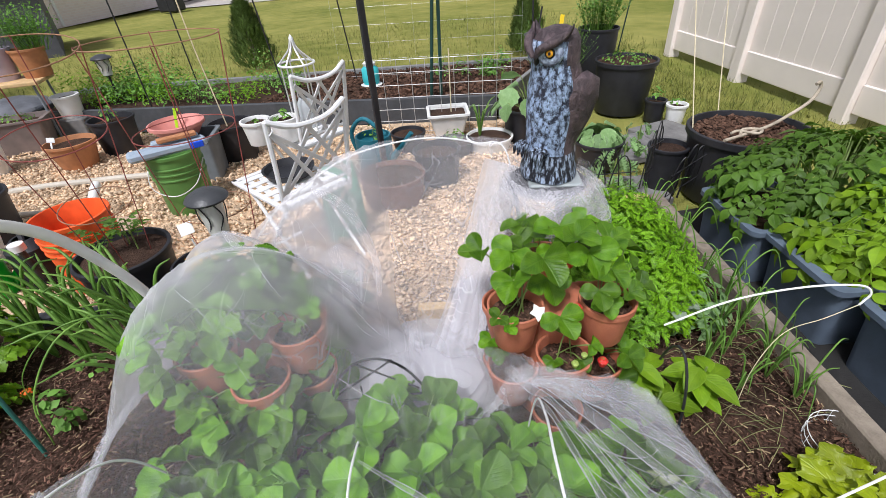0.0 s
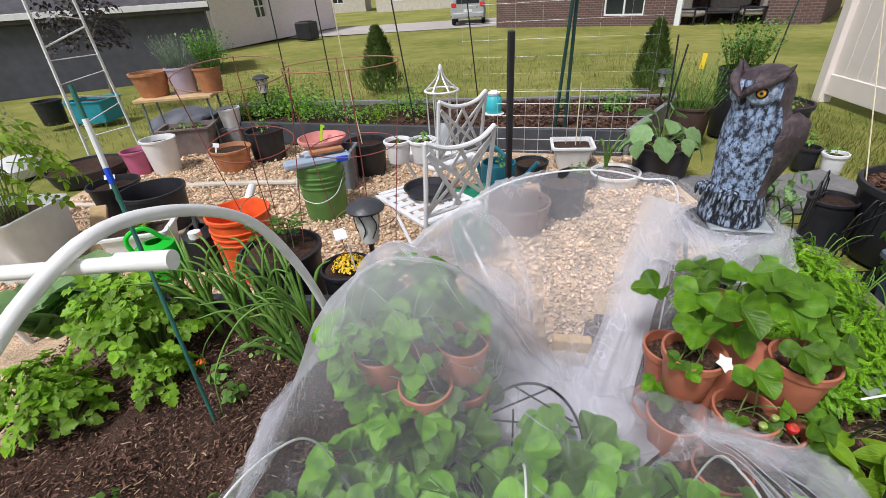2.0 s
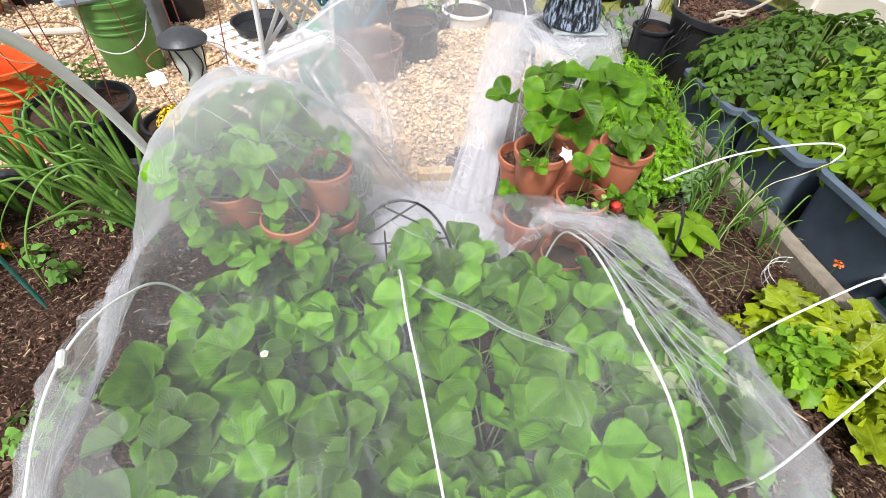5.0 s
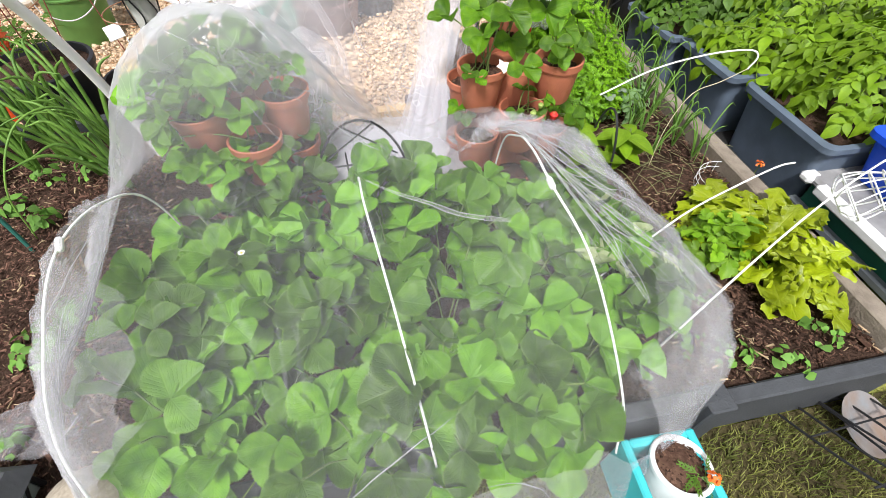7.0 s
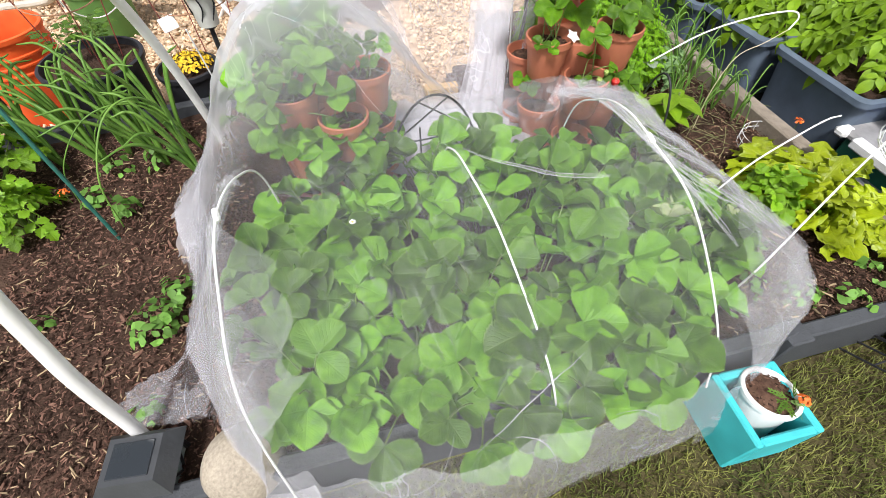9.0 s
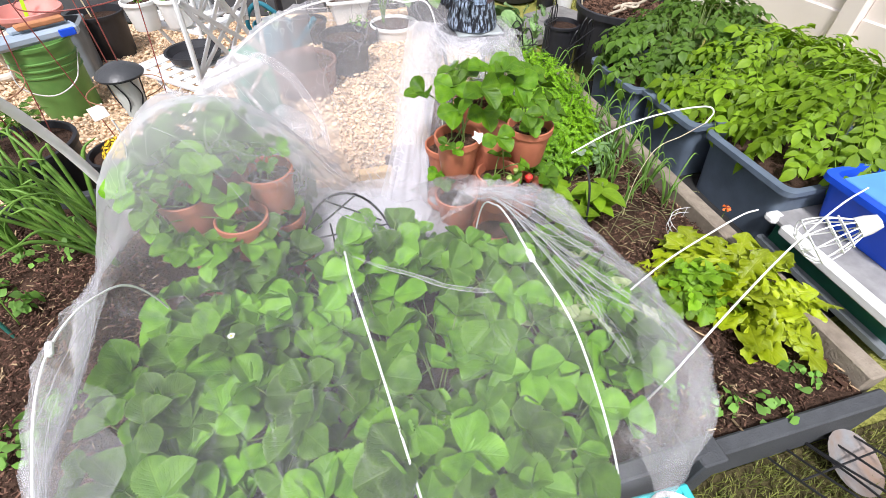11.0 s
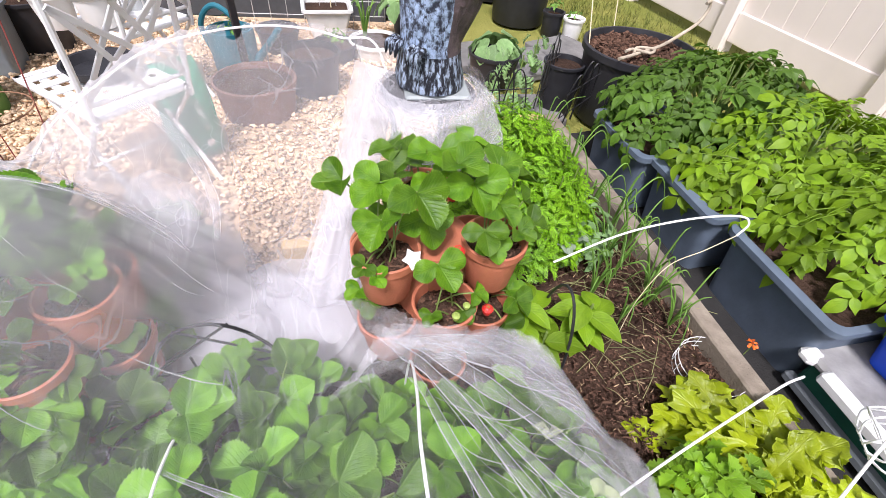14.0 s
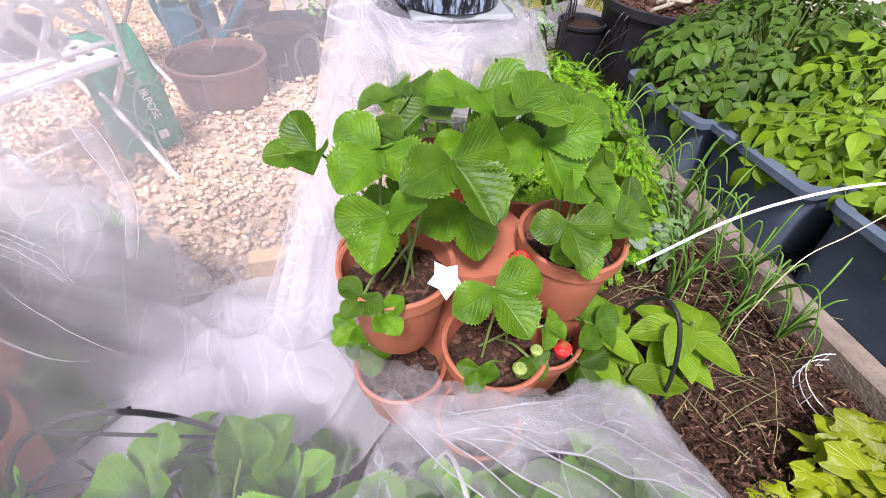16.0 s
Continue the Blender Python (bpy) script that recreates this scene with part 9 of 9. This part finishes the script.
sr = prng.choice(len(place), 3600, replace=False)
scatter(place[sr] + np.array([0, 0, 0.003]), 0.0052 * np.exp(prng.normal(0, 0.4, 3600)), CHIP * np.array([1, 0.22, 1]), CHIPF, 0.10, STRAWBIT, "straw_bits", bed_soil, 0.2, smooth=False)
CHIPMAT = mat("chip", (0.072, 0.036, 0.024), 0.9, 0.4, 60, 0.3, 200, col2=(0.140, 0.080, 0.054), stain=40, rand=0.7, spec=0.15)
shapes = []
for k in range(8):
    me = bpy.data.meshes.new("wood_chip")
    me.from_pydata((CHIP * (1 + prng.uniform(-0.25, 0.25, (8, 1))) * np.array([0.0045, 0.0022, 0.0010])).tolist(), [], CHIPF.tolist())
    me.materials.append(CHIPMAT)
    shapes.append(me)
for k, (x, y, z) in enumerate(place[pick]):
    part("wood_chip", shapes[k % 8], CHIPMAT, bed_soil, at=pose(x, y, z, prng.uniform(-25, 25), prng.uniform(-25, 25), prng.uniform(0, 360)) @ Matrix.Scale(float(prng.uniform(0.6, 1.4)), 4))
pa = prng.uniform(0, 6.283, 1800)
pr = 0.245 * np.sqrt(prng.random(1800))
scatter(np.stack([pr * np.cos(pa), pr * np.sin(pa), 0.340 + 0.01 * prng.random(1800)], 1), 0.008 * np.exp(prng.normal(0, 0.4, 1800)), CHIP, CHIPF, 0.3, MULCH, "mulch", next(o for o in bpy.data.objects if o.get("label", "").startswith("very large black")), 0.4, smooth=False)
RBP = []
for _ in range(5200):
    u, v = prng.random(), prng.random()
    q = RB[0].lerp(RB[1], 0.5 + 0.5 * u).lerp(RB[3].lerp(RB[2], 0.5 + 0.5 * u), v)
    RBP.append((q.x, q.y, 0.178))
scatter(np.array(RBP), 0.010 * np.exp(prng.normal(0, 0.4, len(RBP))), CHIP, CHIPF, 0.35, MULCH, "wood_mulch", next(o for o in bpy.data.objects if o.name == "rear_bed_soil"), 0.4, smooth=False)


def grass(xs, ys, count, h, name, keep):
    p = np.stack([prng.uniform(*xs, count), prng.uniform(*ys, count)], 1)
    edge = np.minimum.reduce([p[:, 0] - xs[0], xs[1] - p[:, 0], p[:, 1] - ys[0], ys[1] - p[:, 1]]) / 0.45
    p = p[prng.random(count) < np.clip(edge, 0, 1)]
    p = p[[keep(x, y) for x, y in p]]
    k = len(p)
    a, ln, hh = prng.uniform(0, 6.283, k), prng.uniform(0.2, 1.1, k), h * prng.uniform(0.5, 1.2, k)
    d = np.stack([np.cos(a), np.sin(a)], 1)
    s = np.stack([-d[:, 1], d[:, 0]], 1) * 0.0017 * (h / 0.04) ** 0.5
    z0 = np.full(k, -0.02)
    b0 = np.column_stack([p - s, z0])
    b1 = np.column_stack([p + s, z0])
    mid = p + d * (ln * hh * 0.4)[:, None]
    m0, m1 = np.column_stack([mid - s * 0.8, z0 + hh * 0.65]), np.column_stack([mid + s * 0.8, z0 + hh * 0.65])
    tip = np.column_stack([p + d * (ln * hh)[:, None], z0 + hh])
    vs = np.stack([b0, b1, m1, m0, tip], 1).reshape(-1, 3)
    o = (np.arange(k) * 5)[:, None]
    fs = (o + np.array([[0, 1, 2, 3]])).tolist() + (o + np.array([[3, 2, 4]])).tolist()
    me = bpy.data.meshes.new(name)
    me.from_pydata(vs.tolist(), [], fs)
    me.materials.append(GRASS)
    return tagged(new(name, me), "short green and straw-coloured lawn grass", "grass", kind="stuff")


def front_line(x):
    return 0.05 + (1.07 - x) * 0.14 - 0.03


grass((-1.6, 2.0), (-1.05, 0.80), 120000, 0.030, "lawn_grass", lambda x, y: y < front_line(x))
grass((1.3, 3.6), (0.3, 6.4), 26000, 0.055, "lawn_grass", lambda x, y: x > 2.05 + 0.06 * y and math.hypot(x - 1.95, y - 2.17) > 0.33)
grass((-6.0, 4.0), (4.6, 10.0), 16000, 0.07, "lawn_grass", lambda x, y: y > 5.72 or x < -3.1)
